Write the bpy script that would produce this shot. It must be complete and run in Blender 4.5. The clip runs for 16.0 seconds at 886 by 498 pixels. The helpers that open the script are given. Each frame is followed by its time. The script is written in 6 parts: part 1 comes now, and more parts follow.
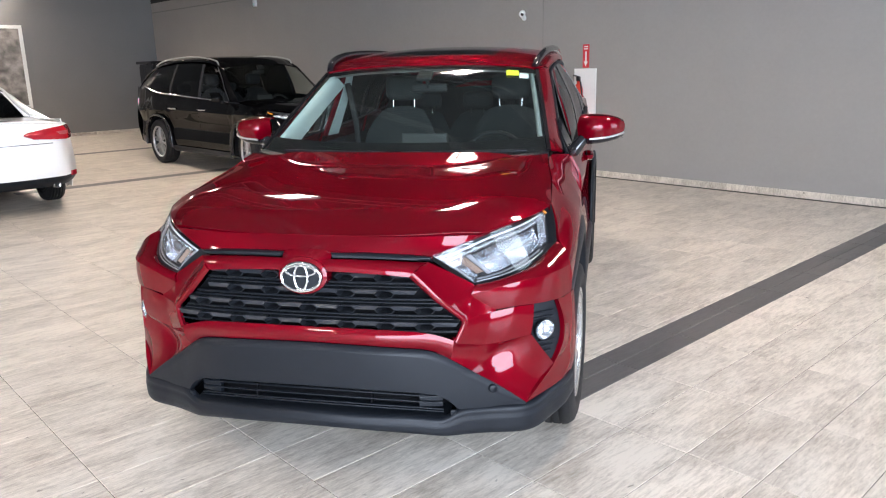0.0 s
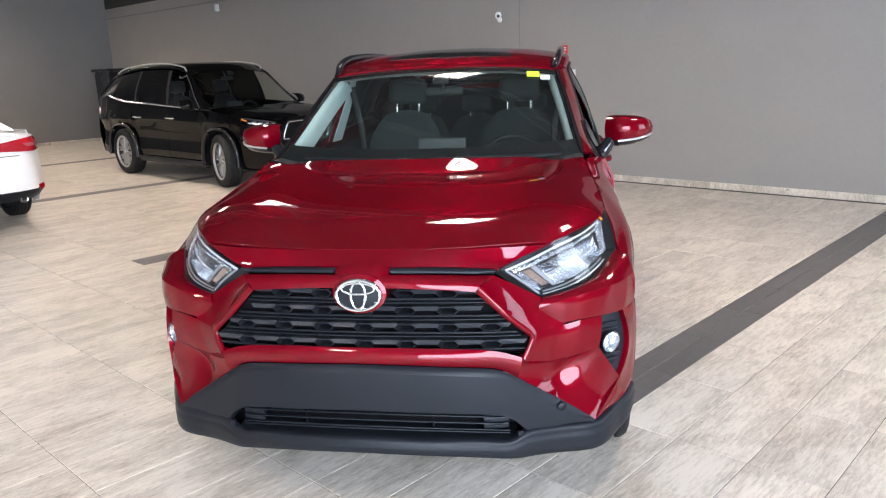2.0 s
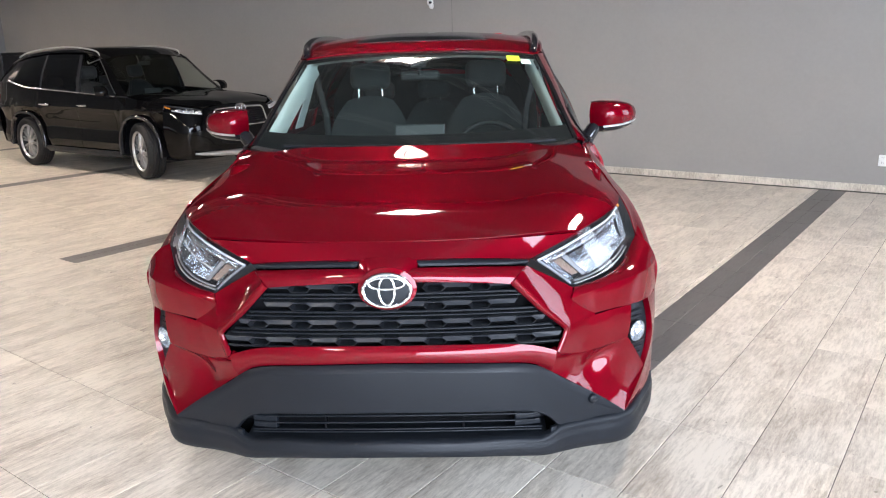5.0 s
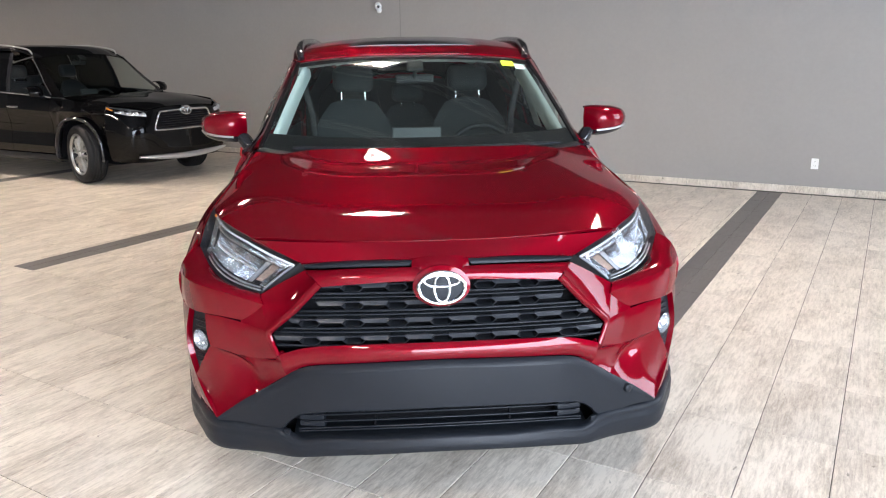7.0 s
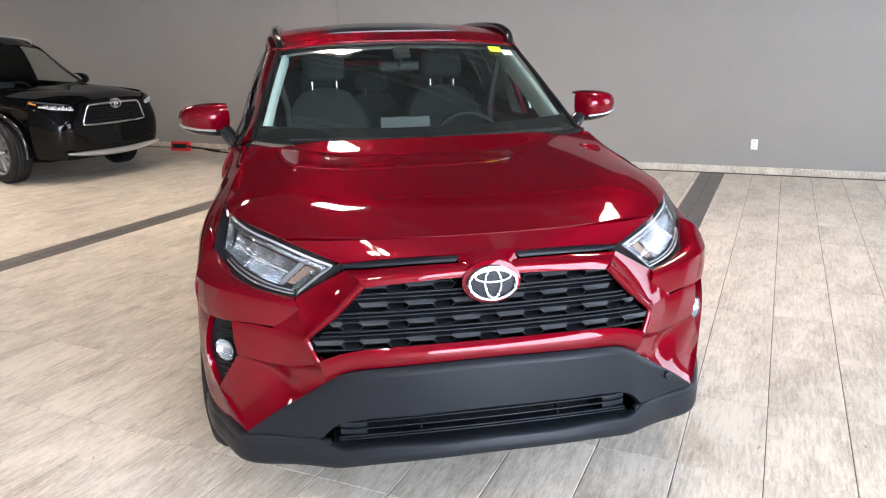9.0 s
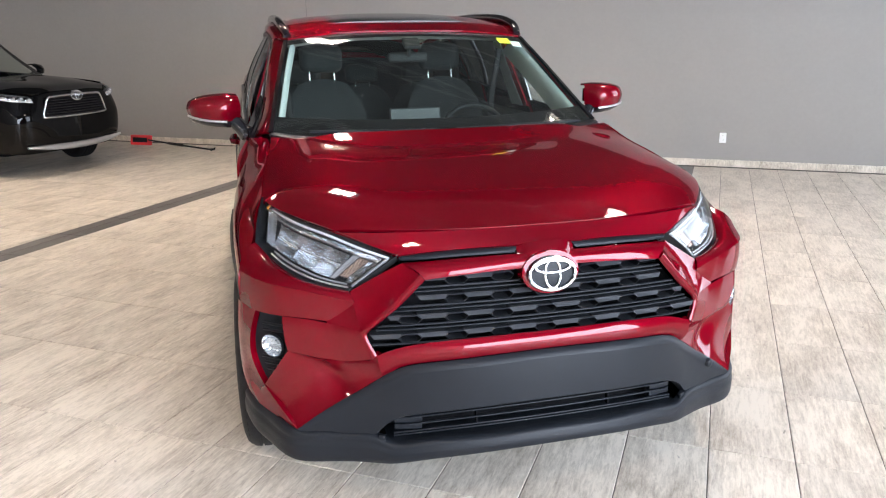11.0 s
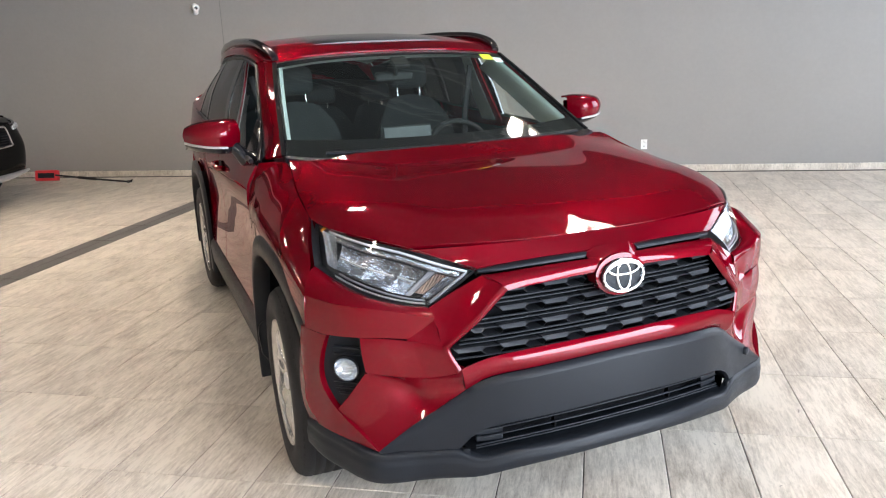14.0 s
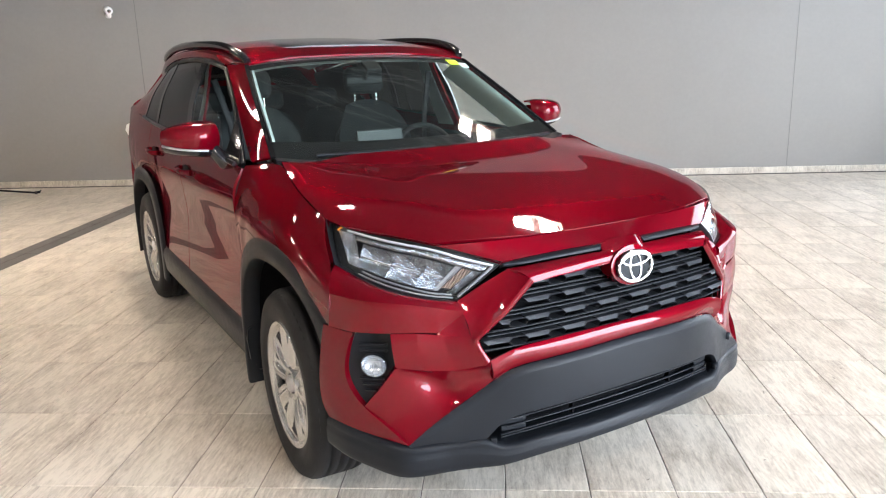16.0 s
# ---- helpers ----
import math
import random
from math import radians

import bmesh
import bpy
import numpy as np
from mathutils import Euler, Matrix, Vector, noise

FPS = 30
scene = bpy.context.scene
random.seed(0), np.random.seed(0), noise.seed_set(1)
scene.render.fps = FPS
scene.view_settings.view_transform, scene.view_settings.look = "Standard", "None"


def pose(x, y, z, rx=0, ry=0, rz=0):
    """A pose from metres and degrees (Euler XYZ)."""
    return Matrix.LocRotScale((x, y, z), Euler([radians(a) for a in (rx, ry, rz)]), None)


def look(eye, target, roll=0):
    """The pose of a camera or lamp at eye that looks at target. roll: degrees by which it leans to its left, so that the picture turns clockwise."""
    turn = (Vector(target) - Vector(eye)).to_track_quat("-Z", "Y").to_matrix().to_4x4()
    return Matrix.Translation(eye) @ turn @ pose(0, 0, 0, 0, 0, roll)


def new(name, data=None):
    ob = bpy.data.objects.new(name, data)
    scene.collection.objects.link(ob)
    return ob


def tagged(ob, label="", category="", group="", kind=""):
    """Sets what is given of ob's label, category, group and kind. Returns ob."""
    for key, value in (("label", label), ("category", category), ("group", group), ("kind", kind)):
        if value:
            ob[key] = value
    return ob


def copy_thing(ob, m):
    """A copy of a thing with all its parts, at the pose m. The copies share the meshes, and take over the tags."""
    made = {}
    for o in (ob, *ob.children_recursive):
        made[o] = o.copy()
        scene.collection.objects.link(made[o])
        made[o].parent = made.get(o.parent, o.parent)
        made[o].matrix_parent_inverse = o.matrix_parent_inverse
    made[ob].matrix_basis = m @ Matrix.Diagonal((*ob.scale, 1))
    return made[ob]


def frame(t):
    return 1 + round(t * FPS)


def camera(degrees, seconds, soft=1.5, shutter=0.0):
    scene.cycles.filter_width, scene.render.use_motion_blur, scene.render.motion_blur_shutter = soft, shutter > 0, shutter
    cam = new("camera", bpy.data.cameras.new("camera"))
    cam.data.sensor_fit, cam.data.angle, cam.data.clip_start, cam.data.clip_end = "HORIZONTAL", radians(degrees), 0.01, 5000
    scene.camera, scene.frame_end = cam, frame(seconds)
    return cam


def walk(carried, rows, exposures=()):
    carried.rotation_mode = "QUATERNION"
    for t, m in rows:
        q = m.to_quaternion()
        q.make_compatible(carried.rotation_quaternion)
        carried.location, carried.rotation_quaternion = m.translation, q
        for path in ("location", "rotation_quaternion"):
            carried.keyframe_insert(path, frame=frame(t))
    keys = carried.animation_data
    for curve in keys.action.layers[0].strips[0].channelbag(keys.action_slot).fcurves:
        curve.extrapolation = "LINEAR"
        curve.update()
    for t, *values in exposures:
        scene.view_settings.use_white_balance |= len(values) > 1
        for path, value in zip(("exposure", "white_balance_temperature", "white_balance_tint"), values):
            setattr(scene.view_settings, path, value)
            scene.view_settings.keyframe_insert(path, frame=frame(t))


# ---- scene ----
cam = camera(61.2, 16.0, 1.15)
METRES, EYE, TILT, LEAN, TURN = 3.2075, 1.5525, 0.0, 0.0, 47.15
ROWS = [
    (0.0, 0.0, 0.0, 0.0, -0.32, -13.81, 1.3),
    (0.5, -0.0225, 0.0296, -0.0013, 0.02, -14.37, 1.64),
    (1.0, -0.0454, 0.0521, -0.0023, -0.92, -14.34, 2.18),
    (1.5, -0.0772, 0.0606, -0.0006, -1.91, -14.59, 2.1),
    (2.0, -0.1087, 0.0531, 0.0009, -3.89, -13.66, 2.07),
    (2.5, -0.1416, 0.0309, 0.0005, -5.73, -13.52, 1.24),
    (3.0, -0.1588, 0.0321, -0.0032, -7.01, -13.77, 1.08),
    (3.5, -0.1789, 0.0626, -0.0045, -7.45, -14.03, 1.41),
    (4.0, -0.1985, 0.0942, -0.0039, -8.86, -14.44, 1.64),
    (4.5, -0.207, 0.1078, -0.0047, -9.88, -14.68, 1.66),
    (7.0, -0.3463, 0.1161, -0.0026, -16.77, -14.45, 0.7),
    (7.5, -0.3684, 0.1582, -0.0053, -18.55, -15.0, 0.88),
    (8.0, -0.3868, 0.1792, -0.0029, -20.19, -14.88, 1.33),
    (8.5, -0.4159, 0.1837, -0.0026, -21.75, -15.15, 1.39),
    (11.0, -0.5366, 0.2358, -0.0067, -27.13, -15.9, 0.71),
    (11.5, -0.5562, 0.2496, -0.0066, -27.83, -15.81, 0.94),
    (12.0, -0.5893, 0.2541, -0.005, -29.08, -15.25, 1.04),
    (12.5, -0.6278, 0.2493, -0.0034, -30.71, -15.03, 1.29),
    (13.0, -0.6592, 0.2472, -0.0036, -32.42, -14.67, 1.88),
    (13.5, -0.6695, 0.2729, -0.0065, -33.65, -14.6, 1.81),
    (14.0, -0.6822, 0.3146, -0.0058, -35.78, -14.7, 2.36),
    (14.5, -0.688, 0.3384, -0.0096, -37.74, -14.85, 2.53),
    (15.0, -0.7118, 0.3594, -0.0093, -39.85, -15.06, 2.32),
    (15.5, -0.7507, 0.3701, -0.0073, -41.52, -14.62, 1.94),
    (16.0, -0.7862, 0.3741, -0.0103, -43.44, -14.22, 1.71),
]
walk(cam, [(t, pose(0, 0, EYE, TILT, LEAN, TURN) @ pose(METRES * x, METRES * y, METRES * z, 90 + pitch, roll, yaw)) for t, x, y, z, yaw, pitch, roll in ROWS],
     [(0, -0.14, 6290, 18), (3, -0.10, 6320, 18), (7, 0.03, 6420, 18), (11, 0.05, 6500, 18), (13.5, 0.01, 6560, 17), (16, 0.17, 6580, 16)])


# ---- world, window daylight and exposure ----
world = bpy.data.worlds.new("daylight")
world.use_nodes = True
scene.world = world
sky = world.node_tree.nodes.new("ShaderNodeTexSky")
sky.sky_type, sky.sun_disc = "NISHITA", False
sky.sun_elevation, sky.sun_rotation = radians(40), radians(70)
world.node_tree.links.new(sky.outputs["Color"], world.node_tree.nodes["Background"].inputs["Color"])
world.node_tree.nodes["Background"].inputs["Strength"].default_value = 0.12

# the showroom: back wall along x, window front on the right, walls in metres
BACK, LEFT, RIGHT, FRONT, TOP = 8.65, -20.5, 3.4, -7.5, 6.3


def area_lamp(name, at, target, width, height, watts, colour):
    d = bpy.data.lights.new(name, "AREA")
    d.shape, d.size, d.size_y, d.energy, d.color = "RECTANGLE", width, height, watts, colour
    ob = new(name, d)
    ob.matrix_world = look(at, target)
    return ob


DAY = (0.74, 0.88, 1.0)
area_lamp("window_daylight", (RIGHT - 0.02, -3.3, 2.2), (-3, -3.3, 2.2), 8.0, 3.6, 1900, DAY)
area_lamp("window_daylight", (RIGHT - 0.02, 5.76, 2.2), (-3, 5.76, 2.2), 3.2, 3.6, 260, DAY)

# ---- materials ----


def material(name, colour, rough=0.5, metal=0.0, coat=0.0, grain=0.0, scale=60.0, bump=0.0, spread=0.0, stretch=(1, 1, 1), spec=0.5, flake=None, coat_ior=1.5):
    """A surface with grain at two scales in its colour, roughness and relief."""
    m = bpy.data.materials.new(name)
    m.use_nodes = True
    nt = m.node_tree
    b = nt.nodes["Principled BSDF"]
    b.inputs["Base Color"].default_value = (*colour, 1)
    b.inputs["Roughness"].default_value = rough
    b.inputs["Metallic"].default_value = metal
    b.inputs["Coat Weight"].default_value = coat
    b.inputs["Coat Roughness"].default_value = 0.006
    b.inputs["Coat IOR"].default_value = coat_ior
    b.inputs["Specular IOR Level"].default_value = spec
    if grain or bump or spread:
        co = nt.nodes.new("ShaderNodeTexCoord")
        mp = nt.nodes.new("ShaderNodeMapping")
        mp.inputs["Scale"].default_value = stretch
        nt.links.new(co.outputs["Object"], mp.inputs["Vector"])
        fine, wide = nt.nodes.new("ShaderNodeTexNoise"), nt.nodes.new("ShaderNodeTexNoise")
        fine.inputs["Scale"].default_value, fine.inputs["Detail"].default_value = scale, 6
        wide.inputs["Scale"].default_value, wide.inputs["Detail"].default_value = scale / 14, 3
        for n in (fine, wide):
            nt.links.new(mp.outputs["Vector"], n.inputs["Vector"])
        add = nt.nodes.new("ShaderNodeMath")
        add.operation = "ADD"
        nt.links.new(fine.outputs["Fac"], add.inputs[0])
        nt.links.new(wide.outputs["Fac"], add.inputs[1])
        if grain:
            r = nt.nodes.new("ShaderNodeMapRange")
            r.inputs["From Min"].default_value, r.inputs["From Max"].default_value = 0.65, 1.35
            r.inputs["To Min"].default_value, r.inputs["To Max"].default_value = 1 - grain, 1 + grain
            nt.links.new(add.outputs[0], r.inputs["Value"])
            mul = nt.nodes.new("ShaderNodeMix")
            mul.data_type, mul.blend_type = "RGBA", "MULTIPLY"
            mul.inputs["Factor"].default_value = 1
            mul.inputs["A"].default_value = (*colour, 1)
            nt.links.new(r.outputs["Result"], mul.inputs["B"])
            nt.links.new(mul.outputs["Result"], b.inputs["Base Color"])
        if spread:
            r = nt.nodes.new("ShaderNodeMapRange")
            r.inputs["From Min"].default_value, r.inputs["From Max"].default_value = 0.65, 1.35
            r.inputs["To Min"].default_value, r.inputs["To Max"].default_value = max(rough - spread, 0.02), rough + spread
            nt.links.new(add.outputs[0], r.inputs["Value"])
            nt.links.new(r.outputs["Result"], b.inputs["Roughness"])
        if bump:
            bp = nt.nodes.new("ShaderNodeBump")
            bp.inputs["Strength"].default_value, bp.inputs["Distance"].default_value = 1.0, bump
            nt.links.new(fine.outputs["Fac"], bp.inputs["Height"])
            nt.links.new(bp.outputs["Normal"], b.inputs["Normal"])
    if flake:
        lobe, mixed = nt.nodes.new("ShaderNodeBsdfAnisotropic"), nt.nodes.new("ShaderNodeMixShader")
        lobe.inputs["Color"].default_value = (*flake, 1)
        lobe.inputs["Roughness"].default_value = rough
        mixed.inputs[0].default_value = 0.2
        nt.links.new(b.outputs[0], mixed.inputs[1])
        nt.links.new(lobe.outputs[0], mixed.inputs[2])
        nt.links.new(mixed.outputs[0], nt.nodes["Material Output"].inputs["Surface"])
    return m


def glass(name, tint, gloss=1.0, rough=0.0, veil=0.0):
    """Thin pane: tinted see-through body with a Fresnel gloss; a pale diffuse share can paint in a milky reflected
    haze.
    """
    m = bpy.data.materials.new(name)
    m.use_nodes = True
    nt = m.node_tree
    nt.nodes.remove(nt.nodes["Principled BSDF"])
    out = nt.nodes["Material Output"]
    tr, gl, mix, fr = (nt.nodes.new("ShaderNode" + n) for n in ("BsdfTransparent", "BsdfGlossy", "MixShader", "LayerWeight"))
    tr.inputs["Color"].default_value = (*tint, 1)
    gl.inputs["Roughness"].default_value = rough
    fr.inputs["Blend"].default_value = 0.5
    rise, base = nt.nodes.new("ShaderNodeMath"), nt.nodes.new("ShaderNodeMath")
    rise.operation, base.operation = "POWER", "MULTIPLY_ADD"
    rise.inputs[1].default_value = 5.0
    base.inputs[1].default_value, base.inputs[2].default_value = 0.94, 0.06
    nt.links.new(fr.outputs["Facing"], rise.inputs[0])
    nt.links.new(rise.outputs[0], base.inputs[0])
    k = nt.nodes.new("ShaderNodeMath")
    k.operation, k.use_clamp = "MULTIPLY", True
    k.inputs[1].default_value = gloss
    nt.links.new(base.outputs[0], k.inputs[0])
    nt.links.new(k.outputs[0], mix.inputs["Fac"])
    body = tr.outputs["BSDF"]
    # even pale diffuse share, stands in for the ceiling's milky reflection on the glass
    if veil:
        df, veiled = nt.nodes.new("ShaderNodeBsdfDiffuse"), nt.nodes.new("ShaderNodeMixShader")
        df.inputs["Color"].default_value = (0.70, 0.76, 0.72, 1)
        veiled.inputs["Fac"].default_value = veil
        nt.links.new(body, veiled.inputs[1])
        nt.links.new(df.outputs["BSDF"], veiled.inputs[2])
        body = veiled.outputs["Shader"]
    nt.links.new(body, mix.inputs[1])
    nt.links.new(gl.outputs["BSDF"], mix.inputs[2])
    nt.links.new(mix.outputs["Shader"], out.inputs["Surface"])
    return m


def glow(name, colour, strength):
    m = bpy.data.materials.new(name)
    m.use_nodes = True
    b = m.node_tree.nodes["Principled BSDF"]
    b.inputs["Base Color"].default_value = (*colour, 1)
    b.inputs["Emission Color"].default_value = (*colour, 1)
    b.inputs["Emission Strength"].default_value = strength
    return m


def tile_stone(name, light, dark, rough):
    """Streaked porcelain: veins along the tile's length, blotches, every tile its own cut."""
    m = bpy.data.materials.new(name)
    m.use_nodes = True
    nt = m.node_tree
    b = nt.nodes["Principled BSDF"]
    geo, info, isl = nt.nodes.new("ShaderNodeNewGeometry"), nt.nodes.new("ShaderNodeObjectInfo"), None
    rnd = nt.nodes.new("ShaderNodeMath")
    rnd.operation = "ADD"
    nt.links.new(geo.outputs["Random Per Island"], rnd.inputs[0])
    nt.links.new(info.outputs["Random"], rnd.inputs[1])
    shift = nt.nodes.new("ShaderNodeMath")
    shift.operation = "MULTIPLY"
    shift.inputs[1].default_value = 37.0
    nt.links.new(rnd.outputs[0], shift.inputs[0])
    comb = nt.nodes.new("ShaderNodeCombineXYZ")
    nt.links.new(shift.outputs[0], comb.inputs["Z"])
    pos = nt.nodes.new("ShaderNodeVectorMath")
    pos.operation = "ADD"
    nt.links.new(geo.outputs["Position"], pos.inputs[0])
    nt.links.new(comb.outputs["Vector"], pos.inputs[1])

    def vein(scale, sx, sy, detail, rough_):
        mp = nt.nodes.new("ShaderNodeMapping")
        mp.inputs["Scale"].default_value = (sx, sy, 1)
        n = nt.nodes.new("ShaderNodeTexNoise")
        n.inputs["Scale"].default_value, n.inputs["Detail"].default_value, n.inputs["Roughness"].default_value = scale, detail, rough_
        n.inputs["Distortion"].default_value = 0.4
        nt.links.new(pos.outputs["Vector"], mp.inputs["Vector"])
        nt.links.new(mp.outputs["Vector"], n.inputs["Vector"])
        return n.outputs["Fac"]

    streak, blotch, speck, pit = vein(21, 3.2, 0.42, 7, 0.72), vein(3.4, 1.5, 0.6, 5, 0.65), vein(70, 1.8, 0.6, 4, 0.75), vein(26, 1.1, 0.8, 2, 0.5)

    def blend(parts):
        """Weighted sum of noises."""
        total = None
        for fac, weight in parts:
            n = nt.nodes.new("ShaderNodeMath")
            n.operation = "MULTIPLY_ADD"
            n.inputs[1].default_value, n.inputs[2].default_value = weight, 0
            nt.links.new(fac, n.inputs[0])
            if total:
                nt.links.new(total, n.inputs[2])
            total = n.outputs[0]
        return total

    mix2 = blend(((streak, .52), (blotch, .46), (speck, .22)))
    ramp = nt.nodes.new("ShaderNodeValToRGB")
    ramp.color_ramp.elements[0].position, ramp.color_ramp.elements[0].color = 0.46, (*dark, 1)
    ramp.color_ramp.elements[1].position, ramp.color_ramp.elements[1].color = 0.67, (*light, 1)
    nt.links.new(mix2, ramp.inputs["Fac"])
    tone = nt.nodes.new("ShaderNodeMapRange")
    tone.inputs["From Max"].default_value = 2.0
    tone.inputs["To Min"].default_value, tone.inputs["To Max"].default_value = 0.88, 1.08
    nt.links.new(rnd.outputs[0], tone.inputs["Value"])
    mul = nt.nodes.new("ShaderNodeMix")
    mul.data_type, mul.blend_type = "RGBA", "MULTIPLY"
    mul.inputs["Factor"].default_value = 1
    nt.links.new(ramp.outputs["Color"], mul.inputs["A"])
    nt.links.new(tone.outputs["Result"], mul.inputs["B"])
    spot = nt.nodes.new("ShaderNodeMapRange")
    spot.inputs["From Min"].default_value, spot.inputs["From Max"].default_value = 0.735, 0.775
    spot.inputs["To Min"].default_value, spot.inputs["To Max"].default_value = 0.0, 0.65
    nt.links.new(pit, spot.inputs["Value"])
    worn = nt.nodes.new("ShaderNodeMix")
    worn.data_type = "RGBA"
    worn.inputs["B"].default_value = (*[c * 0.3 for c in dark], 1)
    nt.links.new(spot.outputs["Result"], worn.inputs["Factor"])
    nt.links.new(mul.outputs["Result"], worn.inputs["A"])
    nt.links.new(worn.outputs["Result"], b.inputs["Base Color"])
    rr = nt.nodes.new("ShaderNodeMapRange")
    rr.inputs["To Min"].default_value, rr.inputs["To Max"].default_value = rough - 0.1, rough + 0.12
    nt.links.new(blotch, rr.inputs["Value"])
    nt.links.new(rr.outputs["Result"], b.inputs["Roughness"])
    bp = nt.nodes.new("ShaderNodeBump")
    bp.inputs["Strength"].default_value, bp.inputs["Distance"].default_value = 0.5, 0.001
    nt.links.new(mix2, bp.inputs["Height"])
    nt.links.new(bp.outputs["Normal"], b.inputs["Normal"])
    return m


RED = material("red_metallic_paint", (0.112, 0.0005, 0.0048), 0.42, 0.0, 1.0, 0.08, 900, spec=0.0, flake=(0.24, 0.0012, 0.010), coat_ior=1.46)
BLACK_PAINT = material("black_paint", (0.002, 0.002, 0.0022), 0.5, 0.0, 0.65, 0.05, 600, spec=0.0, coat_ior=1.44)
WHITE_PAINT = material("white_paint", (0.87, 0.87, 0.86), 0.3, 0.0, 1.0, 0.02, 600)
PLASTIC = material("grained_black_plastic", (0.0072, 0.0090, 0.0122), 0.46, 0, 0, 0.12, 350, 0.0004, 0.06, spec=0.24)
GLOSS_BLACK = material("gloss_black_trim", (0.010, 0.010, 0.012), 0.14, 0, 0.3, 0.1, 200)
GRILLE_GREY = material("grille_grey", (0.017, 0.019, 0.023), 0.40, 0.0, 0.0, 0.1, 250, 0, 0.05, spec=0.34)
# near-black: shade of deep openings put into the colour; also black print and trim
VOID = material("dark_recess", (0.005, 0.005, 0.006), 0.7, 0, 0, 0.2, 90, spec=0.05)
RUBBER = material("tyre_rubber", (0.0095, 0.0095, 0.0105), 0.66, 0, 0, 0.2, 160, 0.0004, 0.08, spec=0.3)
CHROME = material("chrome", (0.82, 0.83, 0.84), 0.08, 1.0, 0, 0.03, 60)
SATIN = material("satin_silver", (0.55, 0.55, 0.55), 0.3, 0.75, 0.2, 0.05, 140)
SILVER = material("silver_wheel_paint", (0.60, 0.60, 0.59), 0.27, 0.85, 0.4, 0.06, 160)
REFLECTOR = material("lamp_reflector", (0.86, 0.88, 0.90), 0.15, 0.80, 0, 0.06, 90)
FOG_BOWL = material("fog_lamp_bowl", (0.55, 0.58, 0.61), 0.20, 0.75, 0, 0.2, 90)
BOWL = material("lamp_bowl", (0.50, 0.52, 0.54), 0.10, 1.0, 0, 0.35, 260, 0.007, stretch=(1, 1, .35))
LAMP_DARK = material("lamp_housing", (0.03, 0.032, 0.035), 0.35, 0.3, 0, 0.2, 80)
AMBER = material("amber_plastic", (0.75, 0.25, 0.02), 0.25, 0, 0.5, 0.1, 120)
LAMP_GREY = material("lamp_grey_trim", (0.24, 0.25, 0.26), 0.35, 0.3, 0.3, 0.1, 120)
SIGNAL = material("turn_signal_facets", (0.36, 0.27, 0.22), 0.25, 0.4, 0.3, 0.1, 120)
PINK_LENS = material("pale_red_lens", (0.46, 0.09, 0.10), 0.2, 0, 0.8, 0.1, 120)
TAIL_RED = material("red_lens", (0.42, 0.01, 0.02), 0.2, 0, 0.8, 0.1, 120)
CABIN = material("charcoal_trim", (0.018, 0.019, 0.020), 0.6, 0, 0, 0.15, 240, 0.0004, spec=0.2)
SEAT = material("grey_seat_cloth", (0.024, 0.028, 0.029), 0.8, 0, 0, 0.15, 300, 0.0006, spec=0.2)
PILLAR_TRIM = material("pale_pillar_trim", (0.44, 0.50, 0.50), 0.6, 0, 0, 0.04, 200)
SLATE = material("slate_screen_back", (0.020, 0.026, 0.029), 0.45, 0, 0, 0.1, 120)
DRL = material("white_light_guide", (0.56, 0.58, 0.60), 0.25, 0, 0.6, 0.03, 120)
HEADLINER = material("pale_headliner", (0.42, 0.43, 0.42), 0.85, 0, 0, 0.06, 200)
# the last value paints a slight reflected haze into the glass
WINDSCREEN = glass("windscreen_glass", (0.84, 0.92, 0.87), 0.9, 0.0, 0.008)
DARK_SCREEN = glass("dark_windscreen_glass", (0.78, 0.83, 0.80), 0.75)
SIDE_GLASS = glass("side_glass", (0.93, 0.97, 0.95), 0.9)
PRIVACY = glass("privacy_glass", (0.05, 0.055, 0.055), 0.85)
ROOF_GLASS = material("dark_roof_glass", (0.008, 0.008, 0.009), 0.10, 0, 0, 0.1, 90, spec=0.6)
WHEEL_GREY = material("bright_machined_wheel", (0.40, 0.40, 0.40), 0.28, 0.85, 0.2, 0.05, 140)
LENS = glass("lamp_lens", (0.97, 0.98, 1.0), 0.75)
PANE = glass("window_pane", (0.95, 0.97, 0.97), 1.0)
WALL = material("grey_wall_paint", (0.282, 0.268, 0.254), 0.75, 0, 0, 0.035, 24, 0.0003)
UPPER_DARK = material("black_wall_paint", (0.022, 0.022, 0.022), 0.8, 0, 0, 0.1, 24, 0.0003)
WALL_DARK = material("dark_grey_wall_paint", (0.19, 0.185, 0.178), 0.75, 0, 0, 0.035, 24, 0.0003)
CEILING = material("ceiling_deck", (0.11, 0.11, 0.112), 0.7, 0, 0, 0.06, 12)
STEEL = material("painted_joist_steel", (0.34, 0.34, 0.34), 0.5, 0.1, 0, 0.08, 30)
GROUT = material("grout", (0.085, 0.075, 0.065), 0.9, 0, 0, 0.25, 30)
TILE = tile_stone("streaked_beige_tile", (0.72, 0.652, 0.562), (0.345, 0.293, 0.236), 0.34)
DARK_TILE = tile_stone("dark_grey_tile", (0.135, 0.125, 0.118), (0.09, 0.083, 0.08), 0.42)
WHITE_PLASTIC = material("white_plastic", (0.78, 0.78, 0.76), 0.4, 0, 0, 0.03, 60)
RED_PLASTIC = material("red_plastic", (0.62, 0.03, 0.04), 0.4, 0, 0, 0.05, 60)
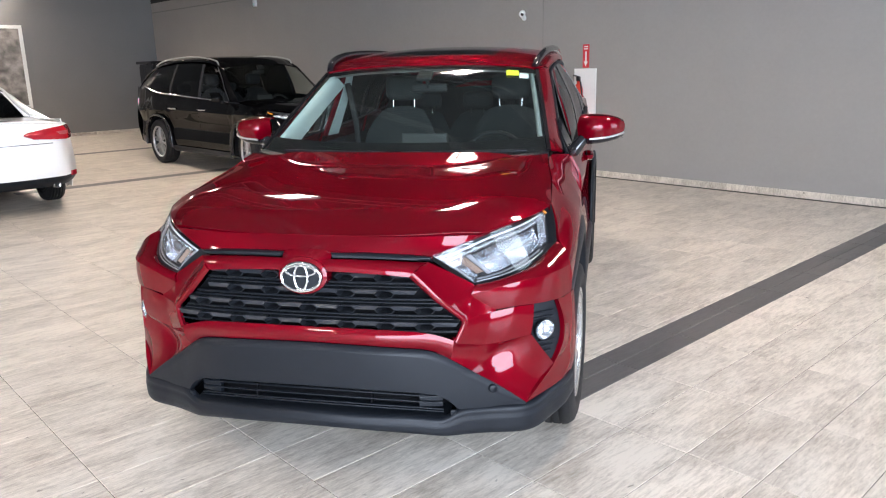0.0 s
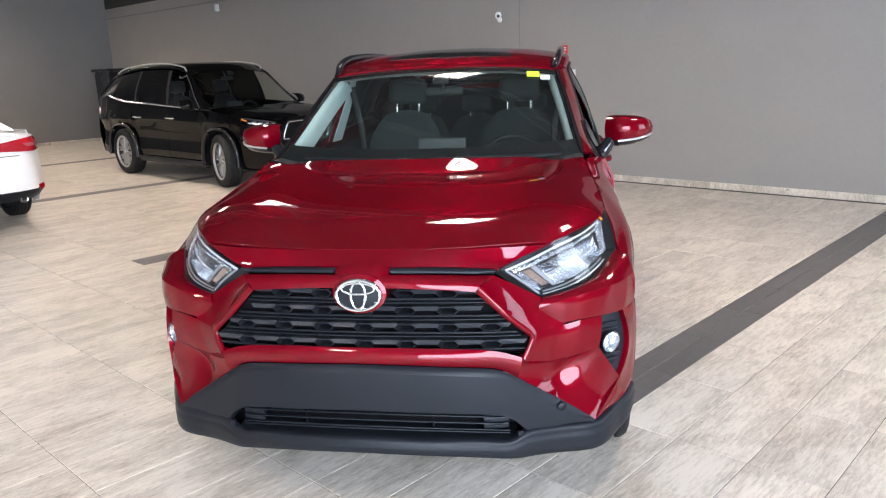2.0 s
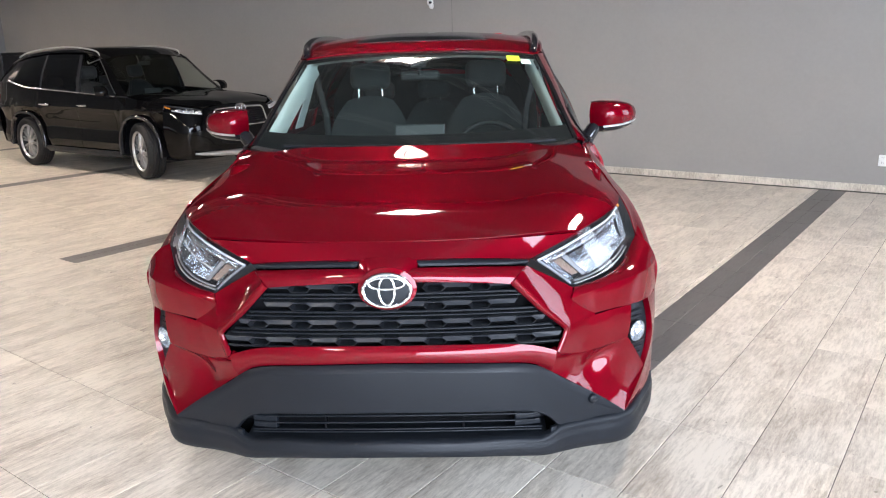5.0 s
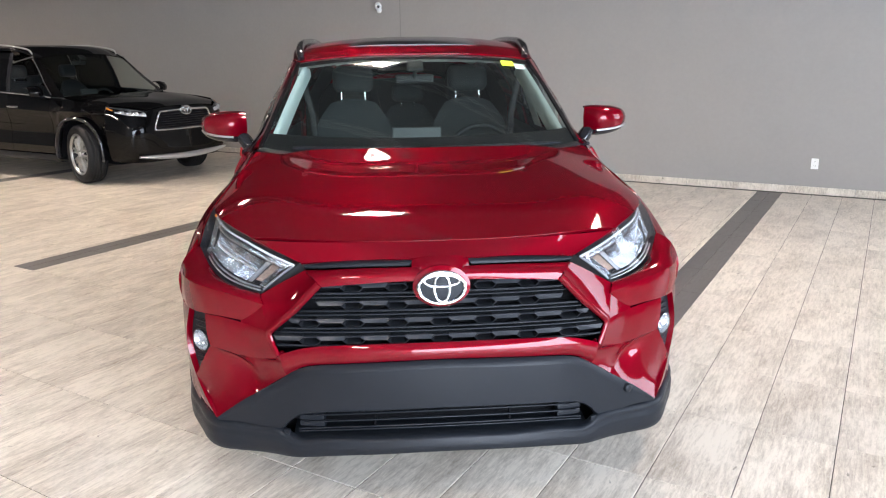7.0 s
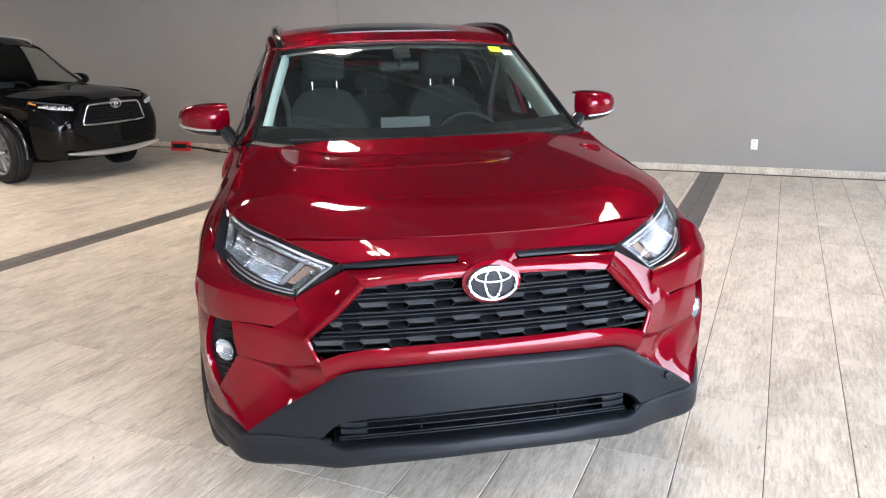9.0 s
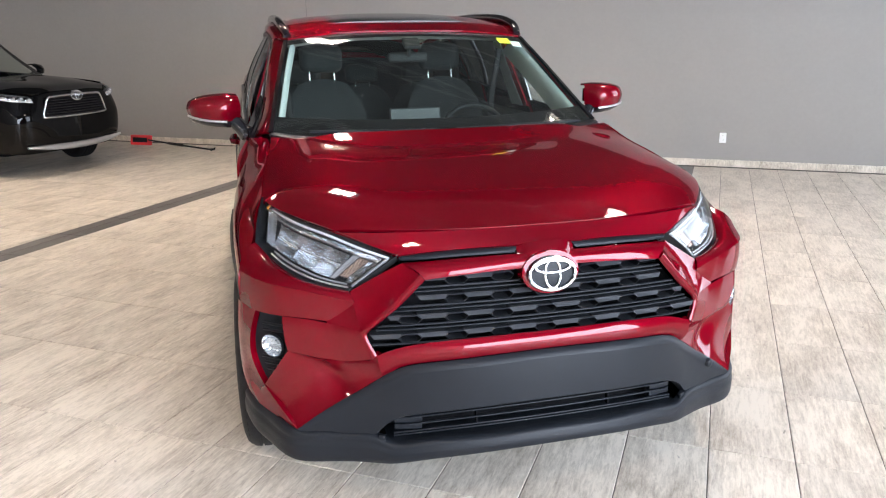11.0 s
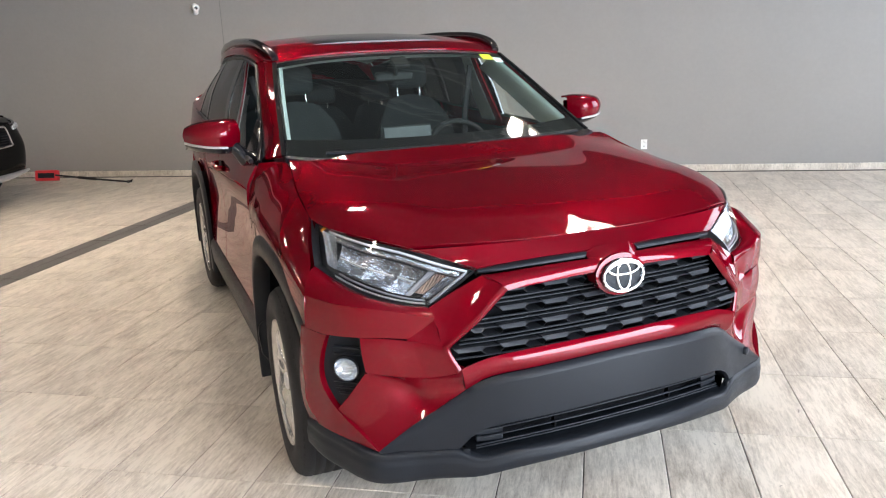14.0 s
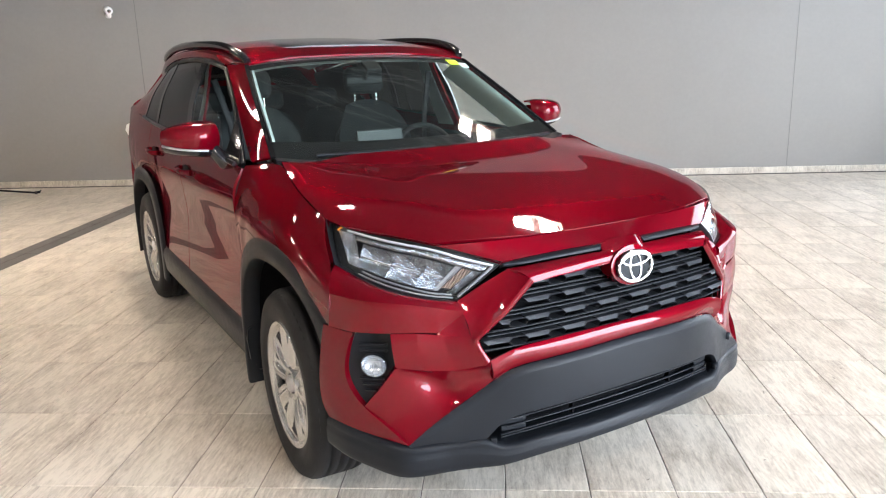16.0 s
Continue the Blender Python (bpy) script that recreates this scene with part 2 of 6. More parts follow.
EXT_RED = material("red_enamel", (0.65, 0.05, 0.03), 0.25, 0, 0.5, 0.05, 60)
LIME = material("lime_paper", (0.62, 0.78, 0.03), 0.7, 0, 0, 0.03, 60)
PALE_PAPER = material("pale_green_paper", (0.62, 0.80, 0.74), 0.7, 0, 0, 0.03, 60)
BACKDROP = glow("bright_overcast_street", (0.86, 0.93, 1.0), 2.4)
LAMP_GLOW = glow("led_panel_glow", (1.0, 0.89, 0.73), 190.0)

# ---- geometry helpers ----


class Geo:
    """Vertices and faces of one mesh."""

    def __init__(self):
        self.v, self.f, self.s = [], [], []

    def add(self, verts, faces, smooth=False):
        n = len(self.v)
        self.v += [tuple(p) for p in verts]
        self.f += [tuple(i + n for i in f) for f in faces]
        self.s += [smooth] * len(faces)
        return self

    def object(self, name, mat, parent=None, label="", category="", group="", kind=""):
        me = bpy.data.meshes.new(name)
        me.from_pydata(self.v, [], self.f)
        me.polygons.foreach_set("use_smooth", self.s)
        me.update()
        me.materials.append(mat)
        ob = new(name, me)
        ob.parent = parent
        return tagged(ob, label, category, group, kind)


def spline(points, n):
    """n steps between neighbouring points of a Catmull-Rom curve through an array of points."""
    p = np.asarray(points, float)
    if len(p) == 2:
        t = np.linspace(0, 1, n + 1).reshape(-1, *([1] * (p.ndim - 1)))
        return p[0] * (1 - t) + p[1] * t
    q = np.concatenate([[2 * p[0] - p[1]], p, [2 * p[-1] - p[-2]]])
    out = []
    for i in range(len(p) - 1):
        a, b, c, d = q[i:i + 4]
        for k in range(n):
            t = k / n
            out.append(0.5 * (2 * b + (c - a) * t + (2 * a - 5 * b + 4 * c - d) * t * t + (3 * b - 3 * c + d - a) * t ** 3))
    out.append(p[-1])
    return np.array(out)


def fullrow(half):
    """A half row from the middle outwards, mirrored to a whole one."""
    return [(-x, y, z) for x, y, z in half[:0:-1]] + list(half)


def surface(rows, nu=4, nv=4, side=1):
    p = spline(spline(np.array(rows, float), nv).swapaxes(0, 1), nu).swapaxes(0, 1)
    if side < 0:
        p = p * np.array((-1, 1, 1))
    return p


def add_sheet(g, p, inside, lip=0.012):
    """A smooth sheet over the grid p, faces away from the point inside, with a lip folded inwards round its border."""
    r, c = p.shape[:2]
    du, dv = np.gradient(p, axis=1), np.gradient(p, axis=0)
    n = np.cross(du, dv)
    n /= np.linalg.norm(n, axis=2, keepdims=True) + 1e-12
    flip = np.sum(n * (p - np.array(inside))) < 0
    if flip:
        n = -n
    idx = np.arange(r * c).reshape(r, c)
    quads = np.stack([idx[:-1, :-1], idx[:-1, 1:], idx[1:, 1:], idx[1:, :-1]], axis=-1).reshape(-1, 4)
    if flip:
        quads = quads[:, ::-1]
    g.add(p.reshape(-1, 3).tolist(), quads.tolist(), True)
    if lip:
        ring = [(0, j) for j in range(c)] + [(i, c - 1) for i in range(1, r)] + [(r - 1, j) for j in range(c - 2, -1, -1)] + [(i, 0) for i in range(r - 2, 0, -1)]
        top = [p[a] for a in ring]
        low = [p[a] - lip * n[a] for a in ring]
        m = len(ring)
        faces = [(i, m + i, m + (i + 1) % m, (i + 1) % m) for i in range(m)]
        g.add(top + low, [f[::-1] for f in faces] if not flip else faces, False)
    return g


def panel(name, patches, mat, parent, inside, side=1, label="", lip=0.012, nu=4, nv=4):
    g = Geo()
    for rows in patches:
        add_sheet(g, surface(rows, nu, nv, side), (inside[0] * side, inside[1], inside[2]), lip)
    return g.object(name, mat, parent, label)


def box(g, centre, size, bevel=0.004, turn=None):
    """A box with bevelled edges."""
    bm = bmesh.new()
    bmesh.ops.create_cube(bm, size=1)
    bmesh.ops.scale(bm, vec=size, verts=bm.verts)
    if bevel:
        bmesh.ops.bevel(bm, geom=bm.edges[:], offset=min(bevel, min(size) * 0.45), segments=2, affect="EDGES", profile=0.6)
    m = Matrix.Translation(centre) @ (turn if turn else Matrix())
    bm.verts.index_update()
    g.add([m @ v.co for v in bm.verts], [[v.index for v in f.verts] for f in bm.faces])
    bm.free()
    return g


def tube(g, path, radius, sides=8, flat=1.0, cap=True):
    """A round or flattened bar along a path."""
    p = np.asarray(path, float)
    rings = []
    rad = radius if hasattr(radius, "__len__") else [radius] * len(p)
    for i in range(len(p)):
        d = p[min(i + 1, len(p) - 1)] - p[max(i - 1, 0)]
        d /= np.linalg.norm(d) + 1e-12
        up = np.array((0, 0, 1.0)) if abs(d[2]) < 0.9 else np.array((0, 1.0, 0))
        s = np.cross(d, up)
        s /= np.linalg.norm(s)
        u = np.cross(s, d)
        rings.append([p[i] + rad[i] * (math.cos(a) * s + flat * math.sin(a) * u) for a in np.arange(sides) * 2 * math.pi / sides])
    v = [q for ring in rings for q in ring]
    f = [(i * sides + k, i * sides + (k + 1) % sides, (i + 1) * sides + (k + 1) % sides, (i + 1) * sides + k) for i in range(len(p) - 1) for k in range(sides)]
    g.add(v, f, True)
    if cap:
        g.add(rings[0], [tuple(range(sides))[::-1]])
        g.add(rings[-1], [tuple(range(sides))])
    return g


def lathe(g, profile, steps=48, centre=(0, 0, 0), smooth=True):
    """A profile of (axial, radius) turned round the x axis."""
    v, f, n = [], [], len(profile)
    for k in range(steps):
        a = 2 * math.pi * k / steps
        v += [(centre[0] + x, centre[1] + r * math.cos(a), centre[2] + r * math.sin(a)) for x, r in profile]
    for k in range(steps):
        j = (k + 1) % steps
        f += [(k * n + i, k * n + i + 1, j * n + i + 1, j * n + i) for i in range(n - 1)]
    return g.add(v, f, smooth)


def prism(g, outline, depth, m):
    """A flat outline in the x-z plane, given a depth along y, at the pose m."""
    n = len(outline)
    v = [m @ Vector((x, 0, z)) for x, z in outline] + [m @ Vector((x, depth, z)) for x, z in outline]
    g.add(v, [tuple(range(n)), tuple(range(2 * n - 1, n - 1, -1))] + [(i, n + i, n + (i + 1) % n, (i + 1) % n) for i in range(n)])
    return g

# ---- the showroom ----


def slab(name, lo, hi, mat, label="", category="", bevel=0.0, kind="structure"):
    g = Geo()
    box(g, [(a + b) / 2 for a, b in zip(lo, hi)], [b - a for a, b in zip(lo, hi)], bevel)
    return g.object(name, mat, None, label, category, "", kind)


slab("floor_bed", (LEFT - 0.3, FRONT - 0.3, -0.2), (RIGHT + 0.3, BACK + 0.3, -0.0035), GROUT, "grey brown grout bed under the showroom tiles", "floor")
wall_back = slab("wall_back", (LEFT - 0.3, BACK, -0.2), (RIGHT + 0.3, BACK + 0.25, TOP + 0.2), WALL, "plain matt grey painted showroom wall", "wall")
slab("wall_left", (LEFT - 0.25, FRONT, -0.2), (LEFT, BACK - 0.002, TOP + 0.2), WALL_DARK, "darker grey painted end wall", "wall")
# unseen near-black band, added so the hood reflects a dark upper wall
slab("wall_upper", (LEFT + 0.002, BACK - 0.008, 3.30), (RIGHT, BACK + 0.02, TOP), UPPER_DARK, "near black upper band of the back wall, added out of view above the lamps", "wall")
slab("ceiling", (LEFT - 0.3, FRONT - 0.3, TOP), (RIGHT + 0.3, BACK + 0.3, TOP + 0.15), CEILING, "dark painted metal deck ceiling over the showroom", "ceiling")
# wall panel joints
for x, z0 in ((-7.12, 1.0), (-7.12 + 8.2, 0.1)):
    slab("trim", (x - 0.004, BACK - 0.003, z0), (x + 0.004, BACK + 0.01, TOP), WALL_DARK, "thin vertical joint in the wall paint", "trim")
slab("trim", (LEFT, BACK - 0.012, 3.05), (-7.5, BACK + 0.01, 3.075), WALL_DARK, "thin horizontal joint high on the wall", "trim")


def window_wall(name, count, width, sill, head, gap, m, solid=()):
    """A glazed front: piers and bands with panes between, built along x and posed by m."""
    total = count * width + (count + 1) * gap
    wall = new(name)
    wall.matrix_world = m
    tagged(wall, "white framed glazed showroom front with tall panes", "wall", "", "structure")
    g = Geo()
    box(g, (total / 2, 0, (sill - 0.2) / 2), (total + 28, 0.2, sill + 0.2), 0)
    box(g, (total / 2, 0, (head + TOP + 0.2) / 2), (total + 28, 0.2, TOP + 0.2 - head), 0)
    box(g, (-7, 0, (sill + head) / 2), (14, 0.2, head - sill), 0)
    box(g, (total + 7, 0, (sill + head) / 2), (14, 0.2, head - sill), 0)
    for i in solid:
        box(g, (gap + i * (width + gap) + width / 2, 0, (sill + head) / 2), (width, 0.2, head - sill), 0)
    g.object("wall_panel", WALL, wall)
    for i in range(count + 1):
        g = Geo()
        box(g, (gap / 2 + i * (width + gap), 0, (sill + head) / 2), (gap, 0.14, head - sill), 0.005)
        g.object("mullion", WHITE_PLASTIC, wall)
    for i in range(count):
        if i in solid:
            continue
        g = Geo()
        x = gap + i * (width + gap) + width / 2
        box(g, (x, 0.05, (sill + head) / 2), (width, 0.012, head - sill), 0)
        pane = g.object("pane", PANE, wall)
        pane.visible_shadow = False
    return wall


window_wall("wall_right", 9, 1.55, 0.40, 4.00, 0.09, Matrix.Translation((RIGHT + 0.1, 7.4, 0)) @ pose(0, 0, 0, 0, 0, -90), (2, 3))
slab("wall_front", (LEFT - 0.3, FRONT - 0.25, -0.2), (RIGHT + 0.3, FRONT, TOP + 0.2), WALL, "plain matt grey painted wall facing the cars", "wall")
for lo, hi in (((RIGHT + 2.5, -14, -1), (RIGHT + 2.6, 16, 7)),):
    slab("backdrop", lo, hi, BACKDROP, "bright overcast daylight outside the windows", "backdrop")

# skirting tiles along the back and left walls
g = Geo()
box(g, (0, 0, 0.040), (0.595, 0.012, 0.080), 0.002)
first = g.object("skirting_tile", TILE, wall_back)
first.matrix_basis = Matrix.Translation((-2.14, BACK - 0.006, 0))
for k in range(-31, 9):
    if k:
        o = new("skirting_tile", first.data)
        o.parent = wall_back
        o.matrix_basis = Matrix.Translation((-2.14 + 0.599 * k, BACK - 0.006, 0))
g = Geo()
for k in range(26):
    box(g, (LEFT + 0.006, BACK - 0.32 - 0.599 * k, 0.040), (0.012, 0.595, 0.080), 0.002)
g.object("baseboard", TILE, None, "beige tile skirting along the end wall", "baseboard", "", "structure")


def joists():
    """Open web steel joists under the roof deck."""
    made = None
    for y in (-5.4, -3.6, -1.8, 0.0, 1.8, 3.6, 5.4, 7.2):
        if made:
            copy_thing(made, Matrix.Translation((0, y, 0)))
            continue
        made = new("roof_joist")
        made.matrix_basis = Matrix.Translation((0, y, 0))
        tagged(made, "grey painted open web steel roof joist", "joist", "roof joists", "structure")
        for z in (TOP - 0.04, TOP - 0.5):
            g = Geo()
            box(g, ((LEFT + RIGHT) / 2, 0, z), (RIGHT - LEFT - 0.1, 0.07, 0.05), 0)
            g.object("chord", STEEL, made)
        g = Geo()
        n = 40
        xs = np.linspace(LEFT + 0.2, RIGHT - 0.2, n)
        tube(g, [(x, 0, TOP - 0.05 if i % 2 else TOP - 0.49) for i, x in enumerate(xs)], 0.022, 6)
        g.object("web", STEEL, made)


joists()


LAMP_Z = 3.78


def ceiling_lamps():
    """Twin panel LED high bays hung under the joists; the front row is unseen and added for its light."""
    made = None
    # 4.57: row mirrored in hood and windscreen; -2.1: added row, lights the front floor
    for y in (4.57, -2.1):
        for x in (-20.2, -17.2, -14.12, -11.0, -7.88, -4.76, -1.64):
            m = Matrix.Translation((x, y, LAMP_Z))
            if made:
                copy_thing(made, m)
                continue
            made = new("ceiling_lamp")
            made.matrix_basis = m
            tagged(made, "white twin panel LED high bay lamp hung from the joists", "lamp", "ceiling lamps")
            g = Geo()
            box(g, (0, 0, 0.05), (0.48, 0.50, 0.06), 0.008)
            g.object("housing", WHITE_PLASTIC, made)
            for q in (-0.125, 0.125):
                g = Geo()
                box(g, (q, 0, 0.012), (0.16, 0.44, 0.012), 0)
                g.object("diffuser", LAMP_GLOW, made)
            g = Geo()
            for q in (-1, 1):
                box(g, (q * 0.242, 0, -0.02), (0.008, 0.508, 0.10), 0.002)
                box(g, (0, q * 0.25, -0.02), (0.476, 0.008, 0.10), 0.002)
            g.object("shade", WHITE_PLASTIC, made)
            for q in (-0.22, 0.22):
                g = Geo()
                tube(g, [(0, q, 0.08), (0, q, TOP - 0.04 - LAMP_Z)], 0.004, 5)
                g.object("hanger", STEEL, made)


ceiling_lamps()

# ---- the red SUV: x across (car's left is +x), y from the badge backwards, z up ----
suv = new("suv")
suv.matrix_world = pose(0, 0, 0, 0, 0, 34.55) @ Matrix.Translation((-1.0174, 2.3236, 0))
tagged(suv, "glossy metallic red compact SUV with black lower cladding on showroom tiles", "car")
MID = (0, 2.3, 0.75)
HUB_F, HUB_R, TYRE = 0.83, 3.52, 0.360


def mirrored(name, patches, mat, parent=suv, label="", **kw):
    return [panel(name, patches, mat, parent, MID, s, label, **kw) for s in (1, -1)]


def full(patches):
    return [[fullrow(r) for r in rows] for rows in patches]


def between(a, b, t, push=(0, 0, 0)):
    return [tuple(p * (1 - t) + q * t + d for p, q, d in zip(u, v, push)) for u, v in zip(a, b)]


def resample(points, n, soft=True):
    """n even steps along a natural cubic curve, or along straight legs, through the points."""
    p = np.asarray(points, float)
    d = np.linalg.norm(np.diff(p, axis=0), axis=1)
    s = np.concatenate([[0], np.cumsum(d)])
    t = np.linspace(0, s[-1], n + 1)
    if not soft or len(p) < 3:
        return np.stack([np.interp(t, s, p[:, k]) for k in range(3)], axis=1)
    m = len(p)
    a, r = np.eye(m), np.zeros((m, 3))
    for i in range(1, m - 1):
        h0, h1 = d[i - 1], d[i]
        a[i, i - 1:i + 2] = h0, 2 * (h0 + h1), h1
        r[i] = 6 * ((p[i + 1] - p[i]) / h1 - (p[i] - p[i - 1]) / h0)
    k = np.linalg.solve(a, r)
    out = []
    for q in t:
        i = min(max(int(np.searchsorted(s, q)) - 1, 0), m - 2)
        h, u = d[i], q - s[i]
        w = h - u
        out.append((k[i] * w ** 3 + k[i + 1] * u ** 3) / (6 * h) + (p[i] / h - k[i] * h / 6) * w + (p[i + 1] / h - k[i + 1] * h / 6) * u)
    return np.array(out)


def strip(a, b, bulge=0.1, n=32, m=8, soft=True, inside=(0, 1.2, .8)):
    """A band between two feature lines, arched outwards by bulge times its width."""
    A, B = resample(a, n, soft), resample(b, n, soft)
    w = B - A
    along = np.gradient((A + B) / 2, axis=0)
    nor = np.cross(along, w)
    nor /= np.linalg.norm(nor, axis=1, keepdims=True) + 1e-9
    if np.sum(nor * ((A + B) / 2 - np.array(inside))) < 0:
        nor = -nor
    mid = (A + B) / 2 + nor * (2 * bulge * np.linalg.norm(w, axis=1))[:, None]
    return np.array([(1 - v) ** 2 * A + 2 * v * (1 - v) * mid + v * v * B for v in np.linspace(0, 1, m + 1)])


def skin(curves, n=32, m=24):
    """A smooth sheet through feature lines."""
    rows = np.array([resample(c, n) for c in curves])
    return np.array([resample(rows[:, k], m) for k in range(n + 1)]).swapaxes(0, 1)


def bands(name, grids, mat, parent=suv, lip=0.02, label="", inside=(0, 1.2, .8), both=True):
    """One part for each side of the car, or one across it."""
    made = []
    for s in ((1, -1) if both else (1,)):
        g = Geo()
        for p in grids:
            add_sheet(g, p * np.array((s, 1, 1)), (inside[0] * s, inside[1], inside[2]), lip)
        made.append(g.object(name, mat, parent, label))
    return made


# feature lines of the front, from the middle outwards
shut = [(0, .100, .985), (.2, .104, .985), (.36, .122, .984), (.47, .150, .983), (.55, .180, .981), (.61, .215, .978)]
bar_top = [(0, .045, .936), (.15, .055, .934), (.28, .075, .928), (.37, .090, .922), (.437, .103, .917)]
bar_low = [(0, .028, .912), (.15, .037, .911), (.28, .055, .906), (.36, .070, .901), (.425, .092, .896)]
grille_top = [(0, .008, .874), (.15, .012, .872), (.25, .018, .867), (.32, .025, .862), (.371, .032, .857)]
lamp_top = [(.437, .103, .917), (.525, .155, .946), (.61, .215, .978), (.715, .36, .997), (.803, .60, 1.016)]
lamp_low = [(.578, .154, .805), (.64, .20, .812), (.70, .26, .826), (.775, .36, .855), (.836, .462, .895)]
brow = [(.568, .120, .778), (.65, .160, .798), (.72, .206, .814), (.79, .265, .823), (.85, .333, .826), (.888, .392, .828)]
crease_2 = [(.561, .092, .698), (.63, .145, .709), (.70, .187, .722), (.76, .238, .724)]
crease_3 = [(.530, .066, .613), (.60, .124, .593), (.67, .167, .598), (.752, .228, .614)]
clad_top = [(0, -.012, .619), (.2, -.005, .614), (.36, .022, .602), (.457, .054, .579), (.52, .080, .537), (.585, .106, .492), (.66, .137, .440), (.745, .178, .370)]
fender_cut = [(.803, .60, 1.016), (.794, .75, 1.040), (.784, .885, 1.064), (.764, 1.03, 1.095), (.744, 1.19, 1.142)]


def hood_sheet(n=48, m=72):
    """Bonnet: flat middle, shoulders falling late to the lamps and fenders, rear edge kicked up before the screen."""
    middle = resample([(0, .100, .9802), (0, .15, .99505), (0, .20, 1.0097), (0, .24, 1.0211), (0, .30, 1.0343), (0, .40, 1.0514), (0, .50, 1.0648), (0, .70, 1.0872), (0, .90, 1.1055), (0, 1.10, 1.121)], m)
    edge = resample(lamp_top[2:] + fender_cut[1:], m) - np.array((.003, 0, .001))
    rows = []
    for v in range(m + 1):
        c, e = middle[v], edge[v]
        rise = .007 * min(1, v / m / .35) ** 1.5
        row = []
        for u in np.linspace(0, 1, n + 1) ** .9:
            x, y = e[0] * u, c[1] + (e[1] - c[1]) * u ** 2.6
            z = c[2] + (e[2] - c[2]) * u ** 9 + (y - c[1]) * .10 * (1 - u ** 9) + rise * math.exp(-((u - .70) / .16) ** 2)
            kick = y - (.93 + .17 * (x / .56) ** 4)
            row.append((x, y, z + .10 * (kick + math.sqrt(kick * kick + .0005)) * max(0, 1 - (u / .97) ** 10)))
        rows.append(row)
    half = np.array(rows)
    return np.concatenate([half[:, :0:-1] * np.array((-1, 1, 1)), half], axis=1)


sheet = hood_sheet()
hood = add_sheet(Geo(), sheet, MID, 0.012).object("hood", RED, suv)
tube(Geo(), sheet[0] + np.array((0, -.0012, -.0016)), .0016, 8).object("hood_edge", RED, hood, "rolled front edge of the hood")

low_edge = [(0, .001, .673), (.2, .006, .672), (.36, .026, .664), (.44, .042, .653), (.516, .058, .628)]
low_red = [(0, -.010, .621), (.2, -.003, .616), (.36, .024, .604), (.457, .056, .581), (.50, .072, .553)]
bands("bumper_top", [strip(fullrow([(x, y - .004, z - .0065) for x, y, z in shut]), fullrow(bar_top), .0, 48)], RED, both=False)
bands("grille_header", [strip(fullrow(bar_low), fullrow(grille_top), .16, 48)], RED, both=False)
bands("front_bumper", [strip(fullrow(low_edge), fullrow(low_red), .16, 48)], RED, both=False)
# rim along the grille, then the hollow towards the lamp
rim_in = [(.371, .032, .857), (.455, .052, .768), (.530, .078, .702), (.541, .082, .690), (.536, .076, .670), (.516, .060, .628)]
rim_out = [(.388, .032, .874), (.470, .048, .784), (.548, .080, .712), (.562, .090, .698), (.558, .084, .680), (.531, .064, .613)]
hollow = [(.425, .092, .896), (.500, .122, .852), (.574, .148, .806), (.574, .134, .785), (.566, .110, .750), (.562, .091, .699)]
bands("grille_side", [strip(rim_in, rim_out, .22, 40, 6, False), strip([(.388, .032, .874), (.430, .039, .829), (.470, .048, .784), (.510, .063, .748), (.548, .080, .712), (.561, .090, .699)], hollow, -.05, 40, 8, False)], RED)
under_brow = [(.570, .124, .772), (.600, .140, .745), (.640, .156, .716), (.70, .190, .724), (.76, .238, .725), (.81, .288, .722), (.85, .333, .718), (.893, .402, .72)]
bands("bumper_cheek", [
    strip(lamp_low, brow, .17, 32, 10),
    strip(brow, under_brow, .035, 40, 8, False),
    strip([(.570, .124, .772), (.600, .140, .745), (.645, .158, .716)], [(.561, .092, .698), (.60, .124, .704), (.645, .154, .712)], -.02, 12, 4, False),
    strip(crease_2, crease_3, .05, 40, 8, False)], RED)
scoop = strip([(.512, .058, .628), (.531, .064, .613), (.60, .124, .593), (.67, .167, .598), (.752, .228, .614), (.79, .264, .545), (.828, .304, .478)],
          [(.457, .055, .580), (.50, .072, .553), (.56, .097, .510), (.62, .122, .467), (.69, .153, .413), (.722, .168, .388), (.745, .178, .370)], -.08, 40, 12, False)
# hollow beside the fog lamp
for along in range(scoop.shape[1]):
    for down in range(scoop.shape[0]):
        a, b = along / (scoop.shape[1] - 1), down / (scoop.shape[0] - 1)
        scoop[down, along] += np.array((-.55, .80, .10)) * .020 * math.exp(-((a - .50) / .12) ** 2) * math.sin(math.pi * b) ** .7
bands("bumper_side", [
    scoop,
    skin([[(.842, .332, .714), (.864, .345, .64), (.868, .346, .56), (.832, .308, .478), (.79, .250, .430), (.745, .178, .370)],
          [(.872, .368, .716), (.888, .388, .63), (.889, .392, .55), (.872, .372, .470), (.838, .322, .420), (.79, .262, .378)],
          [(.893, .402, .720), (.904, .422, .62), (.907, .434, .54), (.903, .432, .47), (.890, .402, .420), (.866, .362, .391)],
          [(.902, .428, .720), (.911, .450, .62), (.914, .465, .54), (.913, .470, .47), (.909, .462, .428), (.900, .442, .393)]], 24, 16)], RED)

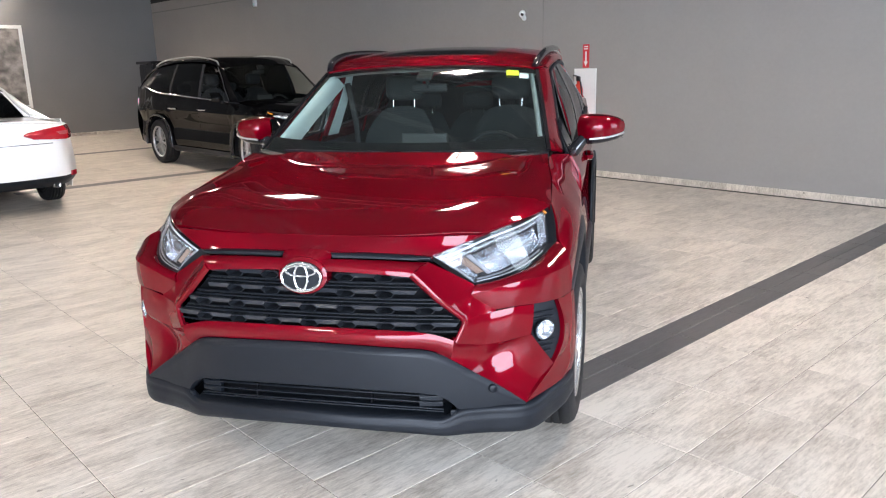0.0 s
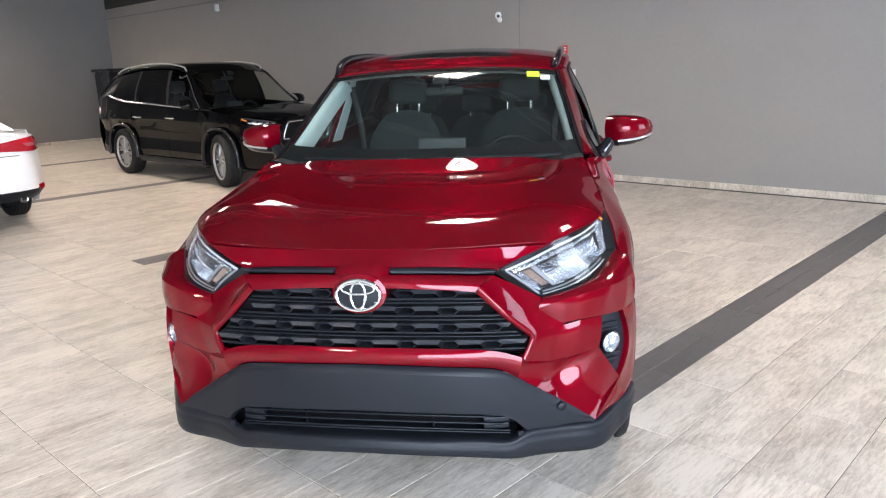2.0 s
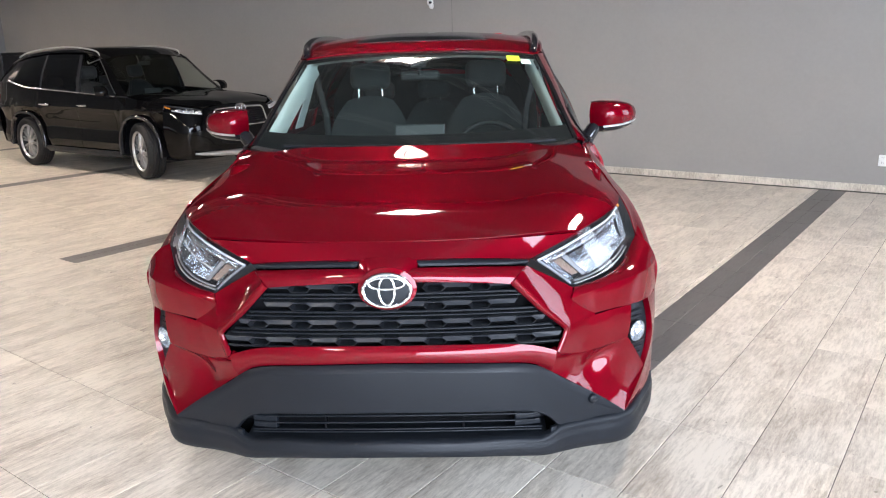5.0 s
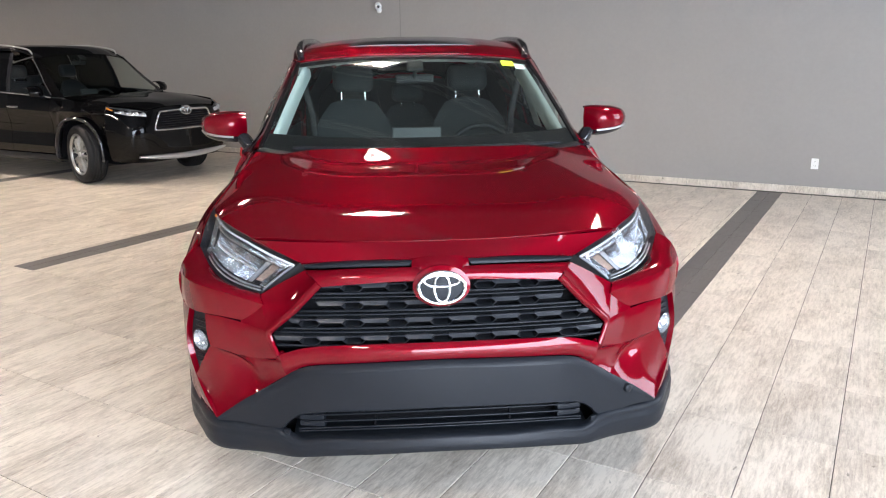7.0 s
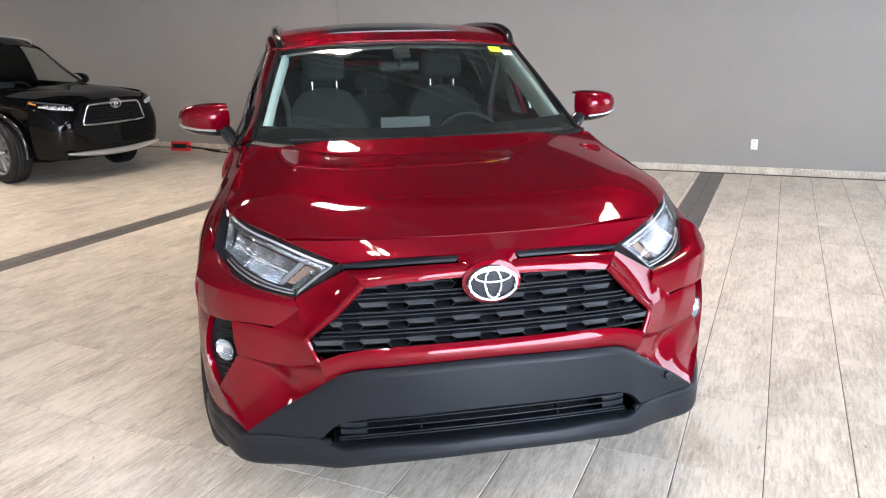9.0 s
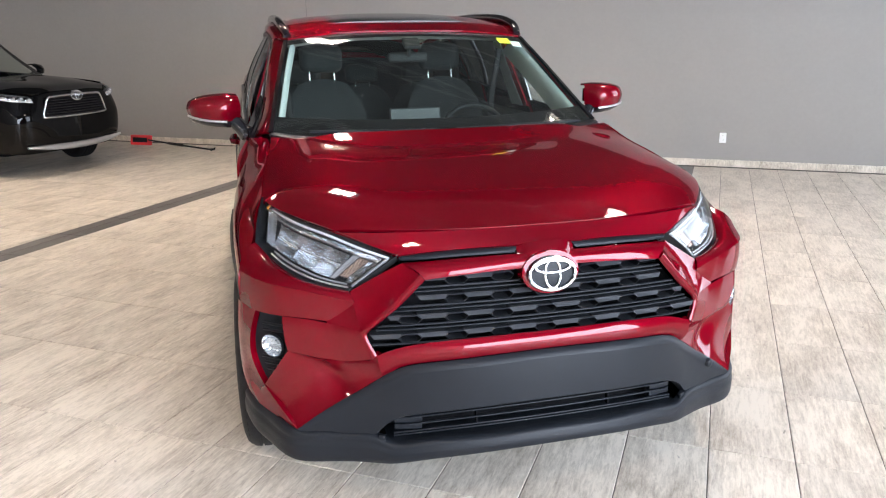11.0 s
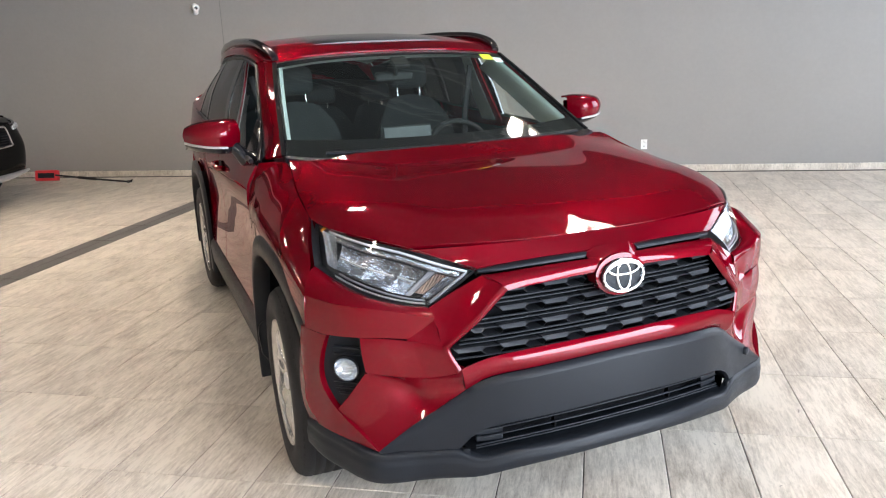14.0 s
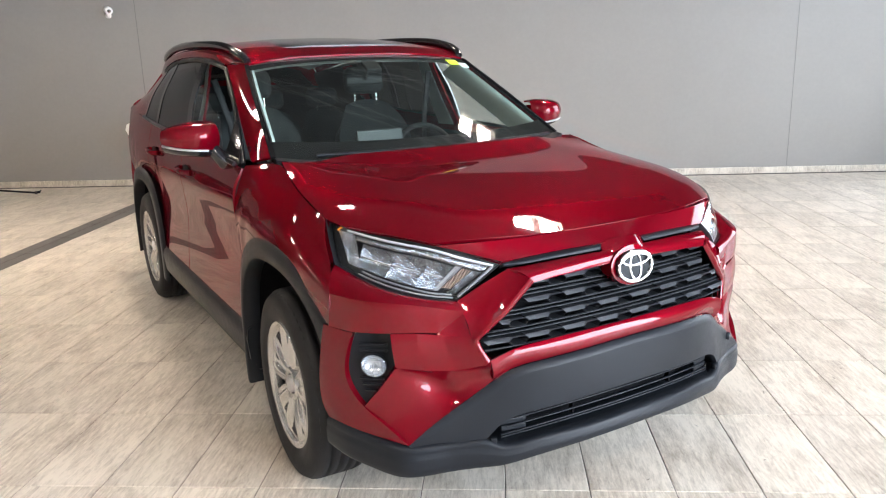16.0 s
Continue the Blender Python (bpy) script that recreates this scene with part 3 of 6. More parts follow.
# black strip under the hood edge, badge seat
for s in (1, -1):
    g = Geo()
    top, low = [(x, y + .012, z - .003) for x, y, z in bar_top[1:]], [(x, y + .012, z + .003) for x, y, z in bar_low[1:]]
    top[0], low[0] = (.085, .060, .933), (.098, .046, .913)
    add_sheet(g, surface([top, between(top, low, .5, (0, -.006, 0)), low], 5, 3, s), MID, 0.03)
    g.object("black_strip", PLASTIC, suv, "matt black strip under the hood edge")


def disc(g, cx, cz, rx, rz, y0, bulge, steps=40, rings=5, tilt=0.12):
    """A domed oval facing forwards."""
    v, f = [(cx, y0 - bulge, cz)], []
    for i in range(1, rings + 1):
        q = i / rings
        for k in range(steps):
            a = 2 * math.pi * k / steps
            z = q * rz * math.sin(a)
            v.append((cx + q * rx * math.cos(a), y0 - bulge * (1 - q * q) + tilt * z, cz + z))
    f += [(0, 1 + k, 1 + (k + 1) % steps) for k in range(steps)]
    for i in range(rings - 1):
        a, b = 1 + i * steps, 1 + (i + 1) * steps
        f += [(a + k, b + k, b + (k + 1) % steps, a + (k + 1) % steps) for k in range(steps)]
    rim = v[1 + (rings - 1) * steps:]
    g.add(v, f, True)
    n = len(rim)
    g.add(rim + [(x, y + .05, z) for x, y, z in rim], [(i, n + i, n + (i + 1) % n, (i + 1) % n) for i in range(n)], True)
    return g


def oval(cx, cz, rx, rz, y, steps=48, tilt=0.12):
    return [(cx + rx * math.cos(a), y + tilt * rz * math.sin(a), cz + rz * math.sin(a)) for a in np.linspace(0, 2 * math.pi, steps + 1)]


g = Geo()
disc(g, 0, .858, .089, .064, .000, .010)
add_sheet(g, skin([[(-.090, .060, .935), (-.05, .044, .943), (0, .038, .945), (.05, .044, .943), (.090, .060, .935)], [(-.090, .042, .908), (-.05, .016, .914), (0, .010, .915), (.05, .016, .914), (.090, .042, .908)],
                   [(-.086, .012, .872), (-.05, .002, .880), (0, -.002, .884), (.05, .002, .880), (.086, .012, .872)]], 24, 12), MID, 0.02)
g.object("badge_seat", RED, suv)
badge = disc(Geo(), 0, .857, .074, .051, -.013, .004).object("badge", PLASTIC, suv, "dark oval badge with chrome rings")
for n, (cx, cz, rx, rz, r) in enumerate(((0, .857, .0715, .0485, .0062), (0, .857, .024, .043, .0046), (0, .879, .054, .0175, .0046))):
    tube(Geo(), oval(cx, cz, rx, rz, -.0165), r, 8, 1.0, False).object("badge_ring", CHROME, badge)

# grille: back sheet with the opening's shade in its near-black colour, bars and cells inside


def grille_half(z):
    """Half width of the opening at the height z."""
    zs, xs = (.626, .650, .678, .768, .857, .874), (.516, .530, .534, .452, .371, .350)
    return float(np.interp(z, zs, xs))


def grille_y(x, z):
    return 0.028 + 0.12 * x * x + (0.06 if abs(x) > .42 else 0) * (abs(x) - .42) + 0.02 * (z - .75)


grille = new("grille")
grille.parent = suv
tagged(grille, "black honeycomb slat grille")
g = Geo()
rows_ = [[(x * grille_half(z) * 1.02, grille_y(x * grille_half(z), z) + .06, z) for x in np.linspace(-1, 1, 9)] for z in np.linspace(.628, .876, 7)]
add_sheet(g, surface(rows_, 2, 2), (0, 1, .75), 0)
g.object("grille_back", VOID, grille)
pitch, step = .1390, .0575
for r in range(4):
    z = .866 - r * step
    half = grille_half(z - .016) - .003
    xs = np.linspace(-half, half, 25)
    for dz, dy, th in ((.004, .020, .007), (-.037, .010, .0065), (-.046, .028, .005)):
        if z + dz > .642:
            h2 = grille_half(z + dz) - .006
            g = Geo()
            tube(g, [(x, grille_y(x, z) + dy, z + dz) for x in np.linspace(-h2, h2, 25)], th, 4, 0.5)
            g.object("slat", PLASTIC, grille)
    for k in range(-5, 6):
        # sloped grey plate between two openings
        cx = (k + .5) * pitch
        a, b = max(cx - .042, -half), min(cx + .042, half)
        if b - a > .02 and not (r == 0 and abs(cx) < .09):
            g = Geo()
            zt, zb, cut = z - .004, z - .016, .010
            v = [(a - .004, grille_y(a, z) + .004, zt), (b + .004, grille_y(b, z) + .004, zt), (b + .004 - cut, grille_y(b, z) - .004, zb), (a - .004 + cut, grille_y(a, z) - .004, zb),
                 (a - .004, grille_y(a, z) + .045, zt), (b + .004, grille_y(b, z) + .045, zt), (b + .004 - cut, grille_y(b, z) + .035, zb), (a - .004 + cut, grille_y(a, z) + .035, zb)]
            g.add(v, [(0, 3, 2, 1), (0, 1, 5, 4), (3, 7, 6, 2), (1, 2, 6, 5), (0, 4, 7, 3)])
            g.object("grille_plate", GRILLE_GREY, grille)
        # six sided opening with a thin rim
        hx = k * pitch
        if abs(hx) + .035 < half and not (r == 0 and abs(hx) < .1):
            w, h, c = .038, .0135, .013
            ring = [(-w, 0), (-w + c, h), (w - c, h), (w, 0), (w - c, -h), (-w + c, -h)]
            zc = z - .017
            g = Geo()
            out = [(hx + x, grille_y(hx + x, z) + .000, zc + y) for x, y in ring]
            inn = [(hx + x * .90, grille_y(hx + x, z) - .004, zc + y * .78) for x, y in ring]
            back = [(hx + x * .84, grille_y(hx + x, z) + .05, zc + y * .7) for x, y in ring]
            g.add(out + inn + back, [(i, (i + 1) % 6, 6 + (i + 1) % 6, 6 + i) for i in range(6)] + [(6 + i, 6 + (i + 1) % 6, 12 + (i + 1) % 6, 12 + i) for i in range(6)])
            g.object("grille_cell", GRILLE_GREY, grille)

# black lower bumper with its intake
clad_edge = [(0, -.030, .598), (.2, -.024, .592), (.36, .006, .579), (.445, .036, .557), (.505, .062, .512), (.575, .092, .466), (.65, .126, .414), (.742, .178, .366)]
clad_low = [(0, -.034, .466), (.2, -.022, .459), (.38, .012, .445), (.445, .034, .432), (.500, .054, .400), (.525, .066, .370), (.63, .118, .363), (.742, .178, .362)]
recess = [(x * .985, y + .030, z - .006) for x, y, z in clad_low[:6]]
bands("lower_bumper", [strip(fullrow(clad_top), fullrow(clad_edge), .10, 72, 5), strip(fullrow(clad_edge), fullrow(clad_low), .012, 72, 8), strip(fullrow(clad_low[:6]), fullrow(recess), .12, 48, 4)],
      PLASTIC, lip=.012, label="matt dark grey textured lower bumper", both=False)
lip_0 = [(0, -.050, .376), (.25, -.026, .363), (.42, .016, .347), (.49, .042, .342), (.53, .063, .362), (.57, .084, .364), (.65, .126, .360), (.745, .181, .360), (.82, .298, .377), (.87, .362, .388), (.902, .446, .391)]
lip_base = [.318, .304, .282, .270, .266, .264, .258, .255, .262, .275, .290]
lip = []
for out, down in ((-.03, -.04), (0, 0), (.005, .05), (.009, .14), (.006, .20), (.010, .30), (.012, .55), (.010, .80), (0, .95), (-.03, 1.02), (-.14, 1.06)):
    lip.append([(x + out * .8 * (x / .9) ** 2, y - out * (1 - .75 * (x / .9) ** 2), z + (low - z) * down) for (x, y, z), low in zip(lip_0, lip_base)])
bands("bumper_lip", [skin([fullrow(r) for r in lip], 96, 27)], PLASTIC, lip=.012, label="matt dark grey front lip", both=False)
intake = new("lower_intake")
intake.parent = suv
tagged(intake, "dark lower air intake")
# near-black sheet, the intake's inner shade as a colour
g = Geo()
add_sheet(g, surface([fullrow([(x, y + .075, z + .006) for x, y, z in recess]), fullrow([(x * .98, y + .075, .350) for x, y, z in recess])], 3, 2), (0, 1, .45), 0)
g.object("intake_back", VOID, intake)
g = Geo()
add_sheet(g, surface([fullrow(recess), fullrow([(x, y + .078, z + .006) for x, y, z in recess])], 3, 2), (0, -1, .9), 0)
g.object("intake_roof", PLASTIC, intake)
g = Geo()
add_sheet(g, surface([fullrow([(x, y + .02, z - .001) for x, y, z in lip_0[:4]]), fullrow([(x, y + .14, z + .004) for x, y, z in lip_0[:4]])], 3, 2), (0, 0, -1), 0)
g.object("intake_floor", PLASTIC, intake)
for z, w in ((.443, .42), (.420, .45), (.397, .47), (.388, .47)):
    g = Geo()
    tube(g, [(x, -.006 + .36 * x * x, z - .165 * x * x) for x in np.linspace(-w, w, 21)], .0045, 6, 0.7)
    g.object("intake_slat", PLASTIC, intake)
for s in (1, -1):
    g = Geo()
    for z in (.423, .401, .379):
        box(g, (s * .425, .074, z), (.085, .02, .019), 0.004, pose(0, 0, 0, 0, 0, s * 14))
    g.object("intake_blank", PLASTIC, intake)
    g = Geo()
    box(g, (s * .508, .060, .352), (.02, .012, .03), 0.003, pose(0, 0, 0, 0, 0, s * 25))
    g.object("intake_clip", PLASTIC, intake)
# added near-black plate, shuts off the view of lit floor through the intake
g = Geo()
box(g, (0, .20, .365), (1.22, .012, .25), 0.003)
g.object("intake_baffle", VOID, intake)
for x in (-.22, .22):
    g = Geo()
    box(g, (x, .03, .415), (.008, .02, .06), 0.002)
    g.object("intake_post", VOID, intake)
g = Geo()
turn = Matrix.Translation((.642, .112, .436)) @ pose(0, 0, 0, 0, 0, 90 + 30) @ pose(0, 0, 0, 0, 0, 0)
lathe(g, [(.02, .015), (.000, .015), (-.002, .013), (-.003, 0)], 24)
g.v = [tuple(turn @ Vector(q)) for q in g.v]
g.object("tow_cap", PLASTIC, suv, "round tow eye cover")

# fog lamps
for s in (1, -1):
    g = Geo()
    fog_rows = [[(.760, .272, .716), (.79, .312, .712), (.842, .336, .708)], [(.746, .262, .655), (.80, .302, .655), (.862, .346, .640)],
                [(.746, .248, .611), (.802, .298, .600), (.868, .348, .580)], [(.772, .266, .56), (.815, .302, .545), (.866, .344, .530)], [(.812, .292, .480), (.826, .302, .474), (.838, .308, .476)]]
    p = surface(fog_rows, 4, 3, s) + np.array((-s * .006, .010, 0))
    add_sheet(g, p, MID, 0.02)
    bezel = g.object("fog_bezel", PLASTIC, suv, "black ribbed fog lamp bezel")
    for z in (.672, .652, .566, .546, .526):
        g = Geo()
        w = .034 if z > .6 else .030 - (.566 - z) * .3
        c = (s * (.800 if z > .6 else .812), .308 if z > .6 else .302, z)
        tube(g, [(c[0] - w, c[1] - s * w * .75, z), c, (c[0] + w, c[1] + s * w * .75, z)], .0042, 6).object("bezel_rib", PLASTIC, bezel)
    turn = Matrix.Translation((s * .810, .291, .612)) @ pose(0, 0, 0, 0, 0, s * 36 + 90)
    g = Geo()
    lathe(g, [(.012, .032), (.002, .040), (-.004, .039), (-.006, .037)], 32)
    g.v = [tuple(turn @ Vector(q)) for q in g.v]
    lamp = g.object("fog_lamp", PLASTIC, suv, "round clear fog lamp")
    g = Geo()
    lathe(g, [(-.003, .0365), (.008, .030), (.018, .018), (.020, .0)], 24)
    g.v = [tuple(turn @ Vector(q)) for q in g.v]
    g.object("fog_reflector", FOG_BOWL, lamp)
    g = Geo()
    lathe(g, [(-.006, .037), (-.012, .027), (-.016, .013), (-.017, 0.0)], 32)
    g.v = [tuple(turn @ Vector(q)) for q in g.v]
    g.object("fog_lens", LENS, lamp)

# headlamps


def lamp_point(u, v):
    """A place on the headlamp's glass: u from the inner tip outwards, v from the upper edge down."""
    i = u * (LAMP.shape[1] - 1)
    j = v * (LAMP.shape[0] - 1)
    i0, j0 = min(int(i), LAMP.shape[1] - 2), min(int(j), LAMP.shape[0] - 2)
    fi, fj = i - i0, j - j0
    return (LAMP[j0, i0] * (1 - fi) * (1 - fj) + LAMP[j0, i0 + 1] * fi * (1 - fj) + LAMP[j0 + 1, i0] * (1 - fi) * fj + LAMP[j0 + 1, i0 + 1] * fi * fj)


LAMP_GRID = [lamp_top, between(lamp_top, lamp_low, .5, (.006, -.008, 0)), lamp_low]
LAMP = surface(LAMP_GRID, 6, 6)
OUT = np.array((.62, -.74, .25))


def lamp_strip(s, path, depth, width, mat, name, parent):
    g = Geo()
    p = np.array([lamp_point(u, v) - depth * OUT for u, v in path])
    tube(g, p * np.array((s, 1, 1)), width, 6, 1.0)
    return g.object(name, mat, parent)


for s in (1, -1):
    g = Geo()
    deep = LAMP - (OUT * .055)[None, None, :]
    add_sheet(g, deep * np.array((s, 1, 1)), (s * .5, 1.5, .8), 0)
    rim = [(0, j) for j in range(LAMP.shape[1])] + [(i, LAMP.shape[1] - 1) for i in range(1, LAMP.shape[0])]
    rim += [(LAMP.shape[0] - 1, j) for j in range(LAMP.shape[1] - 2, -1, -1)] + [(i, 0) for i in range(LAMP.shape[0] - 2, -1, -1)]
    a = [LAMP[q] * np.array((s, 1, 1)) for q in rim]
    b = [(LAMP[q] - .055 * OUT) * np.array((s, 1, 1)) for q in rim]
    n = len(a)
    g.add(a + b, [(i, i + 1, n + i + 1, n + i) for i in range(n - 1)], True)
    lamp = g.object("headlamp", LAMP_DARK, suv, "clear LED headlamp with chrome reflectors")
    lamp_strip(s, [(u, .12) for u in np.linspace(.03, .90, 18)], .007, .0042, DRL, "light_strip", lamp)
    lamp_strip(s, [(.03, q) for q in np.linspace(.14, .88, 10)], .006, .0050, LAMP_GREY, "inner_strip", lamp)
    lamp_strip(s, [(u, .93) for u in np.linspace(.06, .82, 14)], .008, .0028, SATIN, "lower_strip", lamp)
    lamp_strip(s, [(u, .87 - .03 * abs(u - .3)) for u in np.linspace(.10, .80, 14)], .012, .0030, LAMP_GREY, "lower_strip", lamp)
    lamp_strip(s, [(.925, .07), (.94, .12), (.95, .18)], .010, .0045, AMBER, "side_marker", lamp)
    # bright shelf under the light strip, bright outer corner, fluted reflectors, faceted turn signal
    for name, mat, u0, u1, v0, v1, depth, hollow_, nu_, nv_, lean, flute in (
            ("reflector_shelf", BOWL, .06, .86, .16, .27, .012, -.010, 24, 4, .0, .002),
            ("outer_reflector", BOWL, .845, .925, .16, .82, .014, .012, 6, 12, -.05, .003),
            ("reflector", BOWL, .655, .835, .30, .80, .016, .036, 18, 10, .02, .003),
            ("reflector", BOWL, .475, .655, .30, .81, .016, .037, 18, 10, .02, .003),
            ("reflector", BOWL, .295, .475, .30, .82, .016, .037, 18, 10, .02, .003),
            ("lamp_divider", LAMP_GREY, .24, .29, .28, .82, .022, .006, 4, 5, .03, .0),
            ("lamp_facet", SIGNAL, .155, .235, .30, .74, .024, .006, 7, 7, .03, .005),
            ("lamp_facet", BOWL, .06, .15, .30, .84, .022, .006, 7, 7, .03, .005)):
        g, rows_ = Geo(), []
        for r in range(nv_ + 1):
            b = r / nv_
            v = v0 + (v1 - v0) * b
            row = []
            for c in range(nu_ + 1):
                a = c / nu_
                bowl = hollow_ * (1 - (2 * b - 1) ** 2) * (1 - .6 * (2 * a - 1) ** 2)
                row.append(lamp_point(u0 + (u1 - u0) * a + lean * (b - .5), v) - OUT * (depth + bowl + (flute if (c + (r if nu_ == 7 else 0)) % 2 else 0)))
            rows_.append(row)
        g.add(np.array(rows_).reshape(-1, 3) * np.array((s, 1, 1)), [(r * (nu_ + 1) + c, r * (nu_ + 1) + c + 1, (r + 1) * (nu_ + 1) + c + 1, (r + 1) * (nu_ + 1) + c) for r in range(nv_) for c in range(nu_)])
        g.object(name, mat, lamp)
    for u0, u1, q in ((.31, .46, .54), (.49, .64, .55), (.67, .82, .56)):
        lamp_strip(s, [(u, q) for u in np.linspace(u0, u1, 5)], .026, .0022, SATIN, "reflector_blade", lamp)
    g = Geo()
    add_sheet(g, LAMP * np.array((s, 1, 1)) + np.array((s * .001, -.001, 0)), (s * .5, 1.5, .8), 0)
    g.object("lamp_glass", LENS, lamp)

def belt(y):
    return 1.105 + .042 * (y - 1.4) + .02 * max(0, y - 3.2)


def side_x(y, z):
    """Half width of the body side."""
    b = belt(y)
    taper = .03 * max(0, (y - 3.4)) ** 2
    zs, xs = (.28, .44, .56, .70, .84, .95, 1.03, b), (.885, .902, .893, .876, .880, .895, .885, .842)
    return float(np.interp(z, zs, xs)) - taper


# fenders


def fender_row(y, top_x, top_z, n=8):
    """A section of the wing: shoulder rolling over from the bonnet line to the side, down to the wheel opening."""
    side = float(np.interp(y, (.5, .62, .82, 1.1, 1.4), (.906, .912, .916, .910, .897)))
    d = abs(y - .876) / .47
    low = max(.47 if y > 1.2 else .72, .362 + .50 * (1 - d ** 2.7) ** (1 / 2.7) if d < 1 else 0)
    row = []
    for q in np.linspace(0, 1, n + 1):
        z = top_z - (top_z - low) * q
        k = max(0, (z - .86) / (top_z - .86))
        waist = .016 * math.sin(math.pi * min(1, max(0, (z - .52) / .40))) * min(1, max(0, (y - 1.05) / .3))
        row.append((side - (side - top_x) * k ** 2.1 - waist, y, z))
    return row


fender = [[(.805, .602, 1.016), (.832, .545, .957), (.846, .478, .893), (.888, .392, .828), (.893, .403, .72)],
          fender_row(.74, .797, 1.038), fender_row(.875, .787, 1.063), fender_row(1.02, .768, 1.092), fender_row(1.17, .755, 1.132), fender_row(1.29, .785, 1.128), fender_row(1.397, .828, 1.114)]
bands("fender", [skin(fender, 28, 30)], RED, inside=MID)



def arch(car, s, hub, r_in, r_out, wide, front=6, back=200, mat=PLASTIC, hub_z=.362, square=2.7, tuck=.055, tall=1.0):
    """Squared cladding round a wheel opening, with the dark well behind it."""
    angles = np.linspace(front, back, 57)

    def at(a, r, x):
        c, q = math.cos(radians(a)), math.sin(radians(a))
        k = (abs(c) ** square + abs(q) ** square) ** (-1 / square)
        return (s * (x - tuck * max(0, c) ** 3), hub - r * k * c, max(hub_z + tall * r * k * q, .20))
    g = Geo()
    rows = [[at(a, r_out, wide - .022) for a in angles], [at(a, r_out - .004, wide - .010) for a in angles], [at(a, (r_in + r_out) / 2, wide - .002) for a in angles],
            [at(a, r_in + .006, wide) for a in angles], [at(a, r_in, wide - .006) for a in angles], [at(a, r_in, wide - .07) for a in angles]]
    add_sheet(g, np.array(rows), (0, hub, hub_z), 0)
    g.object("arch_cladding", mat, car, "black wheel arch cladding")
    g = Geo()
    rows = [[at(a, r_in + .002, wide - .03) for a in angles], [at(a, r_in + .002, .58) for a in angles], [at(a, .02, .56) for a in angles]]
    add_sheet(g, np.array(rows), (s * 2, hub, hub_z), 0)
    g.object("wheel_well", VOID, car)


for s in (1, -1):
    arch(suv, s, .876, .418, .492, .926, 4, 200, tall=1.09)
    arch(suv, s, HUB_R, .425, .500, .926, -15, 195, tuck=0, tall=1.05)


def door(name, ys, cut_front=None, cut_rear=None):
    """A side panel between lines at ys, cut away round the wheel opening."""
    levels = (0.0, .12, .26, .42, .60, .80, 1.0)
    rows = []
    for y in ys:
        z_low = .45
        if cut_rear and abs(y - cut_rear) < .5:
            z_low = max(z_low, .362 + .52 * (1 - min(1, abs(y - cut_rear) / .5) ** 2.7) ** (1 / 2.7))
        b = belt(y)
        rows.append([(side_x(y, b - (b - z_low) * q), y, b - (b - z_low) * q) for q in levels])
    return mirrored(name, [rows], RED, nu=3, nv=3)


fd = door("front_door", (1.403, 1.62, 1.9, 2.2, 2.405))
rd = door("rear_door", (2.412, 2.6, 2.8, 3.0, 3.12, 3.24, 3.34), None, HUB_R)
door("quarter_panel", (3.346, 3.46, 3.58, 3.72, 3.86, 4.0, 4.1, 4.25), None, HUB_R)
for i, s in enumerate((1, -1)):
    # sill cladding and door moulding
    ys = np.linspace(1.28, 3.05, 10)
    rows = [[(s * x, y, z) for y in ys] for x, z in ((.898, .452), (.916, .44), (.922, .40), (.915, .31), (.88, .255), (.80, .245))]
    add_sheet(Geo(), np.array(rows), (0, 2, .4), 0).object("sill_cladding", PLASTIC, suv, "matt black sill cladding")
    for parent, y, z in ((fd[i], 2.28, 1.005), (rd[i], 3.13, 1.03)):
        g = Geo()
        tube(g, [(s * (side_x(y, z) + d), y + q, z + .004 * math.sin(6 * q)) for q, d in ((-.11, .002), (-.085, .028), (0, .034), (.085, .028), (.11, .002))], .013, 8, 1.2)
        g.object("door_handle", RED, parent)
        # flat near-black oval, the shaded hollow behind the handle as a colour
        g = Geo()
        lathe(g, [(0, .052), (.003, .050), (.003, 0)], 24)
        g.v = [(s * (side_x(y, z) + .0005 + q[0]), y - .02 + q[1] * 1.5, z + q[2] * .6) for q in g.v]
        g.object("handle_cup", VOID, parent)

# greenhouse
ws_edge = [(.727, 1.294, 1.148), (.690, 1.50, 1.265), (.650, 1.73, 1.392), (.604, 1.962, 1.519)]
ws_mid = [(0, 1.125, 1.105), (0, 1.39, 1.268), (0, 1.67, 1.420), (0, 1.978, 1.552)]


screen_edge = ws_edge[:3] + [(.622, 1.872, 1.471), (.604, 1.962, 1.519)]
screen_mid = ws_mid[:3] + [(0, 1.872, 1.513), (0, 1.978, 1.548)]


def screen_row(m, e):
    return [m] + [tuple(m[i] + (e[i] - m[i]) * (q if i == 0 else q ** 2.4) for i in range(3)) for q in (.3, .6, .85, 1)]


screen = panel("windscreen", full([[screen_row(m, e) for m, e in zip(screen_mid, screen_edge)]]), WINDSCREEN, suv, MID, 1, "tinted windscreen", 0, 4, 5)
# printed black border just inside the glass
g = Geo()
P = surface([fullrow(screen_row(m, e)) for m, e in zip(screen_mid, screen_edge)], 6, 8)
P = P + np.array((0, .006, -.004))
R_, C_ = P.shape[:2]
add_sheet(g, P[:5], MID, 0)
add_sheet(g, P[-5:], MID, 0)
g.object("screen_border", VOID, screen)
mirrored("screen_trim", [[[(x + .004, y - .003, z + .003) for x, y, z in ws_edge], [(x + .022, y + .006, z + .002) for x, y, z in ws_edge]]], VOID, lip=0.01)
pillar_out = [(.800, 1.40, 1.128), (.762, 1.60, 1.205), (.716, 1.86, 1.375), (.668, 2.12, 1.523)]
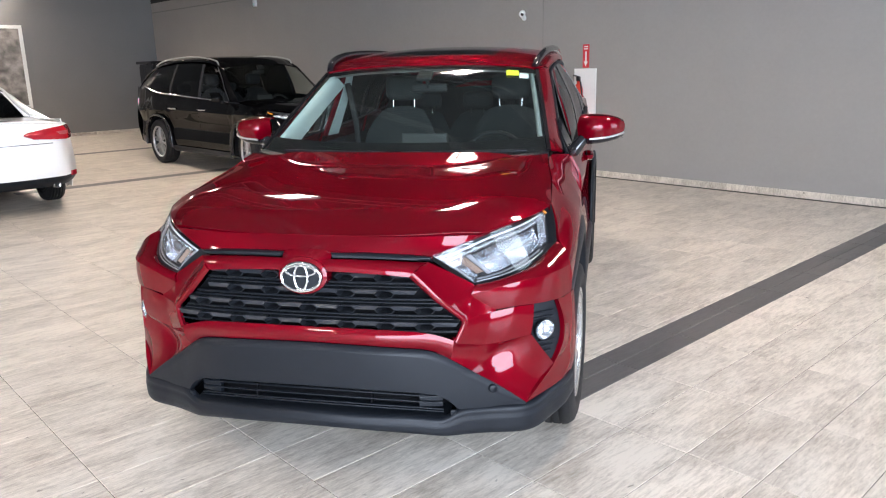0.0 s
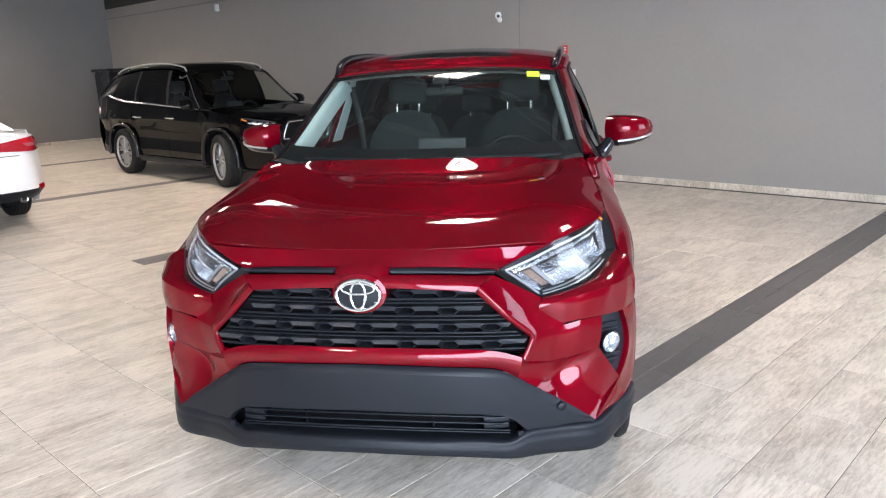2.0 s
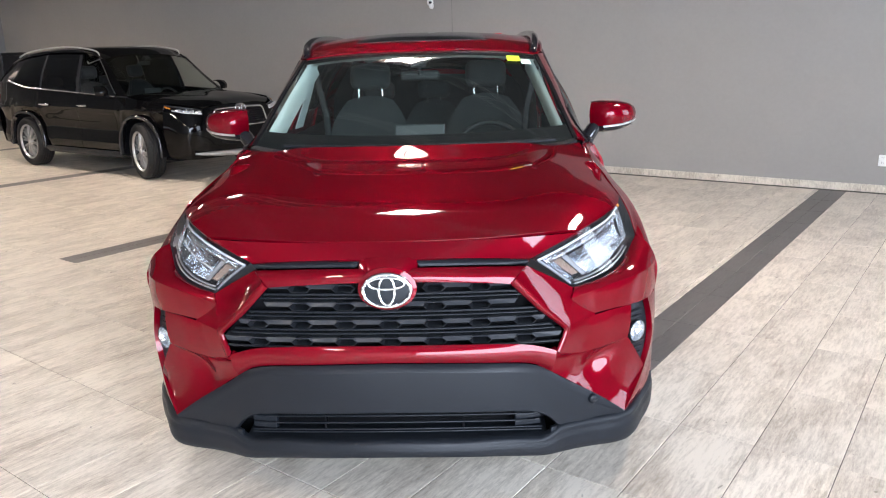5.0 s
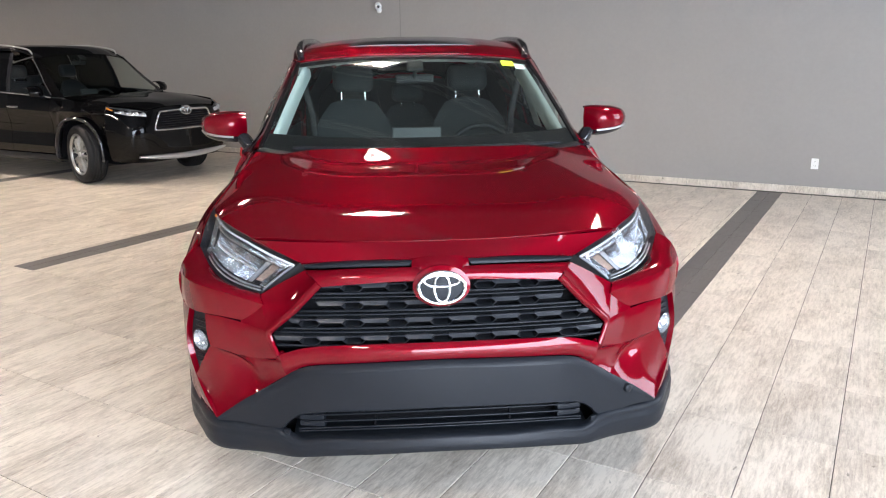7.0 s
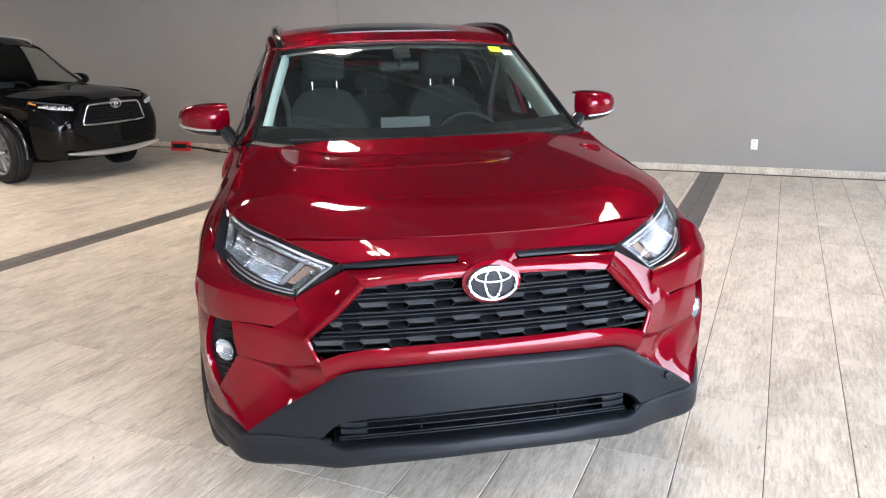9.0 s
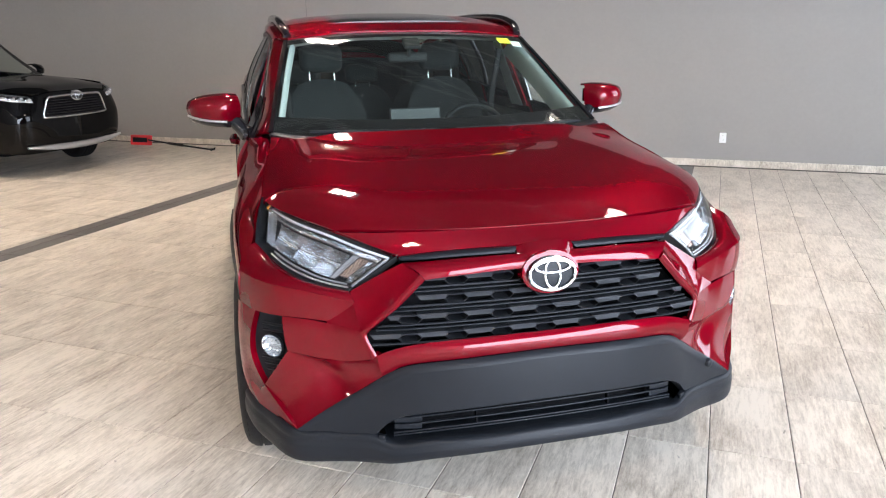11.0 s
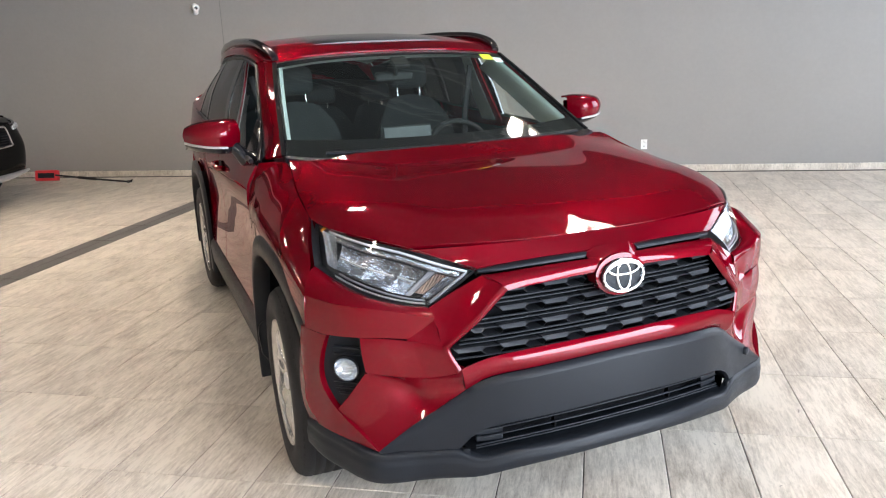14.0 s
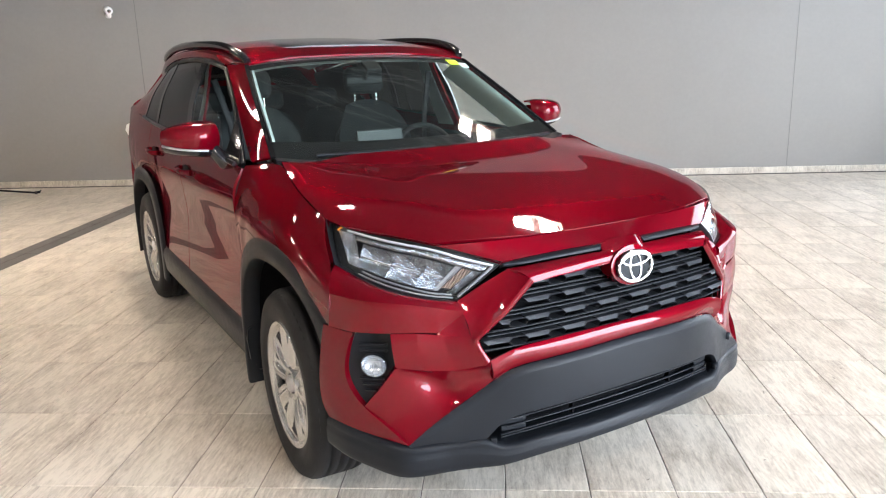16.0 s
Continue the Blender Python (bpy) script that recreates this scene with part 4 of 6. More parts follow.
pillar_in = [(x + .022, y + .007, z + .001) for x, y, z in ws_edge]
mirrored("front_pillar", [[pillar_in, between(pillar_in, pillar_out, .5, (.0025, -.0015, .0025)), pillar_out]], RED)
roof_edge = [(.604, 1.968, 1.526), (.640, 2.16, 1.575), (.648, 2.6, 1.612), (.640, 3.2, 1.612), (.610, 3.8, 1.575), (.560, 4.2, 1.515)]
roof_mid = [(0, 1.985, 1.560), (0, 2.18, 1.607), (0, 2.6, 1.655), (0, 3.2, 1.660), (0, 3.8, 1.625), (0, 4.2, 1.575)]


def roof_row(m, e):
    return [m] + [(e[0] * q, m[1] + (e[1] - m[1]) * q * q, m[2] + (e[2] - m[2]) * q ** 3.2) for q in (.35, .65, .88, 1)]


roof = panel("roof", full([[roof_row(m, e) for m, e in zip(roof_mid, roof_edge)]]), RED, suv, MID, 1, "", 0.01, 4, 4)
panel("headliner", full([[[(x, y, z - .045) for x, y, z in roof_row(m, e)] for m, e in zip(roof_mid, roof_edge)]]), HEADLINER, suv, MID, 1, "pale grey headliner", 0, 2, 2)
sun_rows = [[(x * .80, y, z + .005) for x, y, z in roof_row(m, e)] for m, e in zip(spline(roof_mid, 2)[2:7], spline(roof_edge, 2)[2:7])]
panel("sunroof", full([sun_rows]), ROOF_GLASS, suv, MID, 1, "black glass sunroof", 0.006, 3, 3)
side_top = [(.668, 2.12, 1.523), (.684, 2.35, 1.556), (.690, 2.6, 1.570), (.686, 2.95, 1.570), (.676, 3.3, 1.556), (.645, 3.75, 1.510), (.60, 4.12, 1.44)]
edge_pts = [(.604, 1.968, 1.526), (.645, 2.25, 1.59), (.648, 2.6, 1.612), (.645, 2.95, 1.615), (.638, 3.25, 1.610), (.612, 3.75, 1.578), (.56, 4.2, 1.515)]
mirrored("side_rail_panel", [[edge_pts, between(edge_pts, side_top, .5, (.012, 0, .010)), side_top]], RED)
# side glass: front door, rear door, quarter


def glass_row(y_low, y_top):
    t = np.array(side_top)
    y = min(max(y_top, 2.12), 4.1)
    top = (float(np.interp(y, t[:, 1], t[:, 0])), y, float(np.interp(y, t[:, 1], t[:, 2])) - .022)
    low = (side_x(y_low, belt(y_low)) - .006, y_low, belt(y_low) + .004)
    return [top, tuple((a + b) / 2 + d for a, b, d in zip(top, low, (.022, 0, 0))), low]


for s in (1, -1):
    for name, mat, lines in (("front_door_glass", SIDE_GLASS, ((1.70, 2.14), (1.95, 2.30), (2.33, 2.42))), ("rear_door_glass", PRIVACY, ((2.44, 2.52), (2.75, 2.75), (3.18, 3.14))), ("quarter_glass", PRIVACY, ((3.25, 3.21), (3.42, 3.36), (3.58, 3.52)))):
        g = Geo()
        add_sheet(g, surface([glass_row(*q) for q in lines], 4, 4, s), (0, 2.5, 1.2), 0)
        g.object(name, mat, suv, "tinted side window")
    # black window frames and pillars
    for name, a, b in (("pillar_cover", (2.345, 2.425), (2.435, 2.515)), ("pillar_cover", (3.185, 3.145), (3.245, 3.205)), ("pillar_cover", (3.585, 3.525), (3.63, 3.58))):
        g = Geo()
        add_sheet(g, surface([glass_row(*a), glass_row(*b)], 4, 2, s) + np.array((s * .003, 0, 0)), (0, 2.5, 1.2), 0.01)
        g.object(name, GLOSS_BLACK, suv)
    g = Geo()
    ys = np.linspace(1.50, 3.63, 26)
    tube(g, [(s * (side_x(y, belt(y)) + .002), y, belt(y) + .002) for y in ys], .011, 6)
    g.object("belt_moulding", PLASTIC, suv)
    g = Geo()
    tube(g, [(s * x, y, z - .016) for x, y, z in [(.815, 1.47, 1.125), (.772, 1.62, 1.195), (.722, 1.87, 1.368), (.676, 2.12, 1.522)] + side_top[1:6]], .010, 6)
    g.object("window_frame", PLASTIC, suv)
    # mirror sail and C pillar
    g = Geo()
    sail = [[(s * .835, 1.47, 1.118), (s * .836, 1.70, 1.125)], [(s * .792, 1.58, 1.175), (s * .800, 1.70, 1.20)], [(s * .755, 1.70, 1.258), (s * .762, 1.735, 1.275)]]
    add_sheet(g, surface(sail, 3, 3), (0, 1.6, 1.2), 0.01)
    g.object("mirror_sail", GLOSS_BLACK, suv)
    g = Geo()
    q_rows = [[glass_row(3.63, 3.58)[0], glass_row(3.63, 3.58)[1], glass_row(3.63, 3.58)[2]], [(.640, 3.80, 1.49), (.745, 3.86, 1.36), (side_x(3.92, belt(3.92)), 3.92, belt(3.92))], [(.585, 4.14, 1.43), (.70, 4.22, 1.34), (side_x(4.25, belt(4.25)), 4.25, belt(4.25))]]
    add_sheet(g, surface(q_rows, 4, 4, s), (0, 2.5, 1.0), 0.01)
    g.object("rear_pillar", RED, suv)
    # roof rails
    g = Geo()
    rail = spline([(.604, 1.985, 1.536), (.614, 2.04, 1.566), (.626, 2.16, 1.596), (.634, 2.4, 1.624), (.636, 2.9, 1.640), (.627, 3.4, 1.634), (.607, 3.80, 1.598), (.59, 3.95, 1.565)], 6)
    rad = [.017 + .006 * math.sin(math.pi * i / (len(rail) - 1)) ** .5 for i in range(len(rail))]
    tube(g, rail * np.array((s, 1, 1)), rad, 10, 1.0)
    g.object("roof_rail", GLOSS_BLACK, suv, "gloss black roof rail")

# tail: hatch, rear bumper, lamps
tail = [[(0, 4.19, 1.57), (.3, 4.185, 1.563), (.56, 4.19, 1.515)], [(0, 4.36, 1.37), (.35, 4.34, 1.36), (.705, 4.23, 1.335)], [(0, 4.47, 1.18), (.40, 4.45, 1.18), (.818, 4.255, 1.235)],
        [(0, 4.50, .90), (.42, 4.48, .90), (.86, 4.26, .92)], [(0, 4.54, .66), (.42, 4.52, .66), (.87, 4.27, .66)], [(0, 4.52, .40), (.40, 4.49, .40), (.85, 4.20, .42)]]
panel("tailgate", full([tail]), RED, suv, MID, 1, "", 0.02, 4, 4)
glass_tail = [[(x * .86, y + .012, z) for x, y, z in r] for r in (tail[0], tail[1])]
panel("rear_glass", full([[[(x, y + .01, z - .05) for x, y, z in glass_tail[0]], glass_tail[1]]]), PRIVACY, suv, MID, 1, "", 0.01, 4, 4)
for s in (1, -1):
    g = Geo()
    add_sheet(g, surface([[(.52, 4.46, 1.10), (.70, 4.37, 1.10), (.83, 4.24, 1.10)], [(.52, 4.47, 1.02), (.70, 4.39, 1.02), (.865, 4.25, 1.03)]], 3, 2, s), (0, 3, 1), 0.02)
    g.object("tail_lamp", TAIL_RED, suv)
g = Geo()
box(g, (0, 2.4, .27), (1.5, 3.6, .06), 0.02)
g.object("underbody", VOID, suv)
g = Geo()
box(g, (0, .66, .66), (1.10, .06, .50), 0.02)
box(g, (0, 1.25, .80), (1.3, .06, .5), 0.02)
g.object("bulkhead", VOID, suv)
panel("tail_lining", full([[[(x * .93, y - .05, z) for x, y, z in r] for r in tail[1:5]]]), CABIN, suv, (0, 6, 1.0), 1, "", 0, 2, 2)
for s in (1, -1):
    g = Geo()
    add_sheet(g, surface([[(.60, 3.66, 1.50), (.70, 3.66, 1.35), (.77, 3.66, 1.18), (.78, 3.66, .7)], [(.55, 4.10, 1.44), (.63, 4.20, 1.33), (.72, 4.20, 1.18), (.74, 4.20, .7)]], 3, 3, s), (s * 3, 3.9, 1.2), 0)
    g.object("boot_lining", CABIN, suv)

# ---- wheels, mirrors, cabin and small parts of the red SUV ----


def split_spoke(g, base, x0, rim_r):
    """One fifth of a cast wheel face with a wide window beside it and a narrow one in its fork."""
    na, nr = 36, 16
    front, back = [], []
    for i in range(nr + 1):
        r = .040 + (rim_r - .046) * i / nr
        for k in range(na + 1):
            a = base + (k / na - .5) * 2 * math.pi / 5
            f = abs(k / na - .5) * 2
            x = x0 + .004 - .018 * (1 - (r / rim_r) ** 2) + .016 * math.exp(-((f - .42) / .18) ** 2) * math.sin(math.pi * i / nr)
            front.append((x, r * math.cos(a), r * math.sin(a)))
            back.append((x - .022, r * math.cos(a), r * math.sin(a)))
    keep = []
    for i in range(nr):
        q = i / (nr - 1)
        for k in range(na):
            f = abs((k + .5) / na - .5) * 2
            wide = .40 <= q <= .92 and f > 1 - .42 * (q - .22)
            fork = .52 <= q <= .86 and f < .26 * (q - .30)
            if not (wide or fork):
                keep.append((i, k))
    n, m, taken = len(front), na + 1, set(keep)
    faces = [(i * m + k, i * m + k + 1, (i + 1) * m + k + 1, (i + 1) * m + k) for i, k in keep]
    g.add(front, faces, True)
    walls = []
    for i, k in keep:
        for di, dk, a, b in ((-1, 0, (i, k), (i, k + 1)), (1, 0, (i + 1, k + 1), (i + 1, k)), (0, -1, (i + 1, k), (i, k)), (0, 1, (i, k + 1), (i + 1, k + 1))):
            j = (i + di, k + dk)
            if j not in taken and 0 <= j[0] < nr and 0 <= j[1] < na:
                p, q = a[0] * m + a[1], b[0] * m + b[1]
                walls.append((p, q, n + q, n + p))
    g.add(front + back, walls, False)


def wheel(parent, at, s, steer=0.0, r=TYRE, w=.225, rim_r=.222, spokes=5, rim_mat=None, style="split"):
    """A wheel under its car: tyre, rim and hub cap; the outer face looks along s * x."""
    wh = new("wheel")
    wh.parent = parent
    wh.matrix_basis = Matrix.Translation(at) @ pose(0, 0, 0, 0, 0, steer) @ Matrix.Diagonal((s, 1, 1, 1))
    mat = rim_mat or SILVER
    h = w / 2
    g = Geo()
    prof = [(-h + .015, rim_r), (-h, rim_r + .03), (-h - .004, (rim_r + r) / 2), (-h + .006, r - .022), (-h + .03, r - .004)]
    for x in (-.055, -.018, .018, .055):
        x *= w / .225
        prof += [(x - .006, r), (x - .005, r - .008), (x + .005, r - .008), (x + .006, r)]
    prof += [(h - .03, r - .004), (h - .006, r - .022), (h + .004, (rim_r + r) / 2 + .012), (h + .003, (rim_r + r) / 2), (h + .004, (rim_r + r) / 2 - .012), (h, rim_r + .03), (h - .012, rim_r + .004), (h - .02, rim_r - .004)]
    lathe(g, prof, 72)
    tyre = g.object("tyre", RUBBER, wh)
    g = Geo()
    for k in range(60):
        a = 2 * math.pi * k / 60
        for sx in (1, -1):
            m = Matrix.Rotation(a, 4, "X") @ Matrix.Translation((sx * (h - .034), 0, r - .0175))
            box(g, m.translation, (.034, .020, .018), 0.0, m.to_3x3().to_4x4() @ pose(0, 0, 0, 0, sx * 16, 8 * sx))
    tagged(g.object("tread", RUBBER, tyre), "", "", "", "stuff")
    g = Geo()
    lathe(g, [(h - .010, rim_r + .006), (h - .004, rim_r + .002), (h - .010, rim_r - .008), (h - .020, rim_r - (.012 if style == "multi" else .020)), (h - .032, rim_r - (.018 if style == "multi" else .026))], 60)
    g.object("rim", mat, wh)
    g = Geo()
    lathe(g, [(h - .03, rim_r - .018), (-h + .03, rim_r - .03), (-h + .01, rim_r)], 48)
    g.object("rim_barrel", LAMP_DARK, wh)
    g = Geo()
    lathe(g, [(-.02, rim_r - .02), (-.02, .02)], 40)
    lathe(g, [(.02, .13), (.02, .03), (-.02, .03)], 40)
    g.object("brake_disc", LAMP_DARK, wh)
    x0 = h - .022
    for k in range(spokes):
        base = 2 * math.pi * (k + .25) / spokes
        g = Geo()
        if style == "split":
            split_spoke(g, base, x0, rim_r)
            g.object("spoke", mat, wh)
            continue
        if style == "multi":
            arms = ((-.115, -.04, .017), (.115, .04, .017))
        else:
            arms = ((0, 0, .05),)
        for a_out, a_in, wd in arms:
            q = []
            for t in np.linspace(0, 1, 7):
                rr = .045 + (rim_r - .052) * t
                ang = base + a_in * (1 - t) * 1.6 + a_out * t
                half = wd * .48
                dome = x0 - .012 + .016 * math.sin(math.pi * (.25 + .7 * t)) - .012 * t
                c, d = math.cos(ang), math.sin(ang)
                q.append([(dome + dx, rr * c - off * half * d, rr * d + off * half * c) for off, dx in ((-1, -.03), (-1, -.006), (-.55, 0), (.55, 0), (1, -.006), (1, -.03))])
            add_sheet(g, np.array(q), (-1, 0, 0), 0)
        g.object("spoke", mat, wh)
    g = Geo()
    lathe(g, [(x0 - .03, .066), (x0 - .004, .064), (x0 + .002, .056), (x0 - .004, .040)], 36)
    g.object("hub", mat, wh)
    g = Geo()
    lathe(g, [(x0 - .01, .033), (x0 + .004, .032), (x0 + .008, .024), (x0 + .010, 0)], 30)
    g.object("hub_cap", SATIN, wh)
    for k in range(5):
        a = 2 * math.pi * (k + .75) / 5
        g = Geo()
        lathe(g, [(x0 - .02, .008), (x0 - .006, .008), (x0 - .004, 0)], 6, (0, .050 * math.cos(a), .050 * math.sin(a)), False)
        g.object("wheel_nut", LAMP_DARK, wh)
    return wh


STEER = -2.5
for s in (1, -1):
    wheel(suv, (s * .806, HUB_F, TYRE), s, STEER, rim_r=.234)
    wheel(suv, (s * .806, HUB_R, TYRE), s, rim_r=.234)

for s in (1, -1):
    # mirror: cap, lower shell, signal strip, arm
    arm = Geo()
    tube(arm, [(s * .815, 1.655, 1.075), (s * .845, 1.65, 1.105), (s * .875, 1.66, 1.150), (s * .90, 1.67, 1.178)], [.050, .046, .042, .036], 12, 0.75)
    mirror = arm.object("door_mirror", GLOSS_BLACK, suv, "red door mirror on a black arm")
    g = Geo()
    cap = [[(.862, 1.660, 1.170), (.92, 1.615, 1.168), (1.00, 1.620, 1.176), (1.06, 1.660, 1.186), (1.092, 1.715, 1.194)],
           [(.856, 1.655, 1.222), (.92, 1.598, 1.224), (1.00, 1.606, 1.224), (1.064, 1.650, 1.224), (1.098, 1.715, 1.222)],
           [(.862, 1.668, 1.264), (.92, 1.618, 1.270), (1.00, 1.628, 1.268), (1.060, 1.664, 1.258), (1.092, 1.718, 1.246)],
           [(.872, 1.700, 1.282), (.92, 1.684, 1.288), (1.00, 1.688, 1.284), (1.056, 1.700, 1.272), (1.086, 1.728, 1.256)],
           [(.876, 1.750, 1.280), (.92, 1.750, 1.285), (1.00, 1.750, 1.281), (1.054, 1.750, 1.268), (1.082, 1.750, 1.252)]]
    add_sheet(g, surface(cap, 4, 4, s), (s * .97, 1.74, 1.21), 0.01)
    g.object("mirror_cap", RED, mirror)
    g = Geo()
    low = [[(x, y + .004, z - .002) for x, y, z in cap[0]], [(x * .99 + .008, y + .012, z - .020) for x, y, z in cap[0]], [(x * .96 + .035, y + .045, z - .034) for x, y, z in cap[0]], [(x * .96 + .035, 1.75, z - .026) for x, y, z in cap[0]]]
    add_sheet(g, surface(low, 4, 3, s), (s * .97, 1.72, 1.22), 0.01)
    g.object("mirror_shell", GLOSS_BLACK, mirror)
    g = Geo()
    tube(g, [(s * x, y - .004, z - .003) for x, y, z in spline(cap[0][1:], 4)], .0055, 6)
    g.object("turn_signal", SATIN, mirror)
    g = Geo()
    box(g, (s * .972, 1.749, 1.222), (.165, .005, .068), 0.002)
    g.object("mirror_glass", CHROME, mirror)
    # wipers
for x0, x1, y1 in ((-.60, -.10, 1.135), (.02, .58, 1.16)):
    arm = tube(Geo(), [(x0, 1.190 - .05 * (x0 > 0), 1.126), ((x0 + x1) / 2, y1 + .015, 1.138), (x1, y1 + .025, 1.152)], [.009, .007, .005], 6)
    wiper = arm.object("wiper", PLASTIC, suv, "black wiper resting on the windscreen")
    blade = [(q, 1.168 + .15 * q * q, 1.143 + .012 * abs(q)) for q in np.linspace(x0 + .02, x1 + .06, 9)]
    tube(Geo(), blade, .008, 6).object("wiper_blade", PLASTIC, wiper)
g = Geo()
add_sheet(g, surface([fullrow([(0, 1.095, 1.108), (.35, 1.12, 1.112), (.60, 1.17, 1.125), (.74, 1.25, 1.142)]), fullrow([(0, 1.17, 1.118), (.35, 1.20, 1.122), (.60, 1.25, 1.132), (.735, 1.33, 1.150)])], 4, 2), MID, 0.02)
g.object("cowl", PLASTIC, suv, "black plastic cowl under the windscreen")
g = Geo()
tube(g, [(.02, 3.95, 1.615), (.02, 4.0, 1.645), (.02, 4.09, 1.66)], [.022, .018, .008], 8)
g.object("roof_antenna", RED, suv, "small roof fin")

# papers behind the windscreen
for (x, y, z), w, h, mat, name in (((.492, 1.890, 1.494), .068, .050, LIME, "lime_sticker"), ((.556, 1.880, 1.476), .050, .044, PALE_PAPER, "pale_sticker")):
    g = Geo()
    box(g, (x, y - .012, z + .008), (w, .003, h), 0.0005, pose(0, 0, 0, -60, 4, 8))
    g.object(name, mat, screen, "paper sticker behind the glass")

# cabin


def cushion(g, centre, size, turn=None, puff=.35):
    bm = bmesh.new()
    bmesh.ops.create_cube(bm, size=1)
    bmesh.ops.scale(bm, vec=size, verts=bm.verts)
    bmesh.ops.bevel(bm, geom=bm.edges[:], offset=min(size) * puff, segments=4, affect="EDGES", profile=0.5)
    m = Matrix.Translation(centre) @ (turn if turn else Matrix())
    bm.verts.index_update()
    g.add([m @ v.co for v in bm.verts], [[v.index for v in f.verts] for f in bm.faces], True)
    bm.free()
    return g


def seat_back(g, x, y, z, width, height):
    """A leaning backrest with rounded shoulders and side bolsters."""
    front, n = [], 9
    for q in np.linspace(0, 1, 10):
        w = width / 2 * (1 - .38 * max(0, q - .62) ** 2 / .1444) * (.94 + .06 * math.sin(3 * q))
        row = []
        for k in np.linspace(-1, 1, n):
            bol = .035 * abs(k) ** 3
            row.append((x + k * w, y + .17 * q - .06 - bol + .10 * max(0, abs(k) - .8) + .05 * max(0, q - .85) / .15, z + height * q - .03 * k * k * q * q))
        front.append(row)
    f = np.array(front)
    add_sheet(g, surface(f, 2, 2), (x, y + 1, z + height / 2), 0.10)
    return g


def cabin(car, y0, belt_z, half, roof_z, cloth, trim, shift=0.0):
    """Dashboard, seats and steering wheel seen through the glass."""
    g = Geo()
    dash = [fullrow([(0, y0 + .12, belt_z - .02), (half * .5, y0 + .15, belt_z - .02), (half, y0 + .26, belt_z)]),
            fullrow([(0, y0 + .38, belt_z + .01), (half * .5, y0 + .40, belt_z + .015), (half, y0 + .46, belt_z + .01)]),
            fullrow([(0, y0 + .62, belt_z - .015), (half * .5, y0 + .64, belt_z), (half, y0 + .66, belt_z - .01)]),
            fullrow([(0, y0 + .70, belt_z - .10), (half * .5, y0 + .72, belt_z - .10), (half, y0 + .72, belt_z - .10)]),
            fullrow([(0, y0 + .66, belt_z - .45), (half * .5, y0 + .66, belt_z - .45), (half, y0 + .66, belt_z - .45)])]
    add_sheet(g, surface(dash, 3, 3), (0, y0 + .3, belt_z - .5), 0)
    dash_ob = g.object("dashboard", trim, car, "dark dashboard behind the windscreen")
    g = Geo()
    box(g, (0, y0 + .66, belt_z + .035), (.26, .02, .10), 0.006, pose(0, 0, 0, -12, 0, 0))
    g.object("touch_screen", SLATE, dash_ob)
    for s in (1, -1):
        seat = new("seat")
        seat.parent = car
        y = y0 + 1.20
        g = Geo()
        cushion(g, (s * half * .50, y, belt_z - .42), (.50, .52, .18))
        g.object("seat_cushion", cloth, seat)
        g = Geo()
        seat_back(g, s * half * .50, y + .24, belt_z - .45, .50, .64)
        g.object("backrest", cloth, seat)
        g = Geo()
        cushion(g, (s * half * .50, y + .43, belt_z + .31), (.26, .11, .17), pose(0, 0, 0, -8, 0, 0), .48)
        g.object("headrest", cloth, seat)
        for d in (-.075, .075):
            g = Geo()
            tube(g, [(s * half * .50 + d, y + .40, belt_z + .15), (s * half * .50 + d, y + .415, belt_z + .27)], .0042, 6)
            g.object("headrest_post", CHROME, seat)
    rear = new("rear_seat")
    rear.parent = car
    for x in (-.42, 0, .42):
        g = Geo()
        seat_back(g, x * half / .75, y0 + 2.30, belt_z - .45, .44, .56)
        g.object("backrest", cloth, rear)
        g = Geo()
        cushion(g, (x * half / .75, y0 + 2.47, belt_z + .18), (.24, .09, .13), pose(0, 0, 0, -8, 0, 0), .48)
        g.object("headrest", cloth, rear)
        for d in (-.05, .05):
            g = Geo()
            tube(g, [(x * half / .75 + d, y0 + 2.44, belt_z + .08), (x * half / .75 + d, y0 + 2.45, belt_z + .15)], .005, 6)
            g.object("headrest_post", CHROME, rear)
    g = Geo()
    c, n = Vector((half * .5, y0 + .82, belt_z - .10)), 36
    turn = Matrix.Translation(c) @ pose(0, 0, 0, -25, 0, 0)
    tube(g, [turn @ Vector((.185 * math.cos(a), 0, .185 * math.sin(a))) for a in np.linspace(0, 2 * math.pi, n + 1)], .015, 8, 1, False)
    sw = g.object("steering_wheel", trim, car, "black steering wheel")
    g = Geo()
    cushion(g, c, (.15, .05, .13), pose(0, 0, 0, -25, 0, 0))
    g.object("wheel_boss", trim, sw)
    g = Geo()
    cushion(g, (0, y0 + .76 + shift, roof_z - .175), (.21, .03, .05), None, .48)
    tube(g, [(0, y0 + .73 + shift, roof_z - .17), (0, y0 + .70 + shift, roof_z - .09)], .010, 6)
    g.object("rear_view_mirror", trim, car)
    g = Geo()
    box(g, (0, y0 + .66 + shift, roof_z - .105), (.085, .09, .022), 0.010, pose(0, 0, 0, 28, 0, 0))
    g.object("camera_housing", trim, car)
    g = Geo()
    box(g, (0, y0 + 1.7, belt_z - .62), (2 * half, 3.0, .06), 0.01)
    g.object("cabin_floor", trim, car)


